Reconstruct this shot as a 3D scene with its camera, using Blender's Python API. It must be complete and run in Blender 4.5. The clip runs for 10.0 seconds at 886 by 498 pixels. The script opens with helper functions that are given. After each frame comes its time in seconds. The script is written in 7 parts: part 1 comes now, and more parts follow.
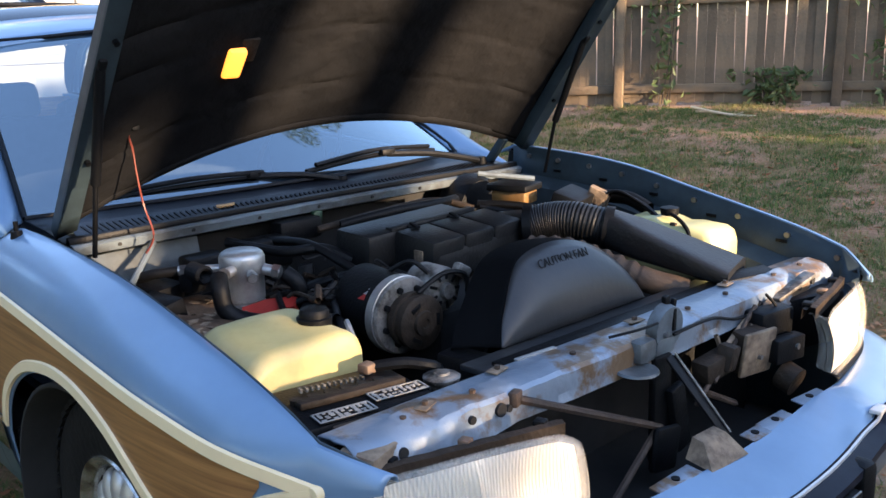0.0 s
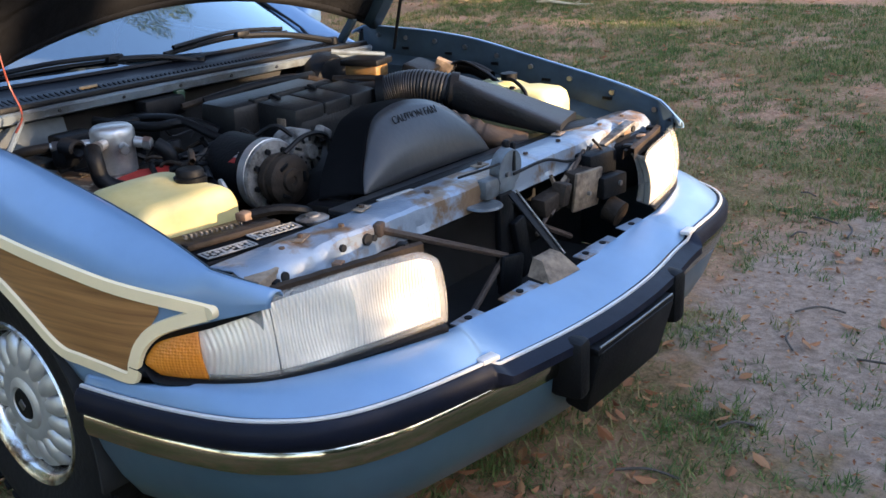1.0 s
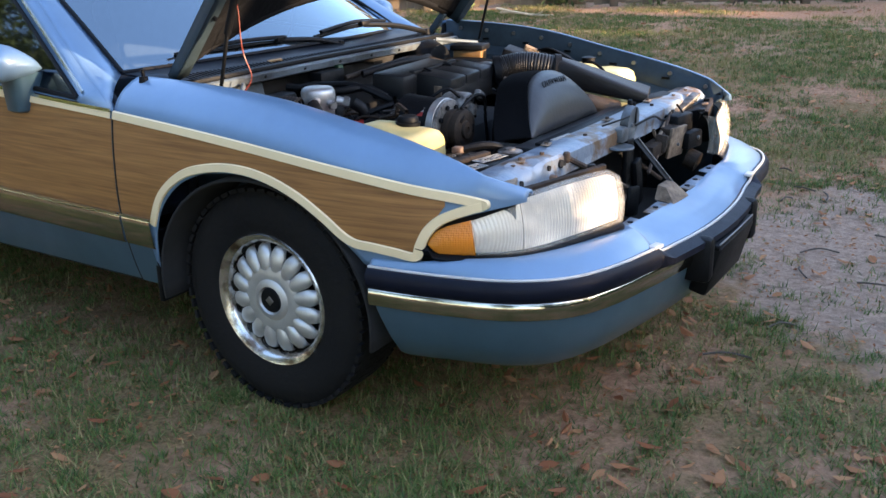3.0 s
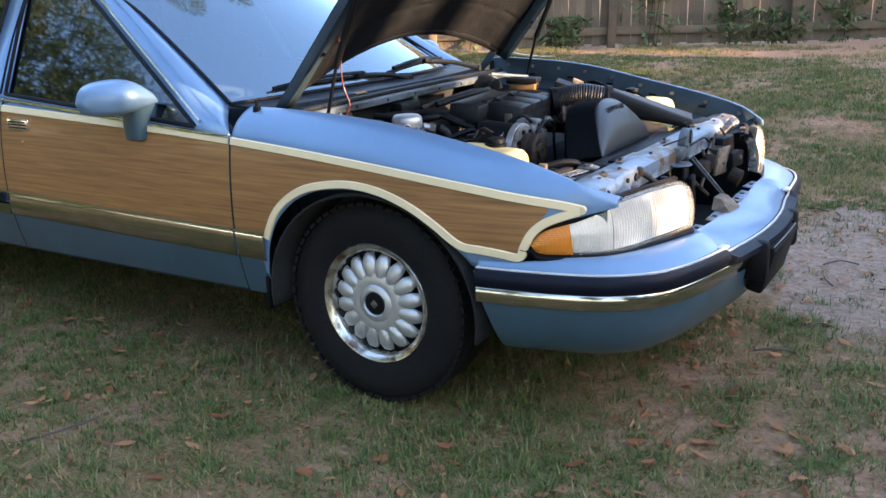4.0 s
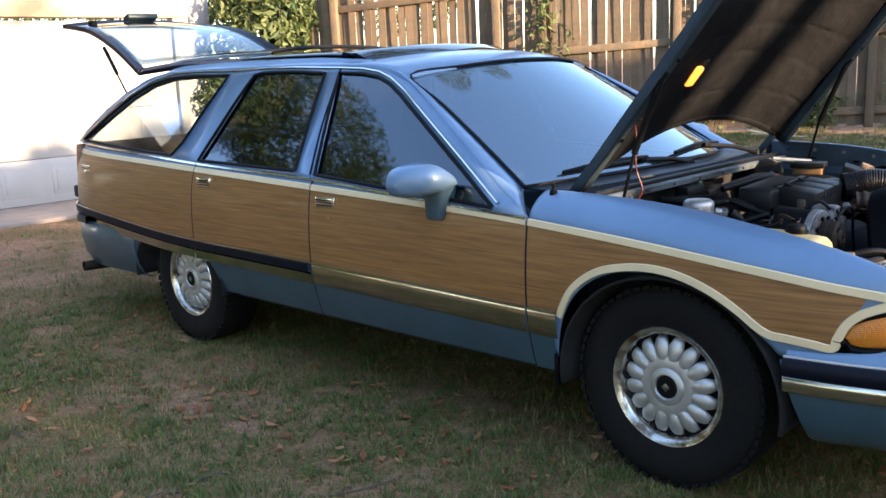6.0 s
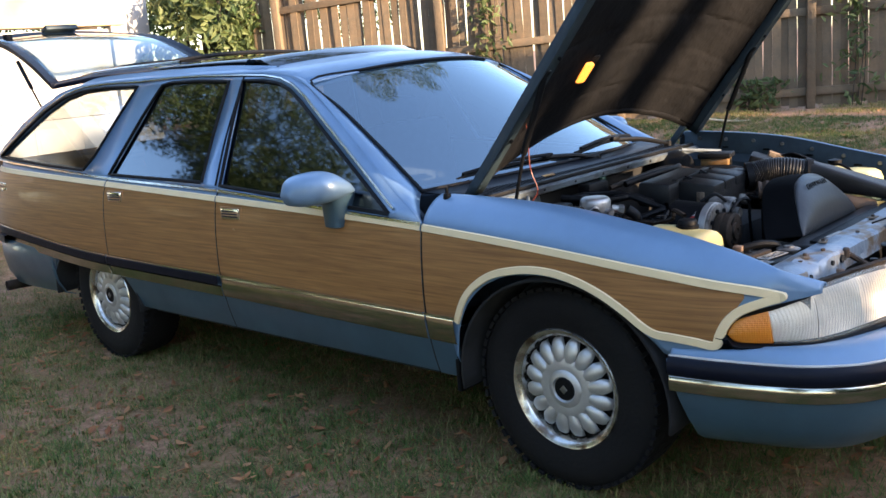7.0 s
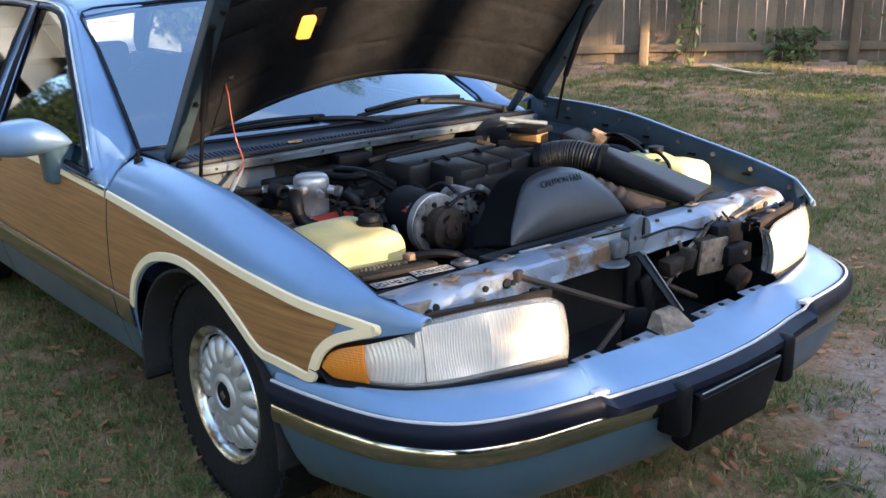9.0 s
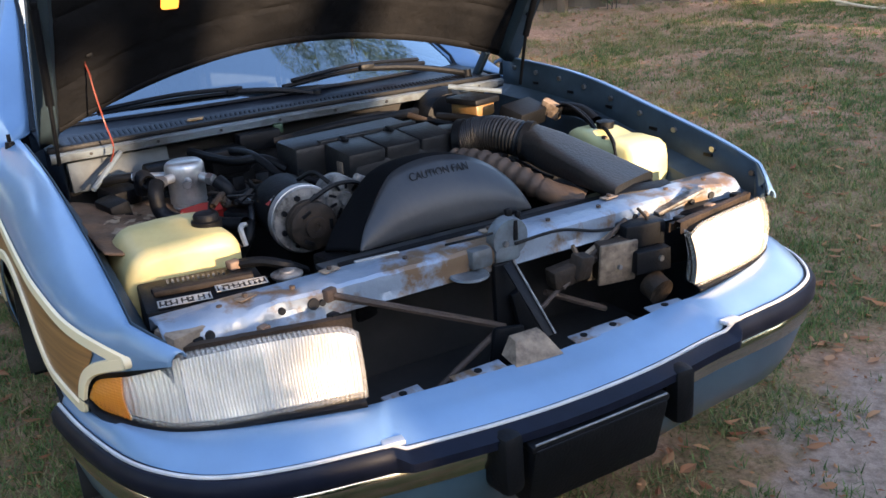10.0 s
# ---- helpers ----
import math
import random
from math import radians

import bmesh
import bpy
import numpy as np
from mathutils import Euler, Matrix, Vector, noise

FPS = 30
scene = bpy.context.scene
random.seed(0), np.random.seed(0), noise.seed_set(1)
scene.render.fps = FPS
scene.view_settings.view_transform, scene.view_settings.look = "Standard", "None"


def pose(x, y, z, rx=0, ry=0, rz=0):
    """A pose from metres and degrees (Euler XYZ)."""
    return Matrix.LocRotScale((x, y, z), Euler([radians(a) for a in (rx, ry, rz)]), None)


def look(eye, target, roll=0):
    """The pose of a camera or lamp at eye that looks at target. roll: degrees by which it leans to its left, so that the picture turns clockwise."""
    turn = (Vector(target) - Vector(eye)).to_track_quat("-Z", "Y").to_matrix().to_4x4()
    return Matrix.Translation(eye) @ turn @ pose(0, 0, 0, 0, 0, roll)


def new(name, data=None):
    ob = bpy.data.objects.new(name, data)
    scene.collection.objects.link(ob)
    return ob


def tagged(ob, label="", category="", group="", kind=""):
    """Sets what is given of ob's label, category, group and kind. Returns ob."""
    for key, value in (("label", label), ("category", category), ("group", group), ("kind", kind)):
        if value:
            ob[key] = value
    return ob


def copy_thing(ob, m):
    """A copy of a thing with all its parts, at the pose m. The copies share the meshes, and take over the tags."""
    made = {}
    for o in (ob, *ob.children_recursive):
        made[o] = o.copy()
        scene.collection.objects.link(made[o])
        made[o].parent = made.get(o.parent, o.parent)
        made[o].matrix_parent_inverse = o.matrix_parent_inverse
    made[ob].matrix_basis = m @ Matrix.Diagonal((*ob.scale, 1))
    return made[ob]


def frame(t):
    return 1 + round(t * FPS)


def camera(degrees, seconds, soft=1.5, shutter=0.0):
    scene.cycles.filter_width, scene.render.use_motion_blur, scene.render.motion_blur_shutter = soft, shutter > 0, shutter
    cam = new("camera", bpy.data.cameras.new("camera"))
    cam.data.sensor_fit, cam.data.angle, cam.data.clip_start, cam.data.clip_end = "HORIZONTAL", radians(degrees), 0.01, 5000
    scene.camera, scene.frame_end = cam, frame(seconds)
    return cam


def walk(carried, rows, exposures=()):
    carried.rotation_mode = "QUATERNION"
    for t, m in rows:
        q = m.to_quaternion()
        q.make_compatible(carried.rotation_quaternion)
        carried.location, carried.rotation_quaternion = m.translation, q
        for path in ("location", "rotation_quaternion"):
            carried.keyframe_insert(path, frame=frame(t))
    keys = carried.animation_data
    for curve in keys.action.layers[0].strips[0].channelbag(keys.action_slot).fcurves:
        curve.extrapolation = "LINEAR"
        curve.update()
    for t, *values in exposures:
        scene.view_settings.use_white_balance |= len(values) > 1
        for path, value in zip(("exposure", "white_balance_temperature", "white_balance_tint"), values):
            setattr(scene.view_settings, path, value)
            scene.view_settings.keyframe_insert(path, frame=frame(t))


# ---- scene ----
cam = camera(50.8, 10.0)
PATH = [
    (0, (1.868, -1.604, 1.452), (0.432, -0.294, 0.979), -1.6),
    (0.5, (1.954, -1.729, 1.411), (0.67, -0.319, 0.809), -2.7),
    (1, (2.041, -1.802, 1.391), (0.86, -0.334, 0.719), -2.7),
    (1.5, (2.059, -1.955, 1.4), (0.869, -0.478, 0.767), -1.6),
    (2, (1.966, -2.227, 1.375), (0.905, -0.672, 0.698), -3.0),
    (2.5, (1.91, -2.498, 1.373), (0.902, -0.9, 0.718), -1.1),
    (2.7, (1.901, -2.633, 1.4), (0.88, -1.042, 0.746), -0.9),
    (4, (1.76, -3.329, 1.404), (0.768, -1.685, 0.844), -1.5),
    (4.5, (1.721, -3.452, 1.455), (0.658, -1.824, 0.987), -1.8),
    (5, (1.655, -3.508, 1.475), (0.441, -1.975, 1.054), -3.2),
    (5.5, (1.625, -3.522, 1.45), (0.29, -2.085, 1.057), -2.4),
    (5.7, (1.589, -3.563, 1.441), (0.228, -2.149, 1.055), -2.1),
    (6.8, (1.662, -3.402, 1.492), (0.294, -2.002, 1.079), -3.9),
    (7, (1.759, -3.315, 1.468), (0.428, -1.878, 1.065), -4.8),
    (7.5, (1.924, -3.041, 1.485), (0.603, -1.611, 1.027), -4.2),
    (8, (2.026, -2.695, 1.488), (0.767, -1.236, 0.954), -5.8),
    (8.5, (2.231, -2.377, 1.492), (0.869, -1.038, 0.899), -2.8),
    (9, (2.358, -2.017, 1.499), (0.89, -0.778, 0.944), -1.6),
    (9.5, (2.439, -1.602, 1.486), (0.881, -0.478, 0.931), -3.7),
    (10, (2.507, -1.139, 1.518), (0.869, -0.204, 0.852), -4.1),
]
walk(cam, [(t, look(eye, target, roll)) for t, eye, target, roll in PATH], [(0, 2.28, 6350, 18), (1, 2.42, 6350, 18), (2.5, 2.47, 6400, 18), (4, 2.69, 6420, 18), (4.6, 2.74, 6390, 18), (5.0, 2.44, 6420, 18), (5.5, 2.3, 6400, 18), (7.5, 2.22, 6400, 18), (8.2, 2.44, 6390, 18), (9, 2.55, 6370, 18), (9.5, 2.41, 6400, 19), (10, 2.43, 6350, 19)])

# ---- world and light ----
SUN_EL, SUN_AZ = 9.0, 8.0   # degrees above the horizon; degrees from +x towards +y
world = bpy.data.worlds.new("sky")
scene.world = world
world.use_nodes = True
wn = world.node_tree.nodes
sky = wn.new("ShaderNodeTexSky")
sky.sky_type, sky.sun_disc = "NISHITA", False
sky.dust_density, sky.air_density, sky.ozone_density = 0.8, 1.2, 1.8
sky.sun_elevation, sky.sun_rotation = radians(SUN_EL + 12), radians(90 - SUN_AZ)
wn["Background"].inputs["Strength"].default_value = 0.15
world.node_tree.links.new(sky.outputs[0], wn["Background"].inputs["Color"])
sun_data = bpy.data.lights.new("sun", "SUN")
sun_data.energy, sun_data.angle, sun_data.color = 5.0, radians(0.6), (1.0, 0.74, 0.45)
sun = new("sun", sun_data)
sd = Vector((math.cos(radians(SUN_EL)) * math.cos(radians(SUN_AZ)), math.cos(radians(SUN_EL)) * math.sin(radians(SUN_AZ)), math.sin(radians(SUN_EL))))
sun.matrix_world = look(sd * 30, (0, 0, 0))


# ---- materials ----
def material(name, color, rough=0.5, metal=0.0, var=0.0, scale=6.0, bump=0.0, bscale=80.0, color2=None, coat=0.0, spec=None, detail=6.0, lo=0.35, hi=0.7, coord="Object"):
    """A principled material whose colour wanders between two tones at two scales, with fine relief."""
    m = bpy.data.materials.new(name)
    m.use_nodes = True
    n, l = m.node_tree.nodes, m.node_tree.links
    b = n["Principled BSDF"]
    b.inputs["Roughness"].default_value, b.inputs["Metallic"].default_value = rough, metal
    b.inputs["Coat Weight"].default_value = coat
    b.inputs["Coat Roughness"].default_value = 0.06
    if spec is not None:
        b.inputs["Specular IOR Level"].default_value = spec
    tc = n.new("ShaderNodeTexCoord")
    c1 = (*color, 1)
    if var or color2:
        c2 = (*(color2 or [c * (1 - var) for c in color]), 1)
        no = n.new("ShaderNodeTexNoise")
        no.inputs["Scale"].default_value, no.inputs["Detail"].default_value, no.inputs["Roughness"].default_value = scale, detail, 0.65
        l.new(tc.outputs[coord], no.inputs["Vector"])
        r = n.new("ShaderNodeValToRGB")
        r.color_ramp.elements[0].position, r.color_ramp.elements[1].position = lo, hi
        r.color_ramp.elements[0].color, r.color_ramp.elements[1].color = c1, c2
        l.new(no.outputs["Fac"], r.inputs["Fac"])
        l.new(r.outputs["Color"], b.inputs["Base Color"])
        mr = n.new("ShaderNodeMapRange")
        mr.inputs["To Min"].default_value, mr.inputs["To Max"].default_value = max(0.02, rough * 0.85), min(1, rough * 1.25)
        l.new(no.outputs["Fac"], mr.inputs["Value"])
        l.new(mr.outputs["Result"], b.inputs["Roughness"])
    else:
        b.inputs["Base Color"].default_value = c1
    if bump:
        nb = n.new("ShaderNodeTexNoise")
        nb.inputs["Scale"].default_value, nb.inputs["Detail"].default_value = bscale, 4
        l.new(tc.outputs[coord], nb.inputs["Vector"])
        bp = n.new("ShaderNodeBump")
        bp.inputs["Strength"].default_value, bp.inputs["Distance"].default_value = bump, 0.01
        l.new(nb.outputs["Fac"], bp.inputs["Height"])
        l.new(bp.outputs["Normal"], b.inputs["Normal"])
    return m


def glass(name, color, rough=0.0, trans=1.0, ior=1.45):
    m = bpy.data.materials.new(name)
    m.use_nodes = True
    b = m.node_tree.nodes["Principled BSDF"]
    b.inputs["Base Color"].default_value = (*color, 1)
    b.inputs["Roughness"].default_value, b.inputs["Transmission Weight"].default_value, b.inputs["IOR"].default_value = rough, trans, ior
    return m


def pane_glass(name, tint, base=0.08, sheen=(0.85, 0.85, 0.85)):
    """A thin pane: it tints what is behind and mirrors by Fresnel."""
    m = bpy.data.materials.new(name)
    m.use_nodes = True
    n, l = m.node_tree.nodes, m.node_tree.links
    n.remove(n["Principled BSDF"])
    t, g, f, x = n.new("ShaderNodeBsdfTransparent"), n.new("ShaderNodeBsdfGlossy"), n.new("ShaderNodeLayerWeight"), n.new("ShaderNodeMixShader")
    p, q = n.new("ShaderNodeMath"), n.new("ShaderNodeMapRange")
    p.operation = "POWER"
    p.inputs[1].default_value = 4.0
    f.inputs["Blend"].default_value = 0.5
    q.inputs["To Min"].default_value, q.inputs["To Max"].default_value = base, 0.95
    l.new(f.outputs["Facing"], p.inputs[0]), l.new(p.outputs[0], q.inputs["Value"])
    t.inputs["Color"].default_value = (*tint, 1)
    g.inputs["Color"].default_value = (*sheen, 1)
    g.inputs["Roughness"].default_value = 0.028
    l.new(q.outputs["Result"], x.inputs[0]), l.new(t.outputs[0], x.inputs[1]), l.new(g.outputs[0], x.inputs[2])
    l.new(x.outputs[0], n["Material Output"].inputs["Surface"])
    return m


PAINT = material("blue_metallic_paint", (0.135, 0.232, 0.355), 0.40, 0.25, 0.16, 3.0, 0.03, 900, coat=0.55)
PAINT.node_tree.nodes["Principled BSDF"].inputs["Coat Roughness"].default_value = 0.12
PAINT_LOW = material("lower_slate_blue_paint", (0.046, 0.095, 0.132), 0.4, 0.3, 0.25, 4.0, 0.02, 900, coat=0.6)
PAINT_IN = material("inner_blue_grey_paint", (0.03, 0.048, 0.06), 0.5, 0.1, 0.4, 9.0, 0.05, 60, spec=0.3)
CREAM = material("cream_trim", (0.76, 0.61, 0.36), 0.4, 0, 0.1, 5.0)
CHROME = material("bright_chrome", (0.78, 0.77, 0.72), 0.12, 1.0, 0.15, 8.0)
CHROME_DULL = material("aged_brushed_band", (0.50, 0.49, 0.43), 0.11, 1.0, 0.25, 7.0, 0.02, 40)
NAVY = material("navy_rubber_strip", (0.006, 0.008, 0.016), 0.4, 0, 0.3, 20, 0.05, 200, spec=0.13)
BLACK = material("black_plastic", (0.0035, 0.004, 0.005), 0.5, 0, 0.4, 12, 0.15, 150, spec=0.16)
DUSTY = material("dusty_black_plastic", (0.005, 0.006, 0.0075), 0.42, 0, 0, 6, 0.15, 120, color2=(0.011, 0.011, 0.011), spec=0.28)
RUBBER = material("tyre_rubber", (0.0045, 0.0045, 0.005), 0.75, 0, 0, 5, 0.3, 60, color2=(0.010, 0.009, 0.008), spec=0.2)
ALU = material("silver_wheel_cover", (0.56, 0.56, 0.55), 0.40, 0.7, 0.25, 9, 0.05, 90)
STEEL = material("bare_steel", (0.28, 0.28, 0.28), 0.35, 0.9, 0.35, 20, 0.1, 120)
RAIL = material("worn_silver_blue_paint", (0.19, 0.235, 0.29), 0.38, 0.3, 0, 7.0, 0.25, 45, color2=(0.14, 0.09, 0.052), lo=0.49, hi=0.58)
RUST = material("rusty_steel", (0.11, 0.06, 0.035), 0.75, 0.2, 0, 14, 0.3, 90, color2=(0.2, 0.15, 0.11))
GREASE = material("grimy_brown_metal", (0.010, 0.008, 0.006), 0.65, 0, 0, 9, 0.4, 60, color2=(0.04, 0.027, 0.018), spec=0.2)
BOTTLE = material("yellowed_plastic", (0.47, 0.40, 0.175), 0.42, 0, 0, 6, 0.05, 50, color2=(0.36, 0.28, 0.11))
BOTTLE2 = material("pale_yellow_plastic", (0.52, 0.50, 0.24), 0.42, 0, 0.2, 5, 0.05, 50)
ALLOY = material("cast_aluminium", (0.42, 0.42, 0.41), 0.34, 0.6, 0.4, 18, 0.15, 80)
RED = material("red_plastic", (0.28, 0.02, 0.015), 0.4, 0, 0.3, 20)
MAT = material("hood_insulation", (0.0052, 0.0056, 0.0066), 0.95, 0, 0, 3.0, 0.6, 30, color2=(0.0130, 0.0128, 0.0135), spec=0.05)
COWL = material("weathered_black_cowl", (0.0035, 0.004, 0.0065), 0.4, 0, 0, 8, 0.1, 90, color2=(0.007, 0.007, 0.009), spec=0.2)
DARK = material("underbody_and_shade_black", (0.006, 0.006, 0.006), 0.9, 0, 0.3, 10)
SEAT = material("blue_grey_cloth", (0.025, 0.035, 0.05), 0.9, 0, 0.3, 30, 0.2, 300)
GLASS = pane_glass("tinted_window_glass", (0.075, 0.09, 0.10), 0.10, (0.75, 0.88, 1.0))
GLASS_REAR = pane_glass("light_tinted_glass", (0.50, 0.55, 0.56), 0.12, (0.75, 0.88, 1.0))
CLEAR = pane_glass("clear_hatch_glass", (0.72, 0.80, 0.82), 0.07)
GLASS_DARK = pane_glass("dark_roof_glass", (0.03, 0.035, 0.04), 0.12)
WINDSHIELD = pane_glass("windshield_glass", (0.45, 0.54, 0.58), 0.30, (0.78, 0.91, 0.98))


# ---- building helpers ----
def curve(keys):
    """A smooth function through (x, value) keys (monotone cubic)."""
    k = sorted(keys)
    xs, ys = np.array([a for a, _ in k], float), np.array([b for _, b in k], float)
    h, d = np.diff(xs), np.diff(ys) / np.diff(xs)
    m = np.zeros(len(xs))
    m[0], m[-1] = d[0], d[-1]
    for i in range(1, len(xs) - 1):
        if d[i - 1] * d[i] > 0:
            w1, w2 = 2 * h[i] + h[i - 1], h[i] + 2 * h[i - 1]
            m[i] = (w1 + w2) / (w1 / d[i - 1] + w2 / d[i])

    def f(x):
        x = min(max(x, xs[0]), xs[-1])
        i = min(max(int(np.searchsorted(xs, x)) - 1, 0), len(xs) - 2)
        t = (x - xs[i]) / h[i]
        return float((2 * t**3 - 3 * t**2 + 1) * ys[i] + (t**3 - 2 * t**2 + t) * h[i] * m[i] + (-2 * t**3 + 3 * t**2) * ys[i + 1] + (t**3 - t**2) * h[i] * m[i + 1])
    return f


def frange(a, b, n):
    return [a + (b - a) * i / (n - 1) for i in range(n)]


def part(name, bm, mat, parent=None, label="", smooth=True, solid=0.0, bevel=0.0, angle=40):
    """Links a bmesh as one mesh object under a thing or a part."""
    me = bpy.data.meshes.new(name)
    bmesh.ops.recalc_face_normals(bm, faces=bm.faces) if not solid else None
    bm.to_mesh(me)
    bm.free()
    me.materials.append(mat)
    ob = new(name, me)
    if parent:
        ob.parent = parent
    if label:
        tagged(ob, label)
    if solid:
        mod = ob.modifiers.new("thickness", "SOLIDIFY")
        mod.thickness, mod.offset = solid, -1
    if bevel:
        mod = ob.modifiers.new("edges", "BEVEL")
        mod.width, mod.segments, mod.limit_method = bevel, 2, "ANGLE"
    if smooth:
        me.shade_smooth()
        me.set_sharp_from_angle(angle=radians(angle))
    return ob


def grid(rows, bm=None, closed=False, flip=False):
    """A sheet of quads through rows of points."""
    bm = bm or bmesh.new()
    vs = [[bm.verts.new(p) for p in r] for r in rows]
    for a, b in zip(vs, vs[1:]):
        n = len(a)
        for i in range(n if closed else n - 1):
            q = [a[i], a[(i + 1) % n], b[(i + 1) % n], b[i]]
            try:
                bm.faces.new(q[::-1] if flip else q)
            except ValueError:
                pass
    return bm


def box(bm, c, s, rot=(0, 0, 0), bev=0.0):
    """A box of size s round c, turned by degrees, with rounded edges."""
    m = pose(*c, *rot) @ Matrix.Diagonal((*s, 1))
    r = bmesh.ops.create_cube(bm, size=1, matrix=m)
    if bev:
        es = list({e for v in r["verts"] for e in v.link_edges})
        bmesh.ops.bevel(bm, geom=es, offset=bev, segments=2, affect="EDGES", profile=0.5)
    return bm


def cyl(bm, a, b, r, r2=None, seg=20, cap=True):
    a, b = Vector(a), Vector(b)
    d = b - a
    m = Matrix.Translation((a + b) / 2) @ d.to_track_quat("Z", "Y").to_matrix().to_4x4()
    bmesh.ops.create_cone(bm, cap_ends=cap, segments=seg, radius1=r, radius2=r if r2 is None else r2, depth=d.length, matrix=m)
    return bm


def smooth_path(pts, per=6):
    """More points along a path, by Catmull-Rom."""
    p = [Vector(q) for q in pts]
    if len(p) < 3:
        return p
    out = []
    for i in range(len(p) - 1):
        a, b, c, d = p[max(i - 1, 0)], p[i], p[i + 1], p[min(i + 2, len(p) - 1)]
        for k in range(per):
            t = k / per
            out.append(0.5 * ((2 * b) + (c - a) * t + (2 * a - 5 * b + 4 * c - d) * t * t + (3 * b - a - 3 * c + d) * t**3))
    return out + [p[-1]]


def tube(bm, pts, r, seg=8, per=6, radii=None):
    """A round bar along a smooth path."""
    p = smooth_path(pts, per)
    rows, up = [], Vector((0.03, 0.02, 1)).normalized()
    for i, q in enumerate(p):
        d = (p[min(i + 1, len(p) - 1)] - p[max(i - 1, 0)]).normalized()
        s = d.cross(up)
        s = s.normalized() if s.length > 0.05 else d.cross(Vector((1, 0, 0))).normalized()
        u = s.cross(d)
        rr = radii(i / (len(p) - 1)) if radii else r
        rows.append([q + rr * (math.cos(a) * s + math.sin(a) * u) for a in (2 * math.pi * k / seg for k in range(seg))])
    grid(rows, bm, closed=True)
    return bm


def lathe(bm, profile, centre, axis="y", seg=48):
    """A turned body: profile of (along the axis, radius)."""
    rows = []
    for k in range(seg):
        a = 2 * math.pi * k / seg
        row = []
        for t, r in profile:
            c, s = r * math.cos(a), r * math.sin(a)
            p = {"x": (t, c, s), "y": (c, t, s), "z": (c, s, t)}[axis]
            row.append(Vector(centre) + Vector(p))
        rows.append(row)
    grid(rows + rows[:1], bm)
    bmesh.ops.remove_doubles(bm, verts=bm.verts, dist=1e-5)
    return bm


def prism(bm, outline, h, m=Matrix()):
    """A flat outline in x, y pulled up to height h, placed by m."""
    lo = [bm.verts.new(m @ Vector((x, y, 0))) for x, y in outline]
    hi = [bm.verts.new(m @ Vector((x, y, h))) for x, y in outline]
    n = len(lo)
    bm.faces.new(lo[::-1]), bm.faces.new(hi)
    for i in range(n):
        bm.faces.new((lo[i], lo[(i + 1) % n], hi[(i + 1) % n], hi[i]))
    return bm


def thing(name, label, category, at=(0, 0, 0), group="", kind=""):
    e = new(name)
    e.location = at
    e.empty_display_size = 0.2
    return tagged(e, label, category, group, kind)




# ---- the station wagon: x forward from the front axle, y to its left, z up from the ground ----
car = thing("station_wagon", "light blue wood-sided estate car with open hood, parked on grass", "car")

half_width = curve([(-4.36, 0.80), (-4.33, 0.86), (-4.25, 0.905), (-4.0, 0.95), (-3.5, 0.972), (-2.9, 0.982), (-1.7, 0.985), (-0.5, 0.984), (0, 0.98), (0.3, 0.972), (0.45, 0.958), (0.55, 0.943), (0.62, 0.924), (0.70, 0.892), (0.77, 0.85), (0.835, 0.80)])
section = curve([(0.26, -0.085), (0.33, -0.05), (0.46, -0.014), (0.55, 0), (0.64, 0.004), (0.75, 0.0), (0.85, -0.01), (0.93, -0.026), (0.98, -0.05), (1.06, -0.095)])
stripe_z = curve([(0.78, 0.742), (0.66, 0.764), (0.4, 0.80), (0.0, 0.842), (-0.545, 0.884), (-1.82, 0.935), (-2.79, 0.968), (-4.16, 1.008), (-4.34, 1.012)])
belt_z = curve([(-0.4, 0.897), (-0.65, 0.908), (-1.79, 0.974), (-2.78, 1.003), (-3.05, 1.015), (-4.2, 1.062), (-4.36, 1.066)])
trim_z = curve([(0.5, 0.562), (-0.51, 0.572), (-1.74, 0.592), (-2.8, 0.603), (-4.2, 0.678), (-4.36, 0.68)])
arch_z = curve([(-0.405, 0.30), (-0.385, 0.42), (-0.35, 0.545), (-0.29, 0.645), (-0.2, 0.715), (-0.1, 0.748), (0.01, 0.757), (0.11, 0.745), (0.21, 0.712), (0.3, 0.665), (0.37, 0.615), (0.42, 0.57), (0.455, 0.52), (0.475, 0.44), (0.49, 0.30)])
rear_arch_z = curve([(-3.49, 0.30), (-3.46, 0.45), (-3.38, 0.535), (-3.2, 0.566), (-2.87, 0.564), (-2.71, 0.53), (-2.63, 0.46), (-2.56, 0.30)])
crest_z = curve([(0.835, 0.772), (0.70, 0.828), (0.55, 0.872), (0.3, 0.922), (0.05, 0.96), (-0.2, 0.978), (-0.45, 0.985), (-0.6, 0.985)])
lamp_top_z = curve([(0.585, 0.57), (0.592, 0.61), (0.607, 0.655), (0.635, 0.684), (0.69, 0.706), (0.75, 0.724), (0.835, 0.746)])


def side_y(x, z):
    return half_width(x) + section(z)


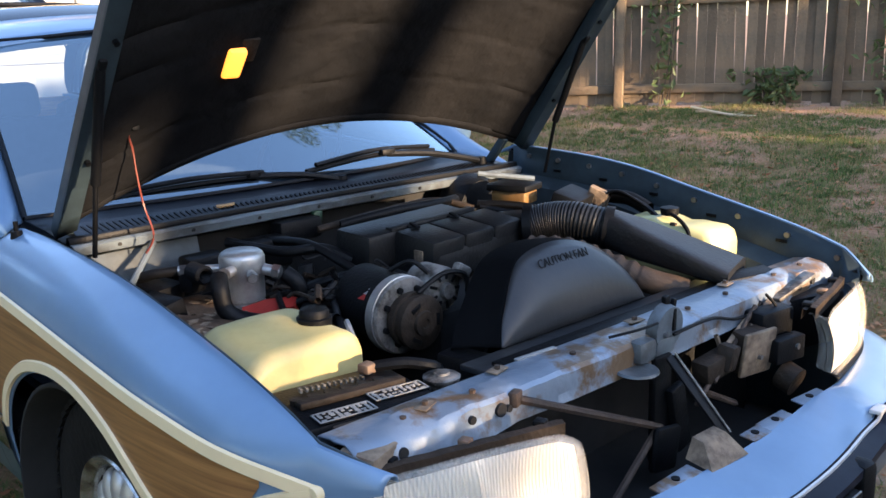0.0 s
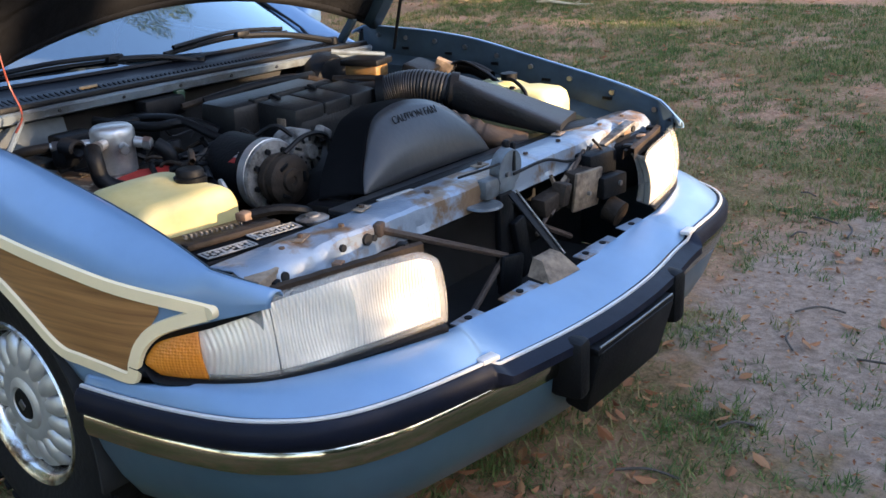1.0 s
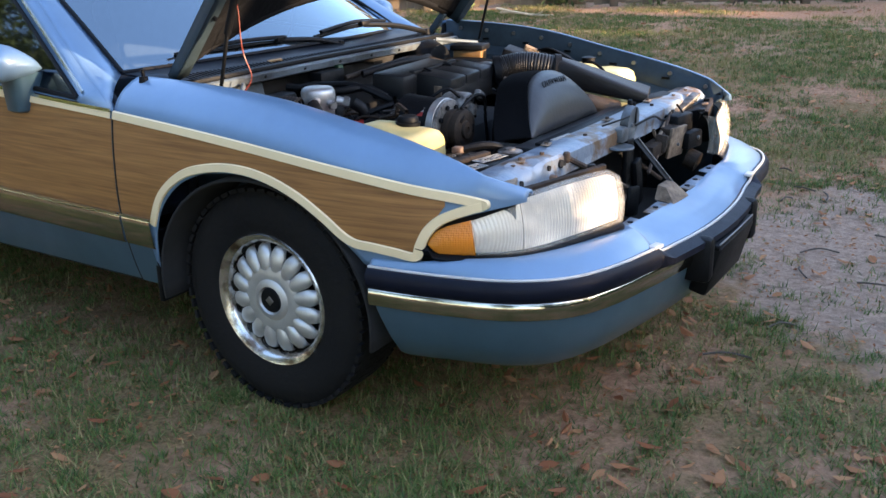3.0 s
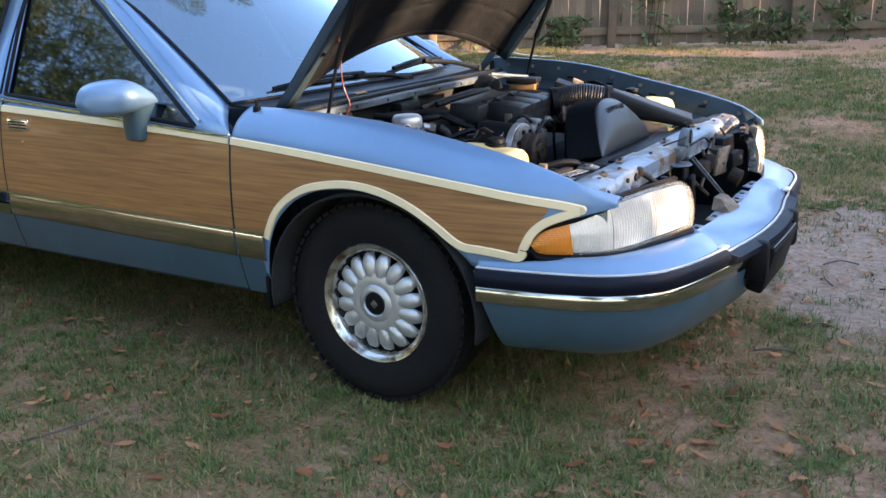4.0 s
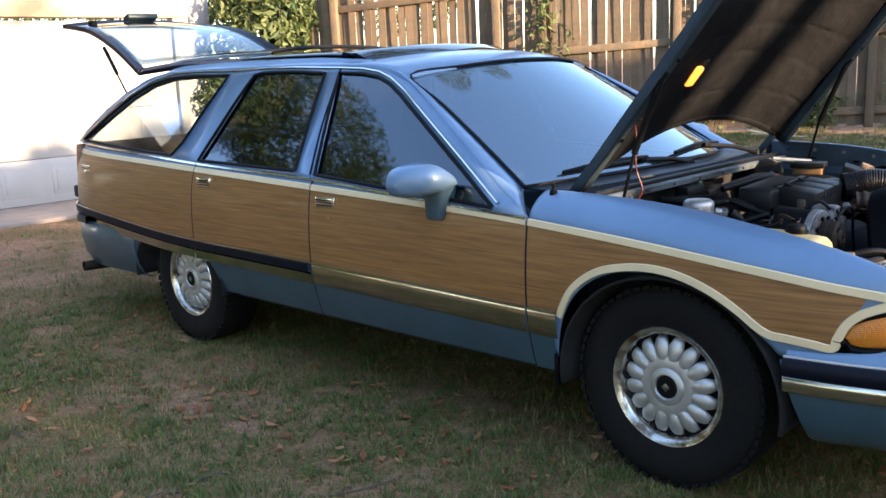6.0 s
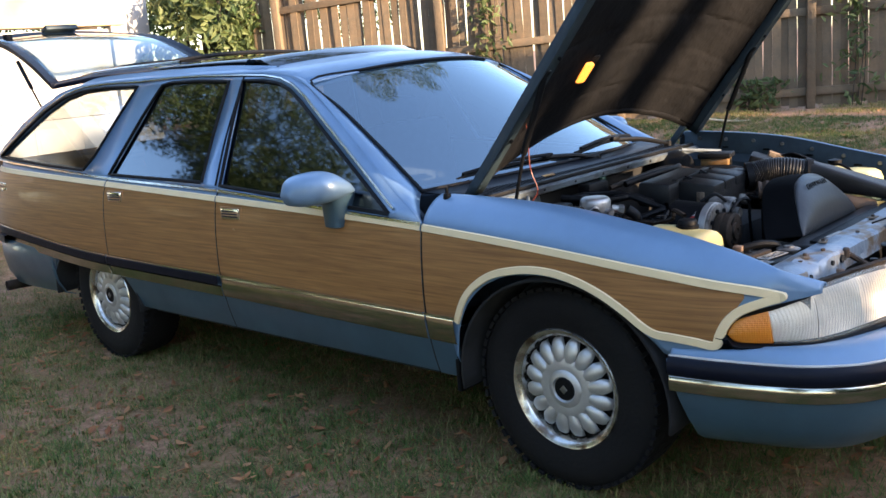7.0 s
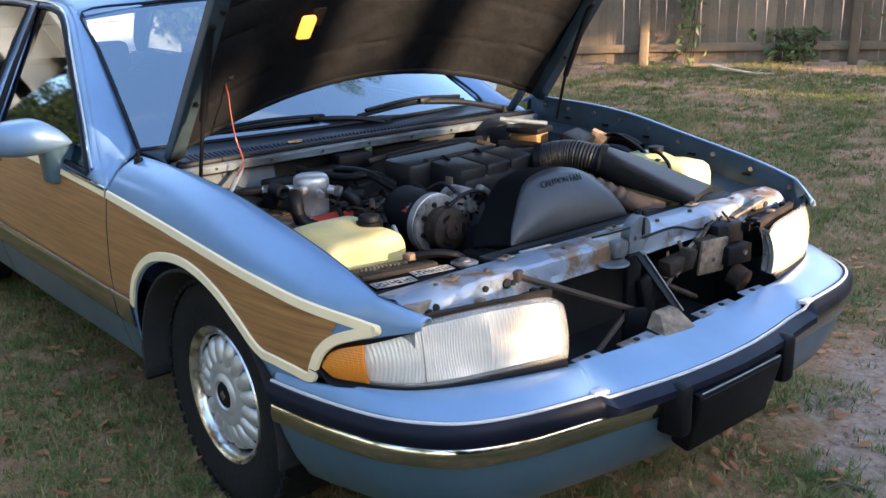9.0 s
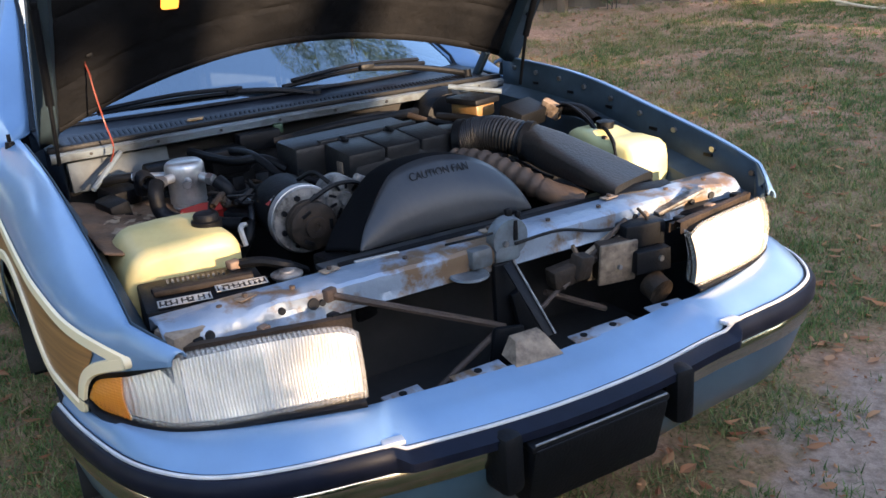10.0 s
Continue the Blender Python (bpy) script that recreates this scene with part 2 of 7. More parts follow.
def ribbon(path, width, s, off, bm=None, per=8, rise=0.004):
    """A trim band along a path of (x, z) on the side s of the car."""
    p = smooth_path([(a, 0, b) for a, b in path], per)
    rows = []
    for i, q in enumerate(p):
        d = (p[min(i + 1, len(p) - 1)] - p[max(i - 1, 0)]).normalized()
        n = Vector((-d.z, 0, d.x)) * (width / 2)
        row = []
        for f, o in ((-1, -0.002), (-0.8, rise), (0.8, rise), (1, -0.002)):
            x, z = q.x + n.x * f, q.z + n.z * f
            row.append((x, s * (side_y(x, z) + off + o), z))
        rows.append(row)
    return grid(rows, bm, flip=s > 0)


def skin(xs, lo, hi, s, off=0.0, rows=12, bm=None):
    """A body panel: for every x a column from height lo(x) to hi(x) on the car's side."""
    return grid([[(x, s * (side_y(x, lo(x) + (hi(x) - lo(x)) * k / (rows - 1)) + off), lo(x) + (hi(x) - lo(x)) * k / (rows - 1)) for k in range(rows)] for x in xs], bm, flip=s > 0)


WOOD = bpy.data.materials.new("wood_grain_vinyl")
WOOD.use_nodes = True
_n, _l = WOOD.node_tree.nodes, WOOD.node_tree.links
_tc, _mp, _no, _rp = _n.new("ShaderNodeTexCoord"), _n.new("ShaderNodeMapping"), _n.new("ShaderNodeTexNoise"), _n.new("ShaderNodeValToRGB")
_mp.inputs["Scale"].default_value = (1.2, 3, 40)
_no.inputs["Scale"].default_value, _no.inputs["Detail"].default_value, _no.inputs["Roughness"].default_value, _no.inputs["Distortion"].default_value = 2.4, 9, 0.62, 0.5
_rp.color_ramp.elements[0].position, _rp.color_ramp.elements[1].position = 0.3, 0.72
_rp.color_ramp.elements[0].color, _rp.color_ramp.elements[1].color = (0.145, 0.062, 0.019, 1), (0.35, 0.168, 0.052, 1)
_l.new(_tc.outputs["Object"], _mp.inputs["Vector"]), _l.new(_mp.outputs[0], _no.inputs["Vector"]), _l.new(_no.outputs["Fac"], _rp.inputs["Fac"])
_l.new(_rp.outputs[0], _n["Principled BSDF"].inputs["Base Color"])
_n["Principled BSDF"].inputs["Roughness"].default_value = 0.42
_n["Principled BSDF"].inputs["Coat Weight"].default_value = 0.15


def wood_low(x):
    """Lower edge of the wood vinyl on the fender."""
    if x > 0.592:
        return 0.606 + (0.745 - 0.606) * min(1, (x - 0.592) / 0.072) ** 0.75
    if x > 0.40:
        return 0.624 - 0.016 * (x - 0.40) / 0.19
    if x > -0.37:
        return max(trim_z(x), arch_z(x) + 0.014)
    return trim_z(x)


def build_side(s):
    side = "right" if s < 0 else "left"
    # front fender: skin up to the stripe, then the rounded shoulder to the bay's edge
    xs = frange(-0.503, -0.41, 6) + frange(-0.405, 0.49, 90) + frange(0.495, 0.584, 8) + frange(0.586, 0.835, 28)
    rows = []
    for x in xs:
        lo = 0.335 if x < -0.405 else arch_z(x) if x < 0.49 else 0.555 if x < 0.585 else lamp_top_z(x)
        if 0.42 < x < 0.49:
            lo = max(lo, 0.555)
        hi = max(stripe_z(x) + 0.012, lo + 0.004)
        col = [(x, s * side_y(x, z), z) for z in frange(lo, hi, 14)]
        y0, z0, y1 = side_y(x, hi), hi, min(0.852, side_y(x, hi) - 0.02)
        z1 = max(crest_z(x), hi + 0.008)
        for k in range(1, 13):
            t = k / 12
            a = math.pi / 2 * t
            yy = y0 + (y1 - y0) * (0.6 * (1 - math.cos(a)) + 0.4 * t)
            zz = z0 + (z1 - z0) * (0.6 * math.sin(a) + 0.4 * t)
            col.append((x, s * yy, zz))
        col.append((x, s * (y1 - 0.008), z1 - 0.001))
        col.append((x, s * (y1 - 0.012), z1 - 0.012))
        rows.append(col)
    fender = part("front_fender", grid(rows, flip=s < 0), PAINT, car, "light blue metallic front fender", solid=0.004)
    # lower two-tone of the fender behind the wheel
    part("rocker_panel", skin(frange(-0.503, -0.395, 6), lambda x: 0.33, lambda x: 0.47, s, 0.003, 6), PAINT_LOW, fender, "slate blue lower panel")
    xs = frange(-0.502, 0.66, 110)
    part("wood_panel", skin(xs, wood_low, lambda x: max(stripe_z(x) - 0.012, wood_low(x) + 0.001), s, 0.003, 10), WOOD, fender, "wood-grain vinyl panel")
    # cream mouldings round the wood
    part("cream_stripe", ribbon([(-0.502, stripe_z(-0.502)), (-0.2, stripe_z(-0.2)), (0.1, stripe_z(0.1)), (0.4, stripe_z(0.4)), (0.62, stripe_z(0.62)), (0.70, stripe_z(0.7)), (0.75, 0.743)], 0.027, s, 0.004), CREAM, fender, "cream moulding")
    part("cream_arch", ribbon([(-0.363, 0.555), (-0.305, 0.66), (-0.21, 0.732), (-0.1, 0.764), (0.01, 0.773), (0.115, 0.76), (0.22, 0.725), (0.31, 0.676), (0.37, 0.634), (0.41, 0.615), (0.46, 0.611), (0.53, 0.604), (0.583, 0.598), (0.597, 0.63), (0.617, 0.670), (0.65, 0.702), (0.70, 0.725), (0.745, 0.739)], 0.027, s, 0.0045), CREAM, fender, "cream arch moulding")
    tip_y = side_y(0.747, 0.742)
    part("cream_tip", cyl(bmesh.new(), (0.747, s * (tip_y - 0.006), 0.7425), (0.749, s * (tip_y + 0.0085), 0.7425), 0.0145, 0.0125, seg=20), CREAM, fender)
    part("bright_band", ribbon([(-0.502, trim_z(-0.52) - 0.053), (-0.45, trim_z(-0.45) - 0.053), (-0.375, trim_z(-0.38) - 0.053)], 0.10, s, 0.006), CHROME_DULL, fender)
    part("chrome_bead", ribbon([(-0.502, trim_z(-0.52)), (-0.45, trim_z(-0.45)), (-0.36, trim_z(-0.36))], 0.009, s, 0.012), CHROME, fender)
    # wheel well
    bm = bmesh.new()
    rows = []
    for a in frange(-0.15, math.pi + 0.15, 26):
        rows.append([(0.04 + 0.415 * math.cos(a), s * y, 0.36 + 0.385 * math.sin(a)) for y in (0.97, 0.72, 0.5)])
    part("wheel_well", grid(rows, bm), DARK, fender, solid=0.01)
    part("splash_guard", box(bmesh.new(), (-0.40, s * 0.86, 0.40), (0.02, 0.20, 0.24), (0, 0, 0), 0.006), BLACK, fender)

    # doors and quarter panel
    for name, x0, x1 in (("front_door", -0.511, -1.763), ("rear_door", -1.771, -2.762), ("quarter_panel", -2.770, -4.345)):
        n = max(8, int(abs(x1 - x0) / 0.03))
        xs = frange(x0, x1, n)
        low = (lambda x: 0.335) if name == "front_door" else (lambda x: max(0.335 if x > -3.5 else 0.30, rear_arch_z(x)))
        if name == "quarter_panel":
            xs = frange(x0, x1, 90)
        if name == "rear_door":
            xs = frange(x0, x1, 80)
        panel = part(name, skin(xs, low, belt_z, s, 0, 22), PAINT, car, "", solid=0.006)
        tagged(panel, "wood-panelled " + name.replace("_", " ") + " with bright mouldings")
        part("rocker_panel", skin(xs, low, lambda x: max(low(x) + 0.002, trim_z(x) - 0.10), s, 0.002, 8), PAINT_LOW, panel, "slate blue lower panel")
        part("wood_panel", skin(xs, trim_z, lambda x: stripe_z(x) - 0.012, s, 0.003, 12), WOOD, panel, "wood-grain vinyl panel")
        m = [x0 + (x1 - x0) * k / 6 for k in range(7)]
        part("cream_stripe", ribbon([(x, stripe_z(x)) for x in m], 0.027, s, 0.004), CREAM, panel, "cream moulding")
        if name == "front_door":
            part("bright_band", ribbon([(x, trim_z(x) - 0.053) for x in m], 0.10, s, 0.006), CHROME_DULL, panel)
        else:
            part("rub_strip", ribbon([(x, trim_z(x) - 0.026) for x in m], 0.046, s, 0.008, rise=0.014), NAVY, panel, "dark navy rub strip")
            part("bright_band", ribbon([(x, trim_z(x) - 0.08) for x in m], 0.056, s, 0.005), CHROME_DULL, panel)
        part("chrome_bead", ribbon([(x, trim_z(x)) for x in m], 0.009, s, 0.014), CHROME, panel)
        part("sill_moulding", ribbon([(x, belt_z(x) - 0.006) for x in m], 0.012, s, 0.006), CHROME, panel)
        if "door" in name:
            hx = x0 - (x0 - x1) + 0.115
            hz = stripe_z(hx) - 0.055
            hy = s * (side_y(hx, hz) + 0.004)
            b = box(bmesh.new(), (hx, hy, hz), (0.135, 0.016, 0.05), (0, 0, 0), 0.006)
            plate = part("door_handle", b, CHROME, panel, "chrome pull handle")
            bm = bmesh.new()
            for k in range(3):
                box(bm, (hx, hy + s * 0.009, hz + 0.012 - 0.012 * k), (0.11, 0.006, 0.005), (0, 0, 0), 0.002)
            part("grip", bm, NAVY, plate)
            part("handle_surround", box(bmesh.new(), (hx, hy - s * 0.004, hz - 0.012), (0.155, 0.012, 0.085), (0, 0, 0), 0.005), WOOD, panel)
            if name == "front_door":
                part("key_lock", cyl(bmesh.new(), (hx + 0.02, hy, hz - 0.075), (hx + 0.02, hy + s * 0.008, hz - 0.075), 0.011), CHROME, panel)
        if name == "quarter_panel":
            bm = bmesh.new()
            for k in range(9):
                box(bm, (-4.15 + 0.017 * k, s * (side_y(-4.15 + 0.017 * k, 0.925) + 0.005), 0.925), (0.012, 0.006, 0.02), (0, 0, 0), 0.002)
            box(bm, (-4.04, s * (side_y(-4.04, 0.9) + 0.005), 0.895), (0.07, 0.006, 0.022), (0, 0, 0), 0.002)
            part("script_badge", bm, CHROME, panel)
            rows = []
            for a in frange(-0.1, math.pi + 0.1, 22):
                rows.append([(-3.03 + 0.46 * math.cos(a), s * y, 0.34 + 0.30 * math.sin(a)) for y in (0.96, 0.75, 0.55)])
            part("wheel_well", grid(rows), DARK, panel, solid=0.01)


build_side(-1)
build_side(1)
for s in (-1, 1):
    for x, top in ((-0.507, stripe_z(-0.507) + 0.012), (-1.767, belt_z(-1.767)), (-2.766, belt_z(-2.766))):
        lo = 0.335 if x > -2.5 else 0.56
        part("shut_line", ribbon([(x, lo), (x, lo * 0.5 + top * 0.5), (x, top)], 0.0095, s, 0.0016, rise=0.0006), DARK, car)


# glasshouse sides
def glass_y(x, z):
    t = 0.0 if x > -3.3 else 0.05 * ((-3.3 - x) / 1.0) ** 1.6
    return 0.925 - 0.56 * (z - 0.98) - 0.06 * max(0, z - 1.3) - t


FRONT_WINDOW = [(-0.678, 0.919), (-0.913, 1.055), (-1.167, 1.201), (-1.38, 1.324), (-1.492, 1.38), (-1.583, 1.41), (-1.705, 1.427), (-1.868, 1.435), (-1.827, 1.212), (-1.781, 0.985)]
REAR_WINDOW = [(-1.928, 0.995), (-1.954, 1.212), (-1.974, 1.435), (-2.233, 1.449), (-2.487, 1.451), (-2.558, 1.44), (-2.598, 1.375), (-2.68, 1.212), (-2.781, 1.011)]
QUARTER_WINDOW = [(-3.065, 1.027), (-2.994, 1.099), (-2.903, 1.263), (-2.801, 1.445), (-3.146, 1.451), (-3.41, 1.443), (-3.613, 1.41), (-3.806, 1.339), (-4.009, 1.232), (-4.182, 1.13), (-4.263, 1.077)]
OUTLINE = [(-0.5, 0.893), (-0.6, 0.952), (-0.68, 0.992), (-0.913, 1.13), (-1.167, 1.278), (-1.37, 1.385), (-1.522, 1.44), (-1.675, 1.462), (-1.928, 1.472), (-2.436, 1.481), (-3.045, 1.483), (-3.451, 1.475), (-3.674, 1.445), (-3.908, 1.37), (-4.111, 1.263), (-4.283, 1.14), (-4.34, 1.068)] + [(x, belt_z(x) - 0.004) for x in (-4.2, -3.8, -3.4, -3.02, -2.74, -2.4, -1.9, -1.755, -1.4, -1.0, -0.68)]


def pane_y(x, z):
    """Plane of the side glass; the quarter glass leans in towards the tail."""
    return 0.925 - 0.56 * (z - 0.98) - (0.03 * (-3.0 - x) if x < -2.795 else 0.0)


MOULDING = [(-0.66, 0.937), (-0.90, 1.078), (-1.155, 1.225), (-1.368, 1.348), (-1.485, 1.403), (-1.58, 1.432), (-1.705, 1.449), (-1.868, 1.457), (-2.233, 1.470), (-2.487, 1.472), (-2.8, 1.467), (-3.146, 1.471), (-3.41, 1.463), (-3.62, 1.43), (-3.815, 1.358), (-4.02, 1.25), (-4.19, 1.147), (-4.275, 1.09)]


def dense(loop, step=0.03):
    """Extra points on the straight pieces of a path."""
    out = []
    for a, b in zip(loop, loop[1:]):
        n = max(1, int(math.hypot(b[0] - a[0], b[1] - a[1]) / step))
        out += [(a[0] + (b[0] - a[0]) * k / n, a[1] + (b[1] - a[1]) * k / n) for k in range(n)]
    return out + [loop[-1]]


def fill_face(loops, s, off=0.0, fy=glass_y):
    bm = bmesh.new()
    for loop in loops:
        vs = [bm.verts.new((x, 0, z)) for x, z in loop]
        for a, b in zip(vs, vs[1:] + vs[:1]):
            bm.edges.new((a, b))
    bmesh.ops.triangle_fill(bm, use_beauty=True, use_dissolve=False, edges=bm.edges[:])
    for v in bm.verts:
        v.co.y = s * (fy(v.co.x, v.co.z) + off)
    bmesh.ops.recalc_face_normals(bm, faces=bm.faces)
    if sum(f.normal.y * s * f.calc_area() for f in bm.faces) < 0:
        bmesh.ops.reverse_faces(bm, faces=bm.faces)
    return bm


for s in (-1, 1):
    pil = part("pillar_frame", fill_face([OUTLINE, FRONT_WINDOW, REAR_WINDOW, QUARTER_WINDOW], s), PAINT, car, "light blue window pillars", solid=0.035, angle=25)
    for nm, loop in (("front_window", FRONT_WINDOW), ("rear_window", REAR_WINDOW), ("quarter_window", QUARTER_WINDOW)):
        g = part(nm, fill_face([loop], s, -0.014, pane_y), GLASS_REAR if nm == "quarter_window" else GLASS, car, "tinted side glass", smooth=False)
        g.visible_shadow = False
        bm = tube(bmesh.new(), [(x, s * (glass_y(x, z) + 0.001), z) for x, z in dense(loop + loop[:1])], 0.0085, 6, 1)
        part("rubber_seal", bm, BLACK, g)
    bm = tube(bmesh.new(), [(x, s * (glass_y(x, z) + 0.003), z) for x, z in dense(MOULDING)], 0.006, 6, 1)
    part("window_moulding", bm, CHROME, pil, "thin bright moulding over the windows")
    part("pillar_trim", fill_face([OUTLINE, FRONT_WINDOW, REAR_WINDOW, QUARTER_WINDOW], s, -0.046), SEAT, pil, "blue-grey inner pillar trim", smooth=False)
    # shut lines between the doors
    bm = bmesh.new()
    tube(bm, [(-1.868, s * (glass_y(-1.868, 1.45) + 0.001), 1.45), (-1.85, s * (glass_y(-1.85, 1.2) + 0.001), 1.2), (-1.81, s * (glass_y(-1.81, 0.98) + 0.001), 0.985)], 0.005, 6)
    part("door_gap", bm, BLACK, pil)

# roof
roof_edge = curve([(-1.299, 1.387), (-1.421, 1.407), (-1.522, 1.44), (-1.675, 1.462), (-1.928, 1.472), (-2.436, 1.481), (-3.045, 1.483), (-3.451, 1.475), (-3.674, 1.445), (-3.857, 1.39)])
rows = []
for k in range(40):
    u = k / 39
    row = []
    for j in range(25):
        v = -1 + 2 * j / 24
        xf, xr = -1.41 + 0.16 * (1 - v * v), -3.76
        x = xf + (xr - xf) * u
        xe = -1.41 + (xr + 1.41) * u
        ze = roof_edge(xe)
        y = v * (glass_y(xe, ze) + 0.004)
        row.append((x, y, ze + 0.05 * (1 - abs(v) ** 2.2)))
    rows.append(row)
roof = part("roof", grid(rows), PAINT, car, "light blue roof mirroring sky and leaves", solid=0.03)
# dark glass panel in the roof with its raised frame and rails
rows = [[(x, y, roof_edge(x) + 0.05 * (1 - (abs(y) / 0.66) ** 2.2) + 0.012 + 0.014 * min(1, (-1.72 - x) / 0.4)) for y in frange(-0.50, 0.50, 12)] for x in frange(-1.86, -2.95, 14)]
part("vista_glass", grid(rows), GLASS_DARK, roof, "dark glass roof panel mirroring leaves", solid=0.006)
part("glass_backing", grid([[(x, y, z - 0.012) for x, y, z in r_] for r_ in rows]), BLACK, roof)
for s in (-1, 1):
    bm = bmesh.new()
    rows = []
    for x in frange(-1.75, -3.65, 40):
        t = (x + 1.75) / -1.9
        h = (0.012 if s < 0 else 0.05) * min(1, t * 5) * min(1, (1 - t) * 6 + 0.25)
        zb = roof_edge(x) + 0.05 * (1 - (0.54 / 0.66) ** 2.2)
        rows.append([(x, s * (0.54 - 0.028), zb - 0.01), (x, s * (0.54 - 0.018), zb + h), (x, s * (0.54 + 0.006), zb + h + 0.004), (x, s * (0.54 + 0.03), zb - 0.012)])
    part("roof_rail", grid(rows, bm), PAINT, roof, "blue roof rack rail")
    bm = tube(bmesh.new(), [(x, s * 0.545, roof_edge(x) + 0.068) for x in frange(-2.55, -3.6, 8)], 0.009, 8)
    part("rail_moulding", bm, CHROME, roof)
rows = []
for j in range(17):
    v = -1 + 2 * j / 16
    x = -1.72 - 0.16 * v * v
    zb = roof_edge(x) + 0.05 * (1 - (abs(v) * 0.54 / 0.66) ** 2.2)
    rows.append([(x + 0.09, v * 0.54, zb - 0.004), (x, v * 0.54, zb + 0.035), (x - 0.10, v * 0.54, zb + 0.042), (x - 0.14, v * 0.54, zb + 0.0)])
part("air_deflector", grid(rows), GLASS_DARK, roof)
for x in (-2.75, -3.45):
    bm = bmesh.new()
    tube(bm, [(x, y, roof_edge(x) + 0.05 * (1 - (abs(y) / 0.66) ** 2.2) + 0.05) for y in frange(-0.53, 0.53, 9)], 0.012, 8)
    part("cross_bar", bm, BLACK, roof)

# windshield
rows, seal = [], []
for k in range(14):
    u = k / 13
    row = []
    for j in range(25):
        v = -1 + 2 * j / 24
        b = Vector((-0.67 + 0.19 * (1 - v * v), v * 0.785, 0.972 + 0.022 * (1 - v * v)))
        t = Vector((-1.41 + 0.16 * (1 - v * v), v * 0.645, 1.406 + 0.05 * (1 - abs(v) ** 2.2)))
        q = b.lerp(t, u)
        q += Vector((0.35, 0, 0.5)) * 0.06 * u * (1 - u)
        row.append(q)
    rows.append(row)
ws = part("windshield", grid(rows, flip=True), WINDSHIELD, car, "large raked windshield mirroring the sky", angle=80)
ws.visible_shadow = False
loop = [rows[0][j] for j in range(0, 25, 4)] + [rows[k][24] for k in (4, 8, 13)] + [rows[13][j] for j in range(20, -1, -4)] + [rows[k][0] for k in (9, 4, 0)]
part("windshield_seal", tube(bmesh.new(), [p + Vector((0.004, 0, 0.004)) for p in loop], 0.008, 6, 4), BLACK, car)
# painted pillars between the side frames and the windshield
lean = curve([(0.0, -0.5), (0.12, -0.63), (0.35, -0.913), (0.62, -1.167), (0.82, -1.37), (1.0, -1.522)])
edge = curve([(-x, z) for x, z in OUTLINE[:9]])
for s, j in ((-1, 0), (1, 24)):
    pr = []
    for k in range(14):
        x = lean(k / 13)
        z = edge(-x)
        a, b = Vector((x, s * (glass_y(x, z) + 0.001), z)), rows[k][j]
        pr.append([a.lerp(b, f_) + Vector((0.0, s * 0.010, 0.010)) * math.sin(math.pi * f_) for f_ in frange(0, 1, 6)])
    part("windshield_pillar", grid(pr, flip=s > 0), PAINT, car, "light blue windshield pillar", solid=0.01)

# lifted rear glass
tg = bmesh.new()
TG_H, TG_T = Vector((-3.80, 0, 1.46)), Vector((-5.0, 0, 1.825))


def gate(u, v):
    p = TG_H.lerp(TG_T, u)
    w = 0.64 - 0.06 * u
    return p + Vector((0.05 * v * v * u, v * w, 0.09 * math.sin(math.pi * min(1, u * 1.0)) + 0.04 * (1 - v * v)))


rg = part("rear_glass", grid([[gate(u, v) for v in frange(-0.9, 0.9, 15)] for u in frange(0.1, 0.95, 12)]), CLEAR, car, "lifted clear rear glass hatch", solid=0.005)
rg.visible_shadow = False
rim = [(0.03, v) for v in frange(-0.98, 0.98, 7)] + [(u, 0.98) for u in (0.3, 0.6, 0.9)] + [(0.99, v) for v in frange(0.95, -0.95, 7)] + [(u, -0.98) for u in (0.9, 0.6, 0.3, 0.03)]
bm = bmesh.new()
p = smooth_path([gate(u, v) for u, v in rim], 5)
ctr = sum(p, Vector()) / len(p)
rows = []
for q in p:
    d = (ctr - q)
    d.normalize()
    rows.append([q + Vector((0, 0, -0.015)), q + Vector((0, 0, 0.012)), q + d * 0.105 + Vector((0, 0, 0.004)), q + d * 0.105 + Vector((0, 0, -0.02))])
part("glass_frame", grid(rows, bm), NAVY, rg, "dark frame of the rear glass", solid=0.004)
bm = bmesh.new()
box(bm, gate(0.9, 0) + Vector((0, 0, 0.03)), (0.09, 0.24, 0.035), (0, -18, 0), 0.01)
part("brake_light", bm, PAINT_IN, rg, "dark grey high brake light housing")
part("wiper_knob", cyl(bmesh.new(), gate(0.8, -0.75) + Vector((0, 0, -0.02)), gate(0.8, -0.75) + Vector((0, 0, 0.03)), 0.03), BLACK, rg)
for s in (-1, 1):
    bm = bmesh.new()
    cyl(bm, (-3.92, s * 0.66, 1.33), (-4.12, s * 0.63, 1.50), 0.006)
    cyl(bm, (-4.10, s * 0.632, 1.485), (-4.30, s * 0.60, 1.655), 0.012)
    part("gas_strut", bm, BLACK, rg)

# rear end: tailgate, bumper, exhaust
rows = [[(-4.36 + 0.05 * abs(y) ** 3 - 0.03 * max(0, (z - 0.6)) * 0, y * (0.86 - 0.10 * max(0, z - 0.9)), z) for y in frange(-1, 1, 9)] for z in frange(0.45, 1.05, 8)]
part("tailgate", grid(rows), WOOD, car, "wood-grain tailgate", solid=0.02)


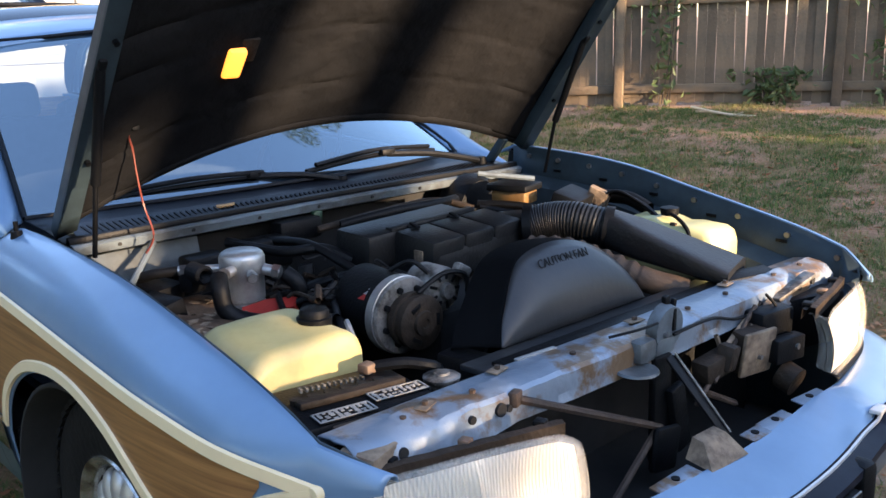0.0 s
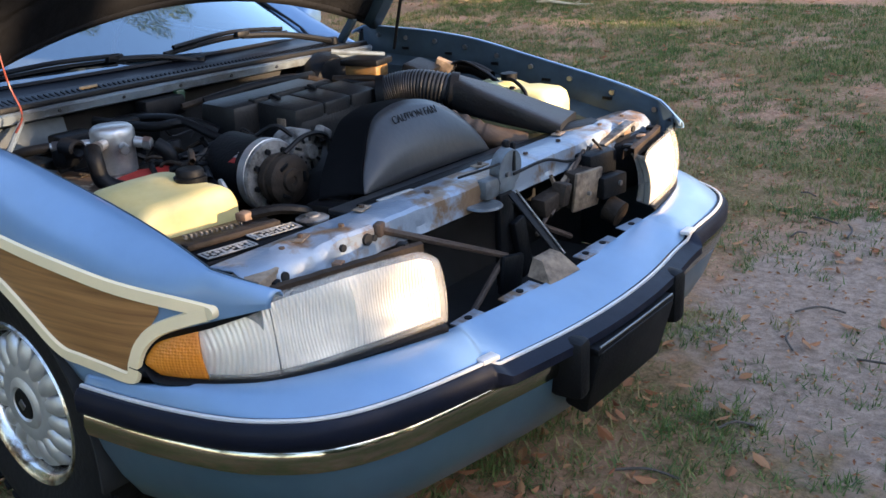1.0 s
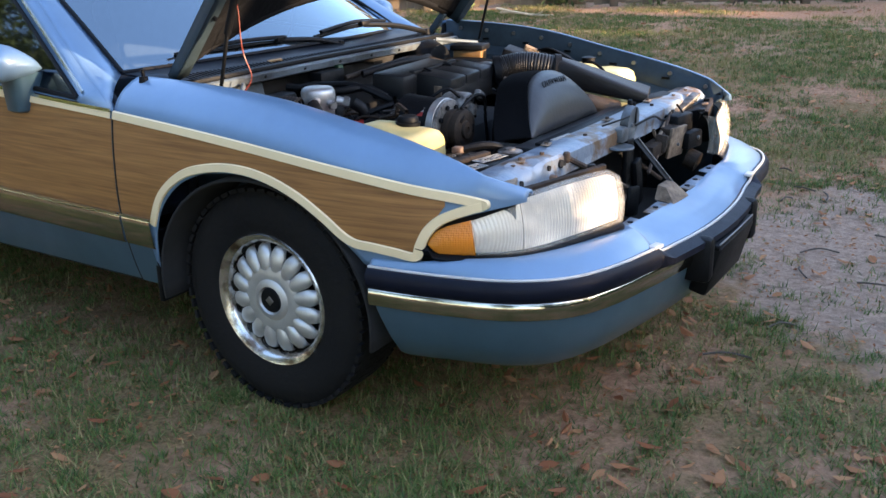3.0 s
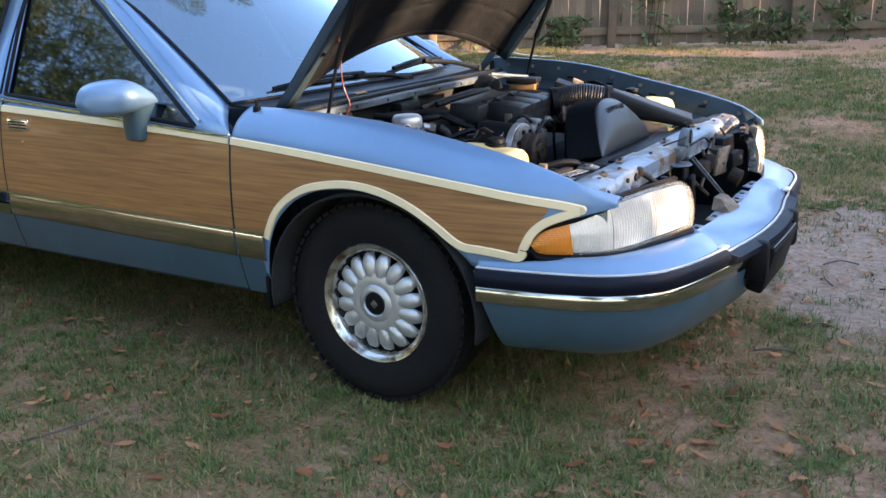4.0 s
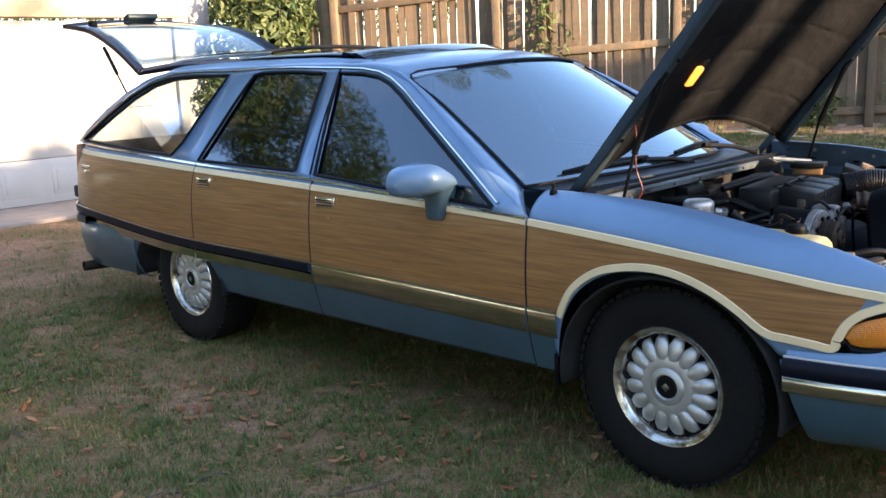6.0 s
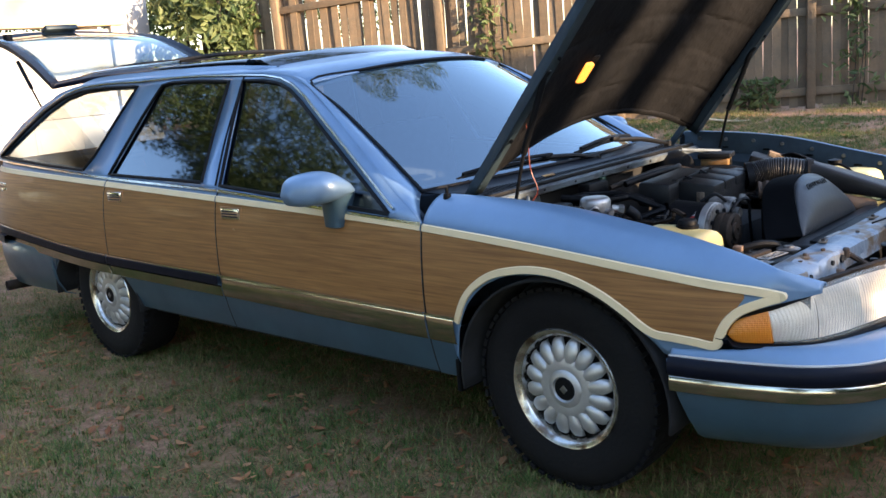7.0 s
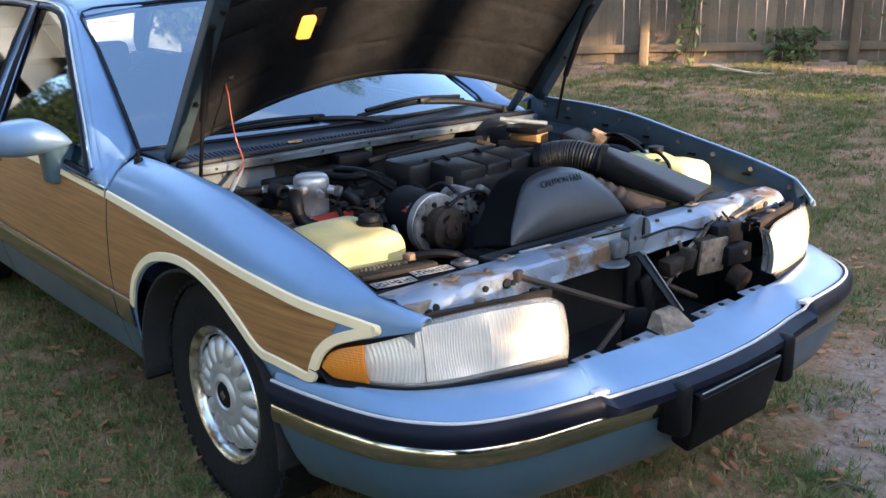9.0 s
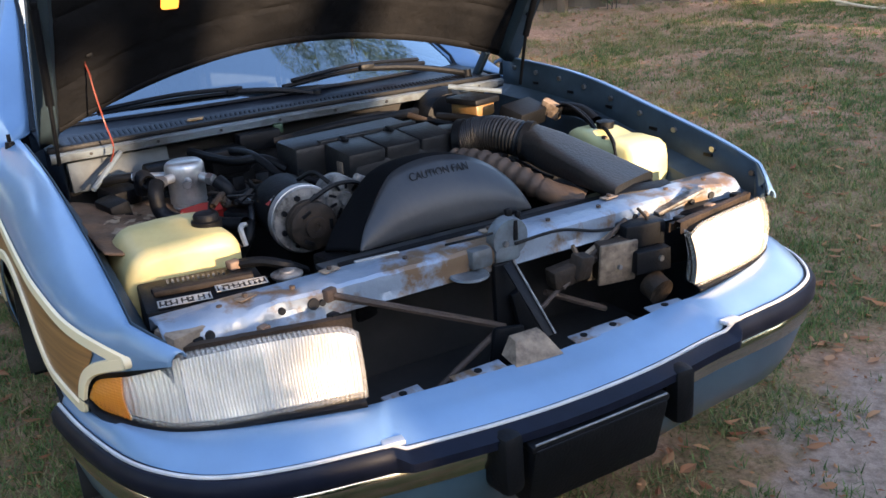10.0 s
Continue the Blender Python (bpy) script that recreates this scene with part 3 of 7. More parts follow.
def bumper_ring(pts, zs, bm=None, rake=0.0):
    """A swept band: plan outline pts of (x, y), profile zs of (out, z)."""
    p = smooth_path([(a, b, 0) for a, b in pts], 6)
    rows = []
    for i, q in enumerate(p):
        d = (p[min(i + 1, len(p) - 1)] - p[max(i - 1, 0)]).normalized()
        n = Vector((d.y, -d.x, 0))
        k = rake * max(0, 1 - (q.x - 0.455) / 0.2)
        rows.append([q + n * o + Vector((k * (0.5 - z), 0, z)) for o, z in (zs(q) if callable(zs) else zs)])
    return grid(rows, bm)


half = [(-3.46, 0.955), (-3.75, 0.965), (-4.0, 0.96), (-4.2, 0.92), (-4.34, 0.82), (-4.42, 0.6), (-4.46, 0.3), (-4.47, 0)]
REAR = [(a, b) for a, b in half] + [(a, -b) for a, b in half[-2::-1]]
rbp = part("rear_bumper", bumper_ring(REAR, [(-0.05, 0.60), (-0.012, 0.595), (0.01, 0.57), (0.014, 0.48), (-0.004, 0.38), (-0.04, 0.31), (-0.09, 0.29)][::-1]), PAINT_LOW, car, "slate blue wraparound rear bumper", solid=0.006)
part("rub_strip", bumper_ring(REAR[2:-2], [(-0.01, 0.63), (0.035, 0.62), (0.04, 0.58), (0.0, 0.57)][::-1]), NAVY, rbp)
bm = box(bmesh.new(), (-4.40, -0.80, 0.74), (0.06, 0.12, 0.08), (0, 0, 0), 0.015)
part("corner_cap", bm, PAINT_IN, rbp)
bm = bmesh.new()
tube(bm, [(-3.3, -0.62, 0.30), (-3.8, -0.66, 0.30), (-4.05, -0.74, 0.29), (-4.14, -0.86, 0.285), (-4.16, -0.97, 0.285)], 0.032, 12)
part("exhaust_pipe", bm, GREASE, car)

# underbody and closing panels
bm = bmesh.new()
box(bm, (-2.0, 0, 0.31), (4.4, 1.5, 0.06))
box(bm, (-1.5, 0.86, 0.37), (1.95, 0.12, 0.10))
box(bm, (-1.5, -0.86, 0.37), (1.95, 0.12, 0.10))
part("underbody", bm, DARK, car)


RIM = material("stained_chrome_rim", (0.62, 0.6, 0.55), 0.22, 0.9, 0, 16, 0.1, 60, color2=(0.16, 0.11, 0.075), lo=0.48, hi=0.62)


# wheels
def wheel(x, s, y):
    bm = bmesh.new()
    R = 0.356
    prof = [(-0.12, 0.19), (-0.13, 0.23), (-0.134, 0.28), (-0.122, 0.325), (-0.102, 0.345), (-0.075, R), (0.07, R), (0.09, 0.346), (0.106, 0.328), (0.116, 0.285), (0.108, 0.23), (0.10, 0.205), (0.085, 0.195)]
    lathe(bm, [(s * t, r) for t, r in prof], (x, s * y, R - 0.010), "y", 64)
    t = part("wheel", bm, RUBBER, car, "black tyre on a silver multi-spoke wheel", angle=30)
    c = Vector((x, s * y, R - 0.010))
    # tread blocks on the shoulders
    bm = bmesh.new()
    for k in range(56):
        a = 2 * math.pi * k / 56
        for yy, tw in ((0.086, 8), (0.03, -8), (-0.03, 8), (-0.088, -8)):
            m = Matrix.Translation(c) @ Matrix.Rotation(a, 4, "Y") @ pose(0, s * yy, R - 0.0055 if abs(yy) < 0.08 else R - 0.0105, 0, 0, tw)
            bmesh.ops.create_cube(bm, size=1, matrix=m @ Matrix.Diagonal((0.026, 0.042, 0.012, 1)))
    part("tread", bm, RUBBER, t, smooth=False)
    # bright rim edge and barrel
    bm = lathe(bmesh.new(), [(s * a, r) for a, r in [(0.09, 0.209), (0.101, 0.212), (0.107, 0.208), (0.104, 0.2), (0.097, 0.189), (0.088, 0.183), (0.07, 0.180), (0.03, 0.180)]], c, "y", 64)
    part("rim", bm, RIM, t, "stained chromed rim edge")
    # black disc put in for the shade behind the spokes
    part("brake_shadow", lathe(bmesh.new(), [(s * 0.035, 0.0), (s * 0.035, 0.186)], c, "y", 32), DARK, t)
    bm = lathe(bmesh.new(), [(s * a, r) for a, r in [(0.07, 0.112), (0.092, 0.106), (0.098, 0.09), (0.096, 0.066), (0.102, 0.058), (0.104, 0.045), (0.098, 0.04), (0.098, 0.0)]], c, "y", 48)
    cover = part("wheel_cover", bm, ALU, t, "silver wheel cover")
    for k in range(16):
        a = 2 * math.pi * (k + 0.5) / 16
        bm = bmesh.new()
        rows = []
        for r, w, yy in ((0.085, 0.0168, 0.094), (0.105, 0.0207, 0.098), (0.13, 0.0254, 0.097), (0.143, 0.0268, 0.094), (0.156, 0.0235, 0.090), (0.168, 0.019, 0.084), (0.175, 0.013, 0.072)):
            rows.append([c + Matrix.Rotation(a, 3, "Y") @ Vector((dx * w, s * (yy - dd), r)) for dx, dd in ((-1, 0.016), (-0.96, 0.008), (-0.62, 0.001), (0, -0.001), (0.62, 0.001), (0.96, 0.008), (1, 0.016))])
        part("spoke", grid(rows, bm), ALU, cover)
    part("hub_cap", lathe(bmesh.new(), [(s * 0.098, 0.04), (s * 0.103, 0.036), (s * 0.104, 0.0)], c, "y", 32), BLACK, cover, "black centre cap")
    bm = bmesh.new()
    box(bm, c + Vector((0, s * 0.105, 0.0)), (0.022, 0.003, 0.022), (0, 45, 0), 0.001)
    part("emblem", bm, STEEL, cover)


for x, y in ((0.016, 0.795), (-2.958, 0.815)):
    for s in (-1, 1):
        wheel(x, s, y)

# front bumper: plan outline of half, from the wheel opening to the middle
half = [(0.455, 0.972), (0.58, 0.955), (0.70, 0.930), (0.80, 0.900), (0.875, 0.86), (0.94, 0.805), (0.985, 0.735), (1.02, 0.64), (1.045, 0.53), (1.07, 0.40), (1.095, 0.25), (1.108, 0.12), (1.112, 0)]
half = [(q.x, q.y) for q in smooth_path([(a, b, 0) for a, b in half], 4)]
FRONT = [(a, -b) for a, b in half] + [(a, b) for a, b in half[-2::-1]]
LAMP = [(0.588, 0.928), (0.64, 0.91), (0.70, 0.882), (0.76, 0.846), (0.812, 0.80), (0.858, 0.72), (0.902, 0.61), (0.931, 0.53), (0.955, 0.455)]   # foot of the lamps
bump = part("front_bumper", bumper_ring(FRONT, [(-0.006, 0.545), (0.0, 0.52), (0.002, 0.46), (-0.004, 0.42), (-0.022, 0.36), (-0.05, 0.305), (-0.085, 0.282), (-0.14, 0.285)], rake=0.34), PAINT_LOW, car, "front bumper, blue cover over a navy strip and a bright band", solid=0.006)
# body-colour cover from the foot of the lamps and the grille opening out to the strip
inner = [(0.462, 0.955), (0.53, 0.938)] + LAMP + [(0.962, 0.38), (0.974, 0.2), (0.978, 0)]
pin = smooth_path([(a, -b, 0) for a, b in inner] + [(a, b, 0) for a, b in inner[-2::-1]], 5)
pout = smooth_path([(a, b, 0) for a, b in FRONT], 5)


def along(path, n):
    """n points at even lengths along a path."""
    d = [0.0]
    for a, b in zip(path, path[1:]):
        d.append(d[-1] + (b - a).length)
    out = []
    for t in frange(0, d[-1], n):
        i = min(max(int(np.searchsorted(d, t)) - 1, 0), len(path) - 2)
        out.append(path[i].lerp(path[i + 1], (t - d[i]) / max(1e-9, d[i + 1] - d[i])))
    return out


A, B = along(pin, 321), along(pout, 321)
rows = []
for a, b in zip(A, B):
    w = abs(a.y)
    drop = 0.014 * min(1.0, max(0.0, (0.452 - abs(a.lerp(b, 0.5).y)) / 0.02))
    zi = 0.575 + 0.023 * min(1, max(0, (0.95 - w) / 0.07)) - 0.012 * max(0, 1 - w / 0.45)
    row = [a + Vector((0, 0, zi - 0.03)), a + Vector((0, 0, zi))]
    for k in range(1, 8):
        t = k / 7
        row.append(a.lerp(b, t) + Vector((0, 0, zi - drop * min(1, 3 * t) + (0.556 - zi) * t ** 2.2 + 0.006 * math.sin(math.pi * t))))
    row.append(b + Vector((0.0, 0, 0.535)))
    rows.append(row)
part("bumper_cover", grid(rows), PAINT, bump, "light blue metallic bumper cover", solid=0.004)


BEAD = material("white_silver_bead", (0.58, 0.58, 0.57), 0.3, 0.2, 0.15, 20)


def mid(q):
    """1 in the stepped middle of the bumper, 0 at its sides."""
    return min(1.0, max(0.0, (0.462 - abs(q.y)) / 0.03))


part("strip", bumper_ring(FRONT, lambda q: [(-0.004, 0.562 - 0.016 * mid(q)), (0.016, 0.558 - 0.016 * mid(q)), (0.026 + 0.02 * mid(q), 0.545 - 0.014 * mid(q)), (0.026 + 0.02 * mid(q), 0.516 - 0.004 * mid(q)), (0.016 + 0.015 * mid(q), 0.503), (-0.004, 0.503)]), NAVY, bump, "navy rubber bumper strip", solid=0.003)
part("bead", bumper_ring(FRONT, lambda q: [(0.001, 0.558 - 0.016 * mid(q)), (0.003, 0.5645 - 0.016 * mid(q)), (0.008, 0.5640 - 0.016 * mid(q)), (0.0105, 0.557 - 0.016 * mid(q))]), BEAD, bump, "bright bead", solid=0.002)
part("bright_band", bumper_ring(FRONT, [(0.0, 0.509), (0.007, 0.506), (0.013, 0.497), (0.016, 0.476), (0.011, 0.454), (0.0, 0.448)]), CHROME_DULL, bump, "bright metal bumper band", solid=0.003)
for s in (-1, 1):
    part("bead_cap", box(bmesh.new(), (1.058, s * 0.455, 0.562), (0.026, 0.045, 0.010), (0, 0, s * 10), 0.002), BEAD, bump, "white end cap of the bead")
    bm = bmesh.new()
    box(bm, (1.117, s * 0.238, 0.470), (0.082, 0.056, 0.140), (0, 0, -s * 6), 0.018)
    box(bm, (1.098, s * 0.238, 0.530), (0.095, 0.050, 0.024), (0, 8, -s * 6), 0.010)
    part("bumper_guard", bm, BLACK, bump, "black rubber bumper guard")
bm = bmesh.new()
box(bm, (1.122, -0.012, 0.420), (0.060, 0.365, 0.168), (0, 14, 0), 0.012)
box(bm, (1.128, -0.012, 0.497), (0.075, 0.375, 0.018), (0, 4, 0), 0.006)
pb = part("plate_bracket", bm, BLACK, bump, "empty black number plate bracket")
part("bracket_lip", tube(bmesh.new(), [(1.163, -0.19, 0.505), (1.166, -0.01, 0.506), (1.163, 0.166, 0.505)], 0.0025, 8), STEEL, pb, "worn steel lip of the bracket")
# lamps
LENS = bpy.data.materials.new("clouded_lamp_lens")
LENS.use_nodes = True
_n, _l = LENS.node_tree.nodes, LENS.node_tree.links
_b = _n["Principled BSDF"]
_b.inputs["Base Color"].default_value, _b.inputs["Roughness"].default_value = (0.88, 0.82, 0.71, 1), 0.05
_tc, _wv, _wz, _bp, _ad = _n.new("ShaderNodeTexCoord"), _n.new("ShaderNodeTexWave"), _n.new("ShaderNodeTexWave"), _n.new("ShaderNodeBump"), _n.new("ShaderNodeMath")
_wv.bands_direction, _wv.inputs["Scale"].default_value = "Y", 34
_wz.bands_direction, _wz.inputs["Scale"].default_value = "Z", 4
_bp.inputs["Strength"].default_value, _bp.inputs["Distance"].default_value = 0.45, 0.004
_l.new(_tc.outputs["Object"], _wv.inputs["Vector"]), _l.new(_tc.outputs["Object"], _wz.inputs["Vector"])
_l.new(_wv.outputs["Fac"], _ad.inputs[0]), _l.new(_wz.outputs["Fac"], _ad.inputs[1])
_l.new(_ad.outputs[0], _bp.inputs["Height"]), _l.new(_bp.outputs[0], _b.inputs["Normal"])
_tr, _mx, _no, _mr = _n.new("ShaderNodeBsdfTransparent"), _n.new("ShaderNodeMixShader"), _n.new("ShaderNodeTexNoise"), _n.new("ShaderNodeMapRange")
_no.inputs["Scale"].default_value, _no.inputs["Detail"].default_value = 7, 5
_mr.inputs["From Min"].default_value, _mr.inputs["From Max"].default_value, _mr.inputs["To Min"].default_value, _mr.inputs["To Max"].default_value = 0.35, 0.7, 0.03, 0.09
_l.new(_tc.outputs["Object"], _no.inputs["Vector"]), _l.new(_no.outputs["Fac"], _mr.inputs["Value"])
_fl = _n.new("ShaderNodeMath")
_fl.operation = "MULTIPLY_ADD"
_fl.inputs[1].default_value = 0.16
_l.new(_wv.outputs["Fac"], _fl.inputs[0]), _l.new(_mr.outputs["Result"], _fl.inputs[2]), _l.new(_fl.outputs[0], _mx.inputs[0])
_l.new(_tr.outputs[0], _mx.inputs[1]), _l.new(_b.outputs[0], _mx.inputs[2]), _l.new(_mx.outputs[0], _n["Material Output"].inputs["Surface"])
AMBER = glass("amber_lens", (0.95, 0.35, 0.035), 0.15, 0.5)
_n, _l = AMBER.node_tree.nodes, AMBER.node_tree.links
_tc, _ck, _bp = _n.new("ShaderNodeTexCoord"), _n.new("ShaderNodeTexVoronoi"), _n.new("ShaderNodeBump")
_ck.inputs["Scale"].default_value, _ck.inputs["Randomness"].default_value = 170, 0.15
_bp.inputs["Strength"].default_value, _bp.inputs["Distance"].default_value = 0.4, 0.004
_l.new(_tc.outputs["Object"], _ck.inputs["Vector"]), _l.new(_ck.outputs["Distance"], _bp.inputs["Height"])
for _k in [k for k in _n if "Normal" in k.inputs and k != _bp]:
    _l.new(_bp.outputs[0], _k.inputs["Normal"])
REFLECTOR = material("lamp_reflector", (0.90, 0.83, 0.70), 0.36, 0.5, 0.2, 22)
_n, _l = REFLECTOR.node_tree.nodes, REFLECTOR.node_tree.links
_tc, _wv, _wz, _ad, _bp = _n.new("ShaderNodeTexCoord"), _n.new("ShaderNodeTexWave"), _n.new("ShaderNodeTexWave"), _n.new("ShaderNodeMath"), _n.new("ShaderNodeBump")
_wv.bands_direction, _wv.inputs["Scale"].default_value = "Y", 52
_wz.bands_direction, _wz.inputs["Scale"].default_value = "Z", 5
_bp.inputs["Strength"].default_value, _bp.inputs["Distance"].default_value = 0.3, 0.004
_l.new(_tc.outputs["Object"], _wv.inputs["Vector"]), _l.new(_tc.outputs["Object"], _wz.inputs["Vector"])
_l.new(_wv.outputs["Fac"], _ad.inputs[0]), _l.new(_wz.outputs["Fac"], _ad.inputs[1])
_bowl, _sum = _n.new("ShaderNodeTexNoise"), _n.new("ShaderNodeMath")
_bowl.inputs["Scale"].default_value, _bowl.inputs["Detail"].default_value = 13, 1
_sum.operation = "MULTIPLY_ADD"
_sum.inputs[1].default_value = 2
_l.new(_tc.outputs["Object"], _bowl.inputs["Vector"])
_l.new(_bowl.outputs["Fac"], _sum.inputs[0]), _l.new(_ad.outputs[0], _sum.inputs[2]), _l.new(_sum.outputs[0], _bp.inputs["Height"])
_l.new(_bp.outputs[0], _n["Principled BSDF"].inputs["Normal"])


def lamp_face(t0, t1, zlo, zhi, s, n=24, m=9, off=0.0, back=0.0, cap=False, bowl=0.0):
    p = smooth_path([(a, s * b, 0) for a, b in LAMP], 6)
    p = along(p, 101)
    rows = []
    for k in range(n):
        t = t0 + (t1 - t0) * k / (n - 1)
        q = p[min(100, int(round(t * 100)))] if not t * 100 % 1 else p[int(t * 100)].lerp(p[min(100, int(t * 100) + 1)], t * 100 % 1)
        i = min(99, int(t * 100))
        d = (p[i + 1] - p[i]).normalized()
        nn = Vector((d.y, -d.x, 0)) * (1 if s < 0 else -1)
        row = []
        for j in range(m):
            f = j / (m - 1)
            g = max(0, (f - 0.72) / 0.28)
            h = f if not back else (f if f < 0.72 else 0.72 + 0.28 * math.sin(g * math.pi / 2))
            deep = bowl * math.sin(math.pi * f) * abs(math.sin(math.pi * (t - t0) / (t1 - t0))) ** 0.6
            row.append(q + nn * (off - deep + 0.010 * math.sin(math.pi * f) - back * g * g) + Vector((-0.015 * f, 0, zlo(t) + (zhi(t) - zlo(t)) * h)))
        rows.append(row)
    if cap:
        rows.append([Vector((p.x - 0.02, p.y, p.z)) for p in rows[-1]])
        rows.append([Vector((p.x - 0.06, p.y + s * 0.012, p.z)) for p in rows[-2]])
    return grid(rows)


def lamp_t(y):
    """Share of the lamp's length at which it stands y from the middle of the car."""
    p = along(smooth_path([(a, b, 0) for a, b in LAMP], 6), 401)
    return min(range(401), key=lambda i: abs(p[i].y - y)) / 400


T_SEAM, T_AMBER = lamp_t(0.783), lamp_t(0.868)


zl = curve([(0, 0.628), (0.058, 0.626), (0.068, 0.614), (0.09, 0.607), (0.14, 0.604), (0.4, 0.603), (1, 0.618)])
zh = curve([(0, 0.632), (0.058, 0.634), (0.066, 0.650), (0.085, 0.668), (0.12, 0.682), (0.17, 0.693), (0.24, 0.706), (0.36, 0.730), (0.5, 0.754), (0.85, 0.768), (0.94, 0.766), (1.0, 0.75)])
for s in (-1, 1):
    lamp = part("headlamp", lamp_face(T_SEAM + 0.004, 1.0, zl, zh, s, 40, 15, back=0.014, cap=True), LENS, car, "clouded rectangular headlamp lens", solid=0.005)
    for t0, t1 in ((T_SEAM + 0.005, 0.702), (0.702, 0.994)):
        part("reflector", lamp_face(t0, t1, lambda t: zl(t) + 0.001, lambda t: zh(t) - 0.010, s, 24, 13, -0.013, bowl=0.020), REFLECTOR, lamp, "bright reflector bowl")
    part("end_shade", lamp_face(0.982, 0.99, lambda t: zl(t) + 0.004, lambda t: zh(t) - 0.02, s, 3, 5, -0.03), BLACK, lamp)
    part("lens_rib", lamp_face(0.70, 0.712, zl, lambda t: zh(t) - 0.012, s, 3, 9, 0.0005), LENS, lamp)
    cl = part("corner_lamp", lamp_face(T_AMBER, T_SEAM, zl, zh, s, 24), LENS, car, "clear and amber corner lamp", solid=0.005)
    part("amber_lens", lamp_face(0.058, T_AMBER - 0.003, zl, zh, s, 24), AMBER, cl, "amber turn signal lens", solid=0.005)
    part("reflector", lamp_face(0.08, T_SEAM + 0.002, lambda t: zl(t) + 0.002, lambda t: zh(t) - 0.003, s, 16, 5, -0.014), REFLECTOR, cl)
    part("black_gasket", lamp_face(0.0, 1.0, lambda t: zl(t) - 0.018, lambda t: zl(t) + 0.001, s, 40, 3, 0.003), BLACK, cl, solid=0.008)
    part("top_gasket", lamp_face(0.0, T_SEAM - 0.04, lambda t: zh(t) - 0.001, lambda t: zh(t) + 0.034, s, 34, 3, -0.006), BLACK, cl, solid=0.006)
    part("end_gasket", lamp_face(0.0, 0.10, lambda t: 0.595, lambda t: zh(t) + 0.03, s, 10, 5, -0.009), BLACK, cl, solid=0.006)
    # carrier bar behind the top of the lens, with its clips
    a, b = Vector((0.755, s * 0.77, 0.752)), Vector((0.885, s * 0.44, 0.772))
    d = (b - a).normalized()
    n_ = Vector((-d.y, d.x, 0)) * (1 if s > 0 else -1)
    rows = []
    for k in range(25):
        q = a.lerp(b, k / 24) + Vector((0, 0, 0.002 * noise.noise(Vector((k * 0.6, s, 0)))))
        rows.append([q + n_ * 0.016 + Vector((0, 0, -0.03)), q + n_ * 0.016, q + n_ * 0.004 + Vector((0, 0, 0.003)), q - n_ * 0.003 + Vector((0, 0, -0.006)), q - n_ * 0.012 + Vector((0, 0, -0.004)), q - n_ * 0.014 + Vector((0, 0, -0.03))])
    shelf = part("lamp_shelf", grid(rows), GREASE, lamp, "rusty black carrier bar", smooth=False)
    for f_ in (0.12, 0.5, 0.9):
        q = a.lerp(b, f_)
        part("lens_clip", box(bmesh.new(), q - n_ * 0.008 + Vector((0, 0, 0.0)), (0.022, 0.022, 0.012), (0, 0, 20), 0.003), BLACK if f_ != 0.5 else RUST, shelf)

# ---- engine bay ----
FLANGE = material("pale_blue_grey_paint", (0.105, 0.13, 0.148), 0.42, 0.1, 0, 9, 0.15, 40, color2=(0.055, 0.06, 0.062), lo=0.45, hi=0.62)
FLANGE_DULL = material("dusty_blue_grey_paint", (0.05, 0.066, 0.075), 0.6, 0.05, 0, 8, 0.15, 40, color2=(0.022, 0.026, 0.028))
GRIMY_ALLOY = material("grimy_cast_alloy", (0.20, 0.19, 0.175), 0.5, 0.3, 0, 16, 0.4, 60, color2=(0.03, 0.026, 0.022), lo=0.42, hi=0.6)
TAN_DIRT = material("tan_dirty_steel", (0.25, 0.185, 0.125), 0.8, 0.1, 0, 18, 0.4, 70, color2=(0.05, 0.035, 0.024))
DARK_RUST = material("dark_rusty_bar", (0.035, 0.022, 0.015), 0.8, 0.1, 0, 20, 0.3, 90, color2=(0.07, 0.048, 0.034))
LABEL = material("white_label", (0.28, 0.28, 0.27), 0.5, 0, 0.35, 40)
part("corner_panel", box(bmesh.new(), (-0.355, -0.60, 0.875), (0.02, 0.30, 0.09), (0, -12, 4), 0.006), FLANGE_DULL, car)
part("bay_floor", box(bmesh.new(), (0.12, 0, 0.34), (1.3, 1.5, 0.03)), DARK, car)
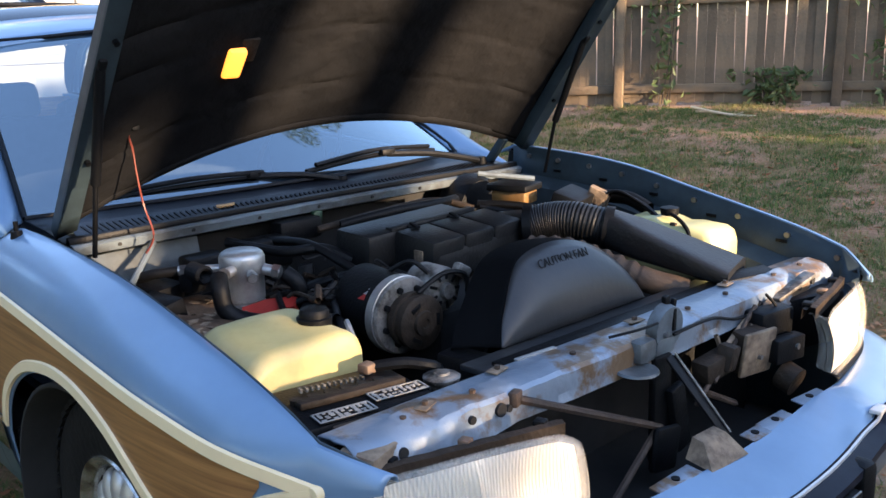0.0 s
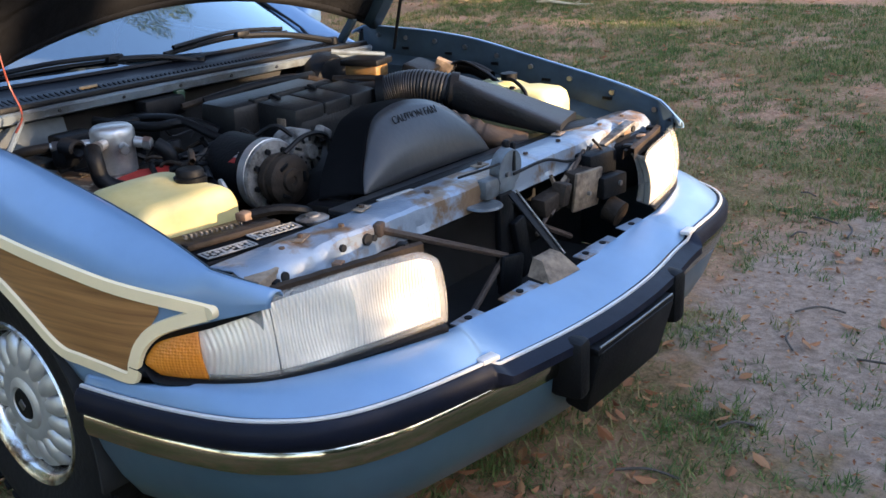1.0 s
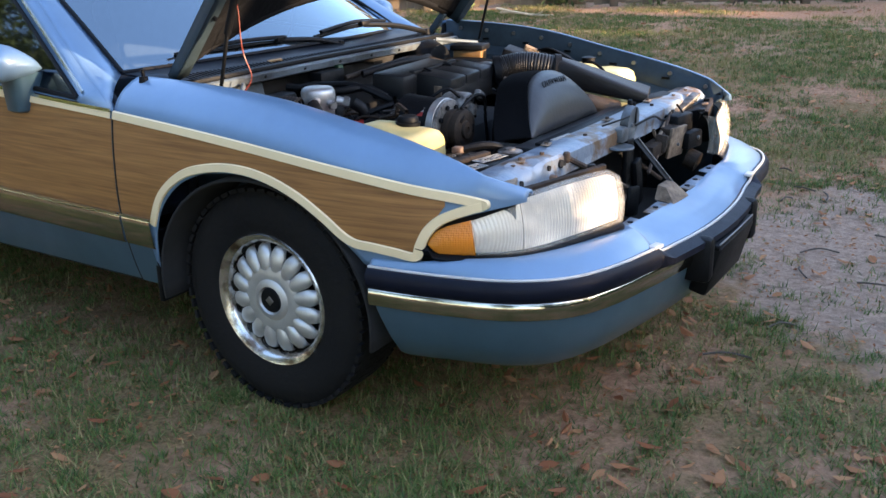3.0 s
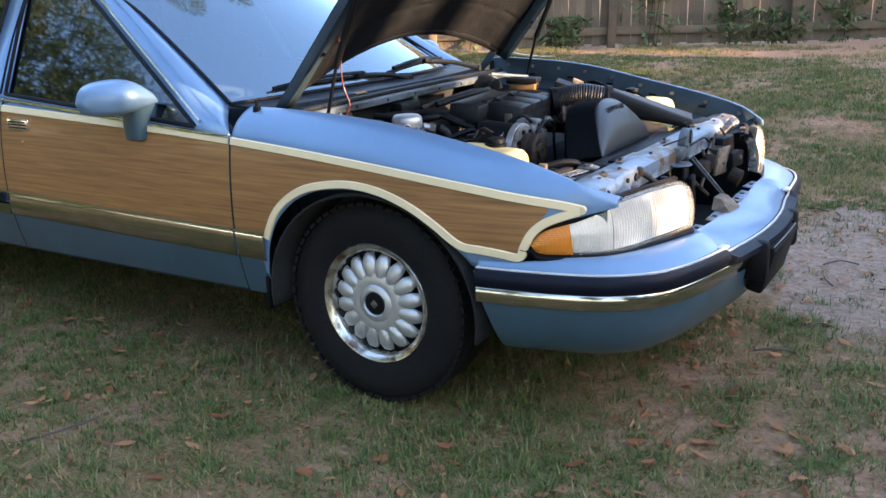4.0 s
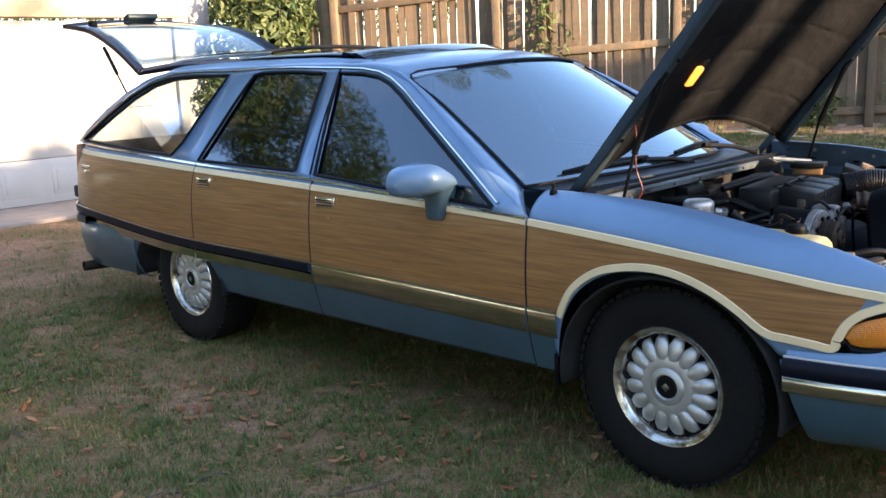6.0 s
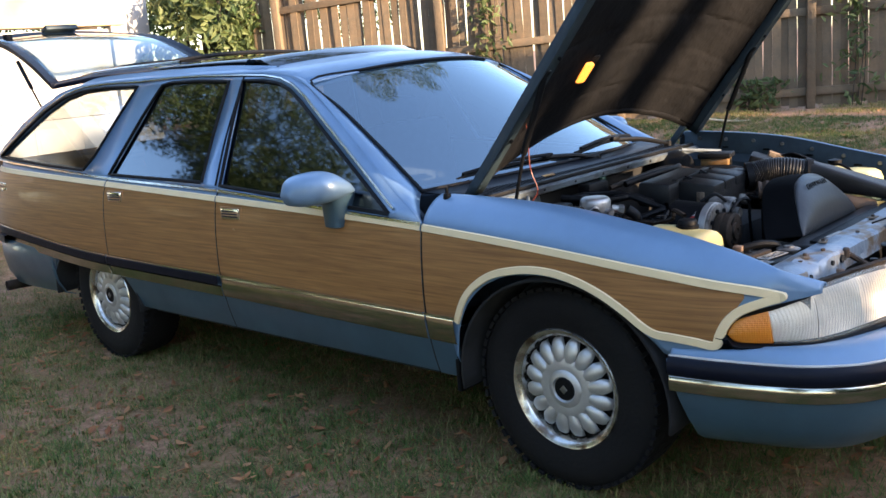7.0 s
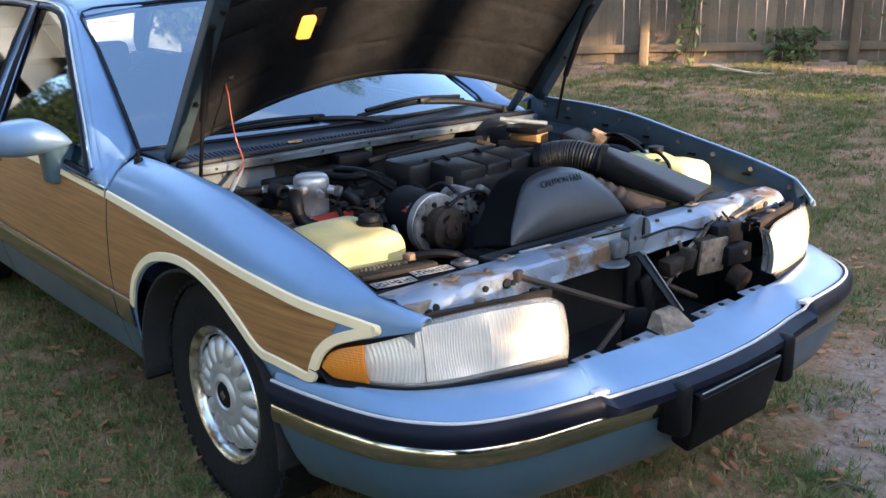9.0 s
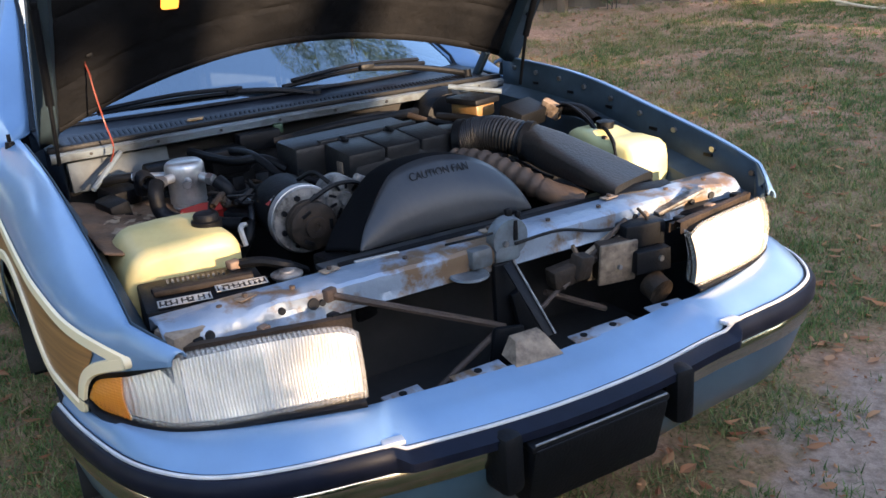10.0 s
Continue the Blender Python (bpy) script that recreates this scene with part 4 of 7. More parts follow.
for s in (-1, 1):
    rows = []
    for x in frange(-0.44, 0.80, 18):
        y1 = min(0.84, side_y(x, stripe_z(x) + 0.012) - 0.032)
        z1 = max(crest_z(x), stripe_z(x) + 0.02)
        rows.append([(x, s * y1, z1 - 0.004), (x, s * (y1 - 0.002), z1 - 0.10), (x, s * (y1 - 0.03), z1 - 0.115), (x, s * (y1 - 0.05), z1 - 0.13), (x, s * 0.74, 0.60), (x, s * 0.70, 0.36)])
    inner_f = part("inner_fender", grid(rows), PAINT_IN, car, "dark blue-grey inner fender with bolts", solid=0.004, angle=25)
    for k in range(9):
        x = -0.36 + 0.135 * k
        y1 = min(0.84, side_y(x, stripe_z(x) + 0.012) - 0.032)
        z1 = max(crest_z(x), stripe_z(x) + 0.02)
        part("bolt", cyl(bmesh.new(), (x, s * y1, z1 - 0.035), (x, s * (y1 - 0.009), z1 - 0.035), 0.0085, seg=8), STEEL, inner_f)
    for k in range(6):
        x = -0.3 + 0.2 * k
        part("slot", box(bmesh.new(), (x + 0.07, s * (min(0.84, side_y(x, stripe_z(x) + 0.012) - 0.032) - 0.004), max(crest_z(x), stripe_z(x) + 0.02) - 0.075), (0.03, 0.006, 0.01), (0, 0, 0), 0.002), BLACK, inner_f)
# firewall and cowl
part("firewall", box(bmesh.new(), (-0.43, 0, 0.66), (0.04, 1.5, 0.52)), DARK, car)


def cowl_line(v):
    return -0.355 + 0.035 * (1 - v * v), 0.952 + 0.012 * (1 - v * v)


rows = []
for v in frange(-1, 1, 41):
    y = v * 0.79
    x, z = cowl_line(v)
    k = 0.003 * noise.noise(Vector((v * 9, 1, 3)))
    rows.append([(x - 0.004, y, z - 0.03), (x + 0.012 + k, y, z - 0.024), (x + 0.018 + k, y, z - 0.006 + k), (x + 0.012, y, z - 0.001), (x - 0.004, y, z - 0.002)])
flange = part("cowl_flange", grid(rows), FLANGE, car, "pale worn flange below the windshield", solid=0.003)
for k in range(8):
    v = -0.86 + 0.245 * k
    x, z = cowl_line(v)
    part("screw", cyl(bmesh.new(), (x + 0.012, v * 0.79, z - 0.015), (x + 0.021, v * 0.79, z - 0.013), 0.005, seg=8), BLACK, flange)
rows = []
for v in frange(-1, 1, 31):
    x, z = cowl_line(v)
    rows.append([(x - 0.002, v * 0.79, z - 0.004), (x - 0.008, v * 0.79, z + 0.012), (x - 0.02, v * 0.79, z + 0.014), (x - 0.026, v * 0.79, z - 0.004)])
part("rubber_weatherstrip", grid(rows), BLACK, car, solid=0.003)
rows = []
for v in frange(-1, 1, 21):
    y = v * 0.79
    x, z = cowl_line(v)
    xb = -0.68 + 0.19 * (1 - v * v)
    rows.append([(x - 0.026, y, z - 0.006), (x - 0.05, y, z - 0.002), ((x + xb) / 2, y, z + 0.012), (xb, y, 0.97 + 0.022 * (1 - v * v))])
cowl = part("cowl_grille", grid(rows), COWL, car, "black slotted cowl panel", solid=0.005)
for k in range(92):
    v = -0.9 + 1.8 * k / 91
    x, z = cowl_line(v)
    xb = -0.68 + 0.19 * (1 - v * v)
    a, b = Vector((x - 0.045, v * 0.79, z + 0.001)), Vector(((x + xb) / 2 + 0.015, v * 0.79, z + 0.013))
    part("slat", box(bmesh.new(), (a + b) / 2, ((a - b).length, 0.006, 0.008), (0, math.degrees(math.atan2(b.z - a.z, a.x - b.x)), 0)), BLACK, cowl, smooth=False)
for y, x in ((-0.34, -0.40),):
    part("dead_leaf", box(bmesh.new(), (x, y, 0.978), (0.05, 0.02, 0.004), (8, -5, 60), 0.001), material("dry_leaf_tan", (0.35, 0.2, 0.08), 0.8, 0, 0.4, 40), cowl)
# wipers
for arm, blade in (([(-0.455, 0.10, 0.985), (-0.48, -0.02, 1.012), (-0.53, -0.16, 1.022)], [(-0.635, -0.62, 0.995), (-0.57, -0.36, 1.018), (-0.53, -0.12, 1.016)]), ([(-0.445, 0.70, 0.975), (-0.47, 0.5, 1.02), (-0.50, 0.32, 1.038)], [(-0.50, 0.0, 1.018), (-0.515, 0.28, 1.036), (-0.585, 0.60, 1.012)])):
    wp = part("wiper", tube(bmesh.new(), arm, 0.011, 8), BLACK, car, "black wiper arm and blade")
    part("blade", tube(bmesh.new(), blade, 0.009, 6), BLACK, wp)
    part("blade_bridge", tube(bmesh.new(), [Vector(p) + Vector((0.008, 0.03 - 0.03 * i, 0.018)) for i, p in enumerate(blade)], 0.008, 6), BLACK, wp)
    part("blade_hub", box(bmesh.new(), Vector(arm[2]) + Vector((0, 0, 0.006)), (0.026, 0.055, 0.022), (0, 0, 0), 0.006), BLACK, wp)
    part("pivot", cyl(bmesh.new(), Vector(arm[0]) - Vector((0, 0, 0.02)), Vector(arm[0]) + Vector((0, 0, 0.014)), 0.02, 0.016, seg=14), BLACK, wp)

# radiator support rail, bent and patched with rust
rail_x = curve([(-0.80, 0.705), (-0.5, 0.718), (0, 0.735), (0.5, 0.735), (0.80, 0.732)])


def rail_z(y):
    return 0.785 + 0.012 * (1 - (y / 0.79) ** 2) + 0.010 * max(0, y / 0.79)


def dent(y, k):
    """Crumples, worst towards both ends."""
    w = 0.25 + 0.9 * min(1, max(0, (-y - 0.40) / 0.15)) + 0.8 * min(1, max(0, (y - 0.45) / 0.15))
    return w * (0.009 * noise.noise(Vector((y * 11, k * 0.7, 2.0))) + 0.006 * noise.noise(Vector((y * 27, k, 5.0))))


rows = []
for y in frange(-0.79, 0.79, 120):
    x, z = rail_x(y), rail_z(y)
    end = min(1, max(0, (-y - 0.42) / 0.1))
    rows.append([(x - 0.056, y, z - 0.03), (x - 0.056, y, z - 0.002), (x - 0.05, y, z), (x - 0.018, y, z + 0.001 + dent(y, 1)), (x - 0.012, y, z + 0.004 + dent(y, 2)),
                 (x + 0.022, y, z + 0.003 + dent(y, 3)), (x + 0.042 + dent(y, 4), y, z - 0.001 + dent(y, 5)), (x + 0.050 + dent(y, 4), y, z - 0.008 + dent(y, 5)), (x + 0.053 + 1.5 * dent(y, 6), y, z - 0.026),
                 (x + 0.050 + 1.6 * dent(y, 7) + 0.008 * end, y, z - 0.046), (x + 0.054 + 1.3 * dent(y, 8) + 0.012 * end, y, z - 0.064), (x + 0.036, y, z - 0.072)])
rail = part("radiator_support", grid(rows), RAIL, car, "dented silver-blue radiator support with rust", solid=0.004, angle=28)
for y, dz, r in ((-0.70, -0.03, 0.011), (-0.545, -0.022, 0.008), (-0.475, -0.025, 0.013), (-0.455, -0.028, 0.007), (0.41, -0.03, 0.009), (0.5, -0.035, 0.012), (0.61, -0.03, 0.008), (0.68, -0.025, 0.01)):
    part("hole", cyl(bmesh.new(), (rail_x(y) + 0.03, y, rail_z(y) + dz), (rail_x(y) + 0.0585, y, rail_z(y) + dz), r, seg=10), DARK, rail)
for y, dx, ry in ((-0.395, -0.035, 14), (0.02, -0.03, -6), (0.40, -0.035, 8), (-0.60, -0.005, 24)):
    c = Vector((rail_x(y) + dx, y, rail_z(y) + 0.006))
    cl_ = part("clip", box(bmesh.new(), c, (0.026, 0.045, 0.003), (0, 0, ry), 0.001), TAN_DIRT, rail)
    part("clip_bolt", cyl(bmesh.new(), c, c + Vector((0, 0, 0.009)), 0.006, seg=6), DARK_RUST, cl_)
for y in (-0.66, -0.50, -0.23, 0.17, 0.33, 0.56, 0.70):
    c = Vector((rail_x(y) + 0.008, y, rail_z(y) + 0.001))
    part("bolt", cyl(bmesh.new(), c, c + Vector((0, 0, 0.008)), 0.0065, seg=6), DARK_RUST, rail)
part("white_strip", box(bmesh.new(), (0.675, -0.27, 0.796), (0.012, 0.11, 0.004), (0, 0, -4), 0.001), LABEL, rail)
# end plates of the rail
for s in (-1, 1):
    part("end_plate", box(bmesh.new(), (0.735, s * 0.75, 0.745), (0.07, 0.085, 0.075), (0, 6, -s * 20), 0.008), TAN_DIRT, rail)
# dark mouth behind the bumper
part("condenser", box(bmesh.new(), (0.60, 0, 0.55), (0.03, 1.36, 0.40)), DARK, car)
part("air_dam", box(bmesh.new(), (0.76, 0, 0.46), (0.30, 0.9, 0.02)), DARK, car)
for s in (-1, 1):
    part("lamp_housing", box(bmesh.new(), (0.73, s * 0.595, 0.67), (0.09, 0.27, 0.14), (0, 0, -s * 14), 0.01), BLACK, car)
# latch, its flange and braces
bm = cyl(bmesh.new(), (0.770, 0.022, 0.806), (0.796, 0.022, 0.804), 0.052, 0.048, seg=28)
box(bm, (0.780, 0.015, 0.770), (0.03, 0.075, 0.05), (0, 0, 0), 0.012)
latch = part("hood_latch", bm, FLANGE, car, "grey hood latch on the support rail")
part("latch_claw", box(bmesh.new(), (0.778, 0.030, 0.858), (0.014, 0.018, 0.030), (8, 0, 0), 0.005), BLACK, latch)
part("latch_claw", box(bmesh.new(), (0.782, 0.052, 0.848), (0.012, 0.012, 0.028), (-14, 0, 0), 0.004), BLACK, latch)
part("latch_slot", box(bmesh.new(), (0.797, 0.035, 0.822), (0.006, 0.012, 0.05), (0, 0, 0), 0.002), BLACK, latch)
part("latch_rivet", cyl(bmesh.new(), (0.795, 0.005, 0.795), (0.803, 0.005, 0.795), 0.007, seg=8), STEEL, latch)
part("latch_spring", tube(bmesh.new(), [(0.80, -0.03, 0.83), (0.79, -0.08, 0.826), (0.75, -0.13, 0.812)], 0.003, 6), BLACK, latch)
part("latch_neck", box(bmesh.new(), (0.785, -0.062, 0.775), (0.04, 0.06, 0.05), (0, 0, 0), 0.012), FLANGE, latch)
part("latch_flange", lathe(bmesh.new(), [(0.0, 0.0), (0.0, 0.044), (-0.005, 0.047), (-0.012, 0.03), (-0.014, 0.0)], (0.80, -0.10, 0.748), "z", 24), FLANGE, latch)
bm = bmesh.new()
a, b = Vector((0.812, 0.0, 0.752)), Vector((0.938, 0.020, 0.605))
box(bm, (a + b) / 2, (0.006, 0.026, (b - a).length), (math.degrees(math.atan2(0.020, 0.147)), -math.degrees(math.atan2(0.126, 0.147)), 0), 0.002)
part("centre_brace", bm, BLACK, car)
part("brace_edge", tube(bmesh.new(), [a + Vector((0.004, 0.014, 0.004)), b + Vector((0.004, 0.014, 0.004))], 0.0025, 6), GRIMY_ALLOY, car)
bm = box(bmesh.new(), (0.79, 0.0, 0.63), (0.02, 0.06, 0.24), (0, 0, 0), 0.006)
box(bm, (0.81, 0.045, 0.60), (0.02, 0.05, 0.16), (14, 0, 0), 0.006)
box(bm, (0.82, -0.02, 0.55), (0.02, 0.09, 0.10), (-10, 0, 0), 0.01)
part("latch_post", bm, BLACK, car)
for pts, r in (([(0.775, -0.43, 0.775), (0.80, -0.01, 0.59)], 0.0085), ([(0.80, -0.02, 0.59), (0.85, -0.26, 0.50)], 0.008), ([(0.80, 0.40, 0.755), (0.82, 0.2, 0.68), (0.82, 0.14, 0.665)], 0.009), ([(0.79, 0.12, 0.64), (0.80, 0.30, 0.55)], 0.008), ([(0.800, 0.37, 0.775), (0.835, 0.075, 0.625)], 0.006), ([(0.803, 0.345, 0.765), (0.838, 0.14, 0.66)], 0.005)):
    part("diagonal_rod", tube(bmesh.new(), pts, r, 7), DARK_RUST, car)
part("rod_foot", box(bmesh.new(), (0.772, -0.435, 0.778), (0.02, 0.03, 0.03), (0, 0, 20), 0.005), DARK_RUST, car)
bm = bmesh.new()
lo = [Vector((0.925, -0.105, 0.592)), Vector((0.990, -0.110, 0.585)), Vector((0.995, 0.015, 0.585)), Vector((0.928, 0.012, 0.592))]
hi = [Vector((0.925, -0.082, 0.632)), Vector((0.952, -0.084, 0.628)), Vector((0.955, -0.008, 0.628)), Vector((0.927, -0.008, 0.632))]
grid([lo, [a_.lerp(b_, 0.9) for a_, b_ in zip(lo, hi)], hi], bm, closed=True)
bmesh.ops.contextual_create(bm, geom=[e for e in bm.edges if e.is_boundary and e.verts[0].co.z > 0.62])
part("striker_bracket", bm, TAN_DIRT, car, "rusty bracket on the bumper cover")
part("release_cable", tube(bmesh.new(), [(0.80, 0.03, 0.79), (0.815, 0.15, 0.80), (0.80, 0.28, 0.765), (0.79, 0.4, 0.75)], 0.004, 6), BLACK, car)
part("loose_cable", tube(bmesh.new(), [(0.81, 0.40, 0.80), (0.83, 0.42, 0.76), (0.83, 0.40, 0.70), (0.84, 0.37, 0.64)], 0.004, 6), BLACK, car)
for a, b, w in (((0.80, 0.44, 0.775), (0.82, 0.27, 0.70), 0.016), ((0.795, 0.36, 0.76), (0.815, 0.20, 0.705), 0.012), ((0.80, 0.20, 0.745), (0.81, 0.22, 0.69), 0.010)):
    part("rusty_strut", tube(bmesh.new(), [a, b], w * 0.6, 5), TAN_DIRT, car)
bm = box(bmesh.new(), (0.815, 0.17, 0.685), (0.05, 0.10, 0.05), (8, 0, -6), 0.008)
box(bm, (0.83, 0.20, 0.70), (0.04, 0.05, 0.06), (-12, 8, 10), 0.006)
part("horn_bracket", bm, GREASE, car)
rb_ = part("relay_box", box(bmesh.new(), (0.85, 0.30, 0.69), (0.012, 0.105, 0.11), (0, 8, -10), 0.005), TAN_DIRT, car, "rusty square plate box")
part("box_body", box(bmesh.new(), (0.825, 0.305, 0.69), (0.045, 0.09, 0.10), (0, 8, -10), 0.006), GREASE, rb_)
part("box_screw", cyl(bmesh.new(), (0.853, 0.30, 0.68), (0.862, 0.30, 0.68), 0.006, seg=8), STEEL, rb_)
lb_ = part("lamp_bracket", box(bmesh.new(), (0.875, 0.385, 0.685), (0.035, 0.10, 0.06), (0, 0, -10), 0.006), BLACK, car)
part("bracket_screw", cyl(bmesh.new(), (0.89, 0.40, 0.69), (0.90, 0.40, 0.69), 0.008, seg=8), STEEL, lb_)
part("lamp_carrier", box(bmesh.new(), (0.82, 0.40, 0.72), (0.06, 0.12, 0.10), (0, 0, -8), 0.01), BLACK, car)
part("grey_arm", box(bmesh.new(), (0.80, 0.55, 0.785), (0.035, 0.15, 0.012), (16, 0, -8), 0.004), GRIMY_ALLOY, car)
part("horn", cyl(bmesh.new(), (0.90, 0.40, 0.60), (0.86, 0.40, 0.615), 0.036), GREASE, car)

# fan shroud: a sloping front sheet with a rounded top, running back over the fan
SC, SU = Vector((0.572, 0.0, 0.78)), Vector((-math.cos(radians(60)), 0, math.sin(radians(60))))
BULGE = Vector((0.024, 0, 0.012))
arc_h = [(-0.262, 0.0), (-0.236, 0.048), (-0.20, 0.092), (-0.162, 0.136), (-0.118, 0.172), (-0.05, 0.190), (0.02, 0.192), (0.09, 0.178), (0.15, 0.146), (0.20, 0.096), (0.228, 0.045), (0.24, 0.0)]
arc = [SC + Vector((0, p.x, 0)) + SU * p.y for p in smooth_path([(y, h, 0) for y, h in arc_h], 4)]
rows, flank = [], []
for p in arc:
    foot = Vector((SC.x, p.y, SC.z))
    rise = (p - foot).length / 0.192
    rows.append([foot.lerp(p, t) + BULGE * rise * math.sin(math.pi * t) for t in frange(0, 1, 9)])
    out = Vector((0, -0.045 * (1 - rise) if p.y < 0 else 0.012, 0.0))
    flank.append([p + Vector((0, 0, 0.0005)), p + Vector((-0.006, 0, -0.001)), p + out * 0.5 + Vector((-0.05, 0, -0.004)), p + out + Vector((-0.105, 0, -0.016)), p + out + Vector((-0.11, 0, -0.05))])
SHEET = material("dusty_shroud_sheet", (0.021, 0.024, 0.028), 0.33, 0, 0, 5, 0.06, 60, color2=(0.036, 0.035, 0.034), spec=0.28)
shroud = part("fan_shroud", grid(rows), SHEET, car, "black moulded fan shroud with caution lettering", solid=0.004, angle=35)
# flank coloured darker than the sheet, painting in its shade behind the crease
part("shroud_flank", grid(flank), material("shaded_black_flank", (0.003, 0.0033, 0.004), 0.8, 0, 0.3, 9, 0.1, 90, spec=0.06), shroud, solid=0.003)
part("shroud_lip", box(bmesh.new(), (0.628, 0.05, 0.772), (0.125, 0.86, 0.014), (0, -3, 0), 0.004), SHEET, shroud)
part("shroud_step", box(bmesh.new(), (0.652, 0.05, 0.784), (0.05, 0.80, 0.010), (0, 0, 0), 0.003), BLACK, shroud)
part("shroud_skirt", box(bmesh.new(), (0.53, -0.29, 0.69), (0.18, 0.07, 0.14), (0, 0, 10), 0.01), BLACK, shroud)
fc = bpy.data.curves.new("caution_lettering", "FONT")
fc.body, fc.size, fc.extrude, fc.align_x = "CAUTION FAN", 0.030, 0.001, "CENTER"
txt = new("caution_lettering", fc)
txt.data.materials.append(BLACK)
txt.parent = shroud
e1, e2 = Vector((0, 1, 0)), SU
e3 = e1.cross(e2).normalized()
txt.matrix_basis = Matrix.Translation(SC + SU * 0.136 + e3 * 0.0235) @ Matrix((e1, e2, e3)).transposed().to_4x4() @ Matrix.Diagonal((0.86, 1, 1, 1))
hub = part("engine_fan", cyl(bmesh.new(), (0.40, 0.03, 0.64), (0.44, 0.03, 0.64), 0.06), BLACK, car)
for k in range(7):
    a = 2 * math.pi * k / 7
    part("blade", box(bmesh.new(), (0.42, 0.03 + 0.12 * math.cos(a), 0.64 + 0.12 * math.sin(a)), (0.012, 0.16, 0.06), (math.degrees(a), 0, 0), 0.004), BLACK, hub)

# engine cover: three front panels, a raised back tier with clips, throat to the intake
COVER = pose(0.070, 0.095, 0.878, 0, 0, 6)


def cov_box(c, s, rot=(0, 0, 0), bev=0.010):
    bm = box(bmesh.new(), c, s, rot, bev)
    bmesh.ops.transform(bm, matrix=COVER, verts=bm.verts)
    return bm


cov = part("plenum_cover", cov_box((-0.02, 0, -0.035), (0.20, 0.35, 0.08)), DUSTY, car, "black moulded engine cover")
for y0, y1 in ((-0.192, -0.066), (-0.063, 0.057), (0.060, 0.180)):
    part("cover_panel", cov_box((0.008, (y0 + y1) / 2, -0.012), (0.140, y1 - y0, 0.112), (0, 7, 0), 0.010), DUSTY, cov)
part("cover_tier", cov_box((-0.12, -0.075, 0.008), (0.13, 0.42, 0.095), (0, 4, 0), 0.014), DUSTY, cov)
part("cover_ridge", cov_box((-0.068, -0.03, 0.052), (0.026, 0.34, 0.014), (0, 5, 0), 0.005), DUSTY, cov)
for y in (-0.10, 0.06):
    cp_ = part("cover_clip", cov_box((-0.052, y - 0.03, 0.047), (0.04, 0.03, 0.016), (0, 10, 0), 0.004), BLACK, cov)
    part("clip_lever", cov_box((-0.04, y - 0.03, 0.056), (0.03, 0.014, 0.006), (0, 20, 0), 0.002), BLACK, cp_)
part("cover_catch", cov_box((0.03, -0.193, -0.01), (0.03, 0.006, 0.04), (0, 0, 0), 0.002), TAN_DIRT, cov)
part("throat", cov_box((0.03, 0.215, -0.004), (0.105, 0.10, 0.085), (0, 0, -28), 0.016), DUSTY, cov)
part("engine_block", box(bmesh.new(), (0.05, 0.02, 0.60), (0.48, 0.40, 0.36), (0, 0, 0), 0.05), DARK, car, "grimy engine block")
# intake: bellows and flat duct
pts = [(0.13, 0.315, 0.885), (0.175, 0.35, 0.900), (0.24, 0.38, 0.905), (0.325, 0.42, 0.89)]
bm = tube(bmesh.new(), pts, 0.06, 20, 40, radii=lambda t: 0.053 + 0.0014 * math.sin(t * 170))
hose_ = part("intake_bellows", bm, DUSTY, car, "ribbed brown-black intake hose")
for c, d in ((pts[0], (0.6, 0.4, 0.07)), (pts[3], (0.75, 0.5, -0.12))):
    c, d = Vector(c), Vector(d).normalized()
    part("hose_clamp", cyl(bmesh.new(), c - d * 0.012, c + d * 0.012, 0.060, seg=28), BLACK, hose_)
BROWN = material("brown_dusty_rubber", (0.04, 0.024, 0.014), 0.7, 0, 0, 12, 0.2, 80, color2=(0.085, 0.052, 0.03))
part("radiator_hose", tube(bmesh.new(), [(0.20, 0.24, 0.845), (0.30, 0.275, 0.85), (0.40, 0.31, 0.825), (0.50, 0.36, 0.785), (0.58, 0.42, 0.76)], 0.033, 18, 30, radii=lambda t: 0.033 + (0.0035 * math.sin(t * 80) if t < 0.7 else 0)), BROWN, car, "brown ribbed hose below the intake duct")
rows = []
for t in frange(0, 1, 14):
    c = Vector((0.325, 0.42, 0.89)).lerp(Vector((0.66, 0.525, 0.803)), t)
    w, h = 0.054 + 0.045 * t ** 0.8, 0.055 - 0.034 * t
    side = Vector((-0.30, 0.95, 0)).normalized()
    ex = 0.9 - 0.55 * min(1, t * 4)
    rows.append([c + side * (w * math.copysign(abs(math.cos(a)) ** ex, math.cos(a))) + Vector((0, 0, h * math.copysign(abs(math.sin(a)) ** ex, math.sin(a)))) for a in (2 * math.pi * k / 32 for k in range(32))])
bm = grid(rows, closed=True)
bmesh.ops.contextual_create(bm, geom=[e for e in bm.edges if e.is_boundary and e.verts[0].co.x > 0.6])
part("intake_duct", bm, DUSTY, car, "flat black air intake duct")
part("duct_foot", box(bmesh.new(), (0.685, 0.53, 0.80), (0.05, 0.17, 0.012), (0, 8, -14), 0.004), BLACK, car)
part("radiator_tank", box(bmesh.new(), (0.615, 0.50, 0.745), (0.06, 0.26, 0.04), (0, 0, 0), 0.012), BLACK, car)

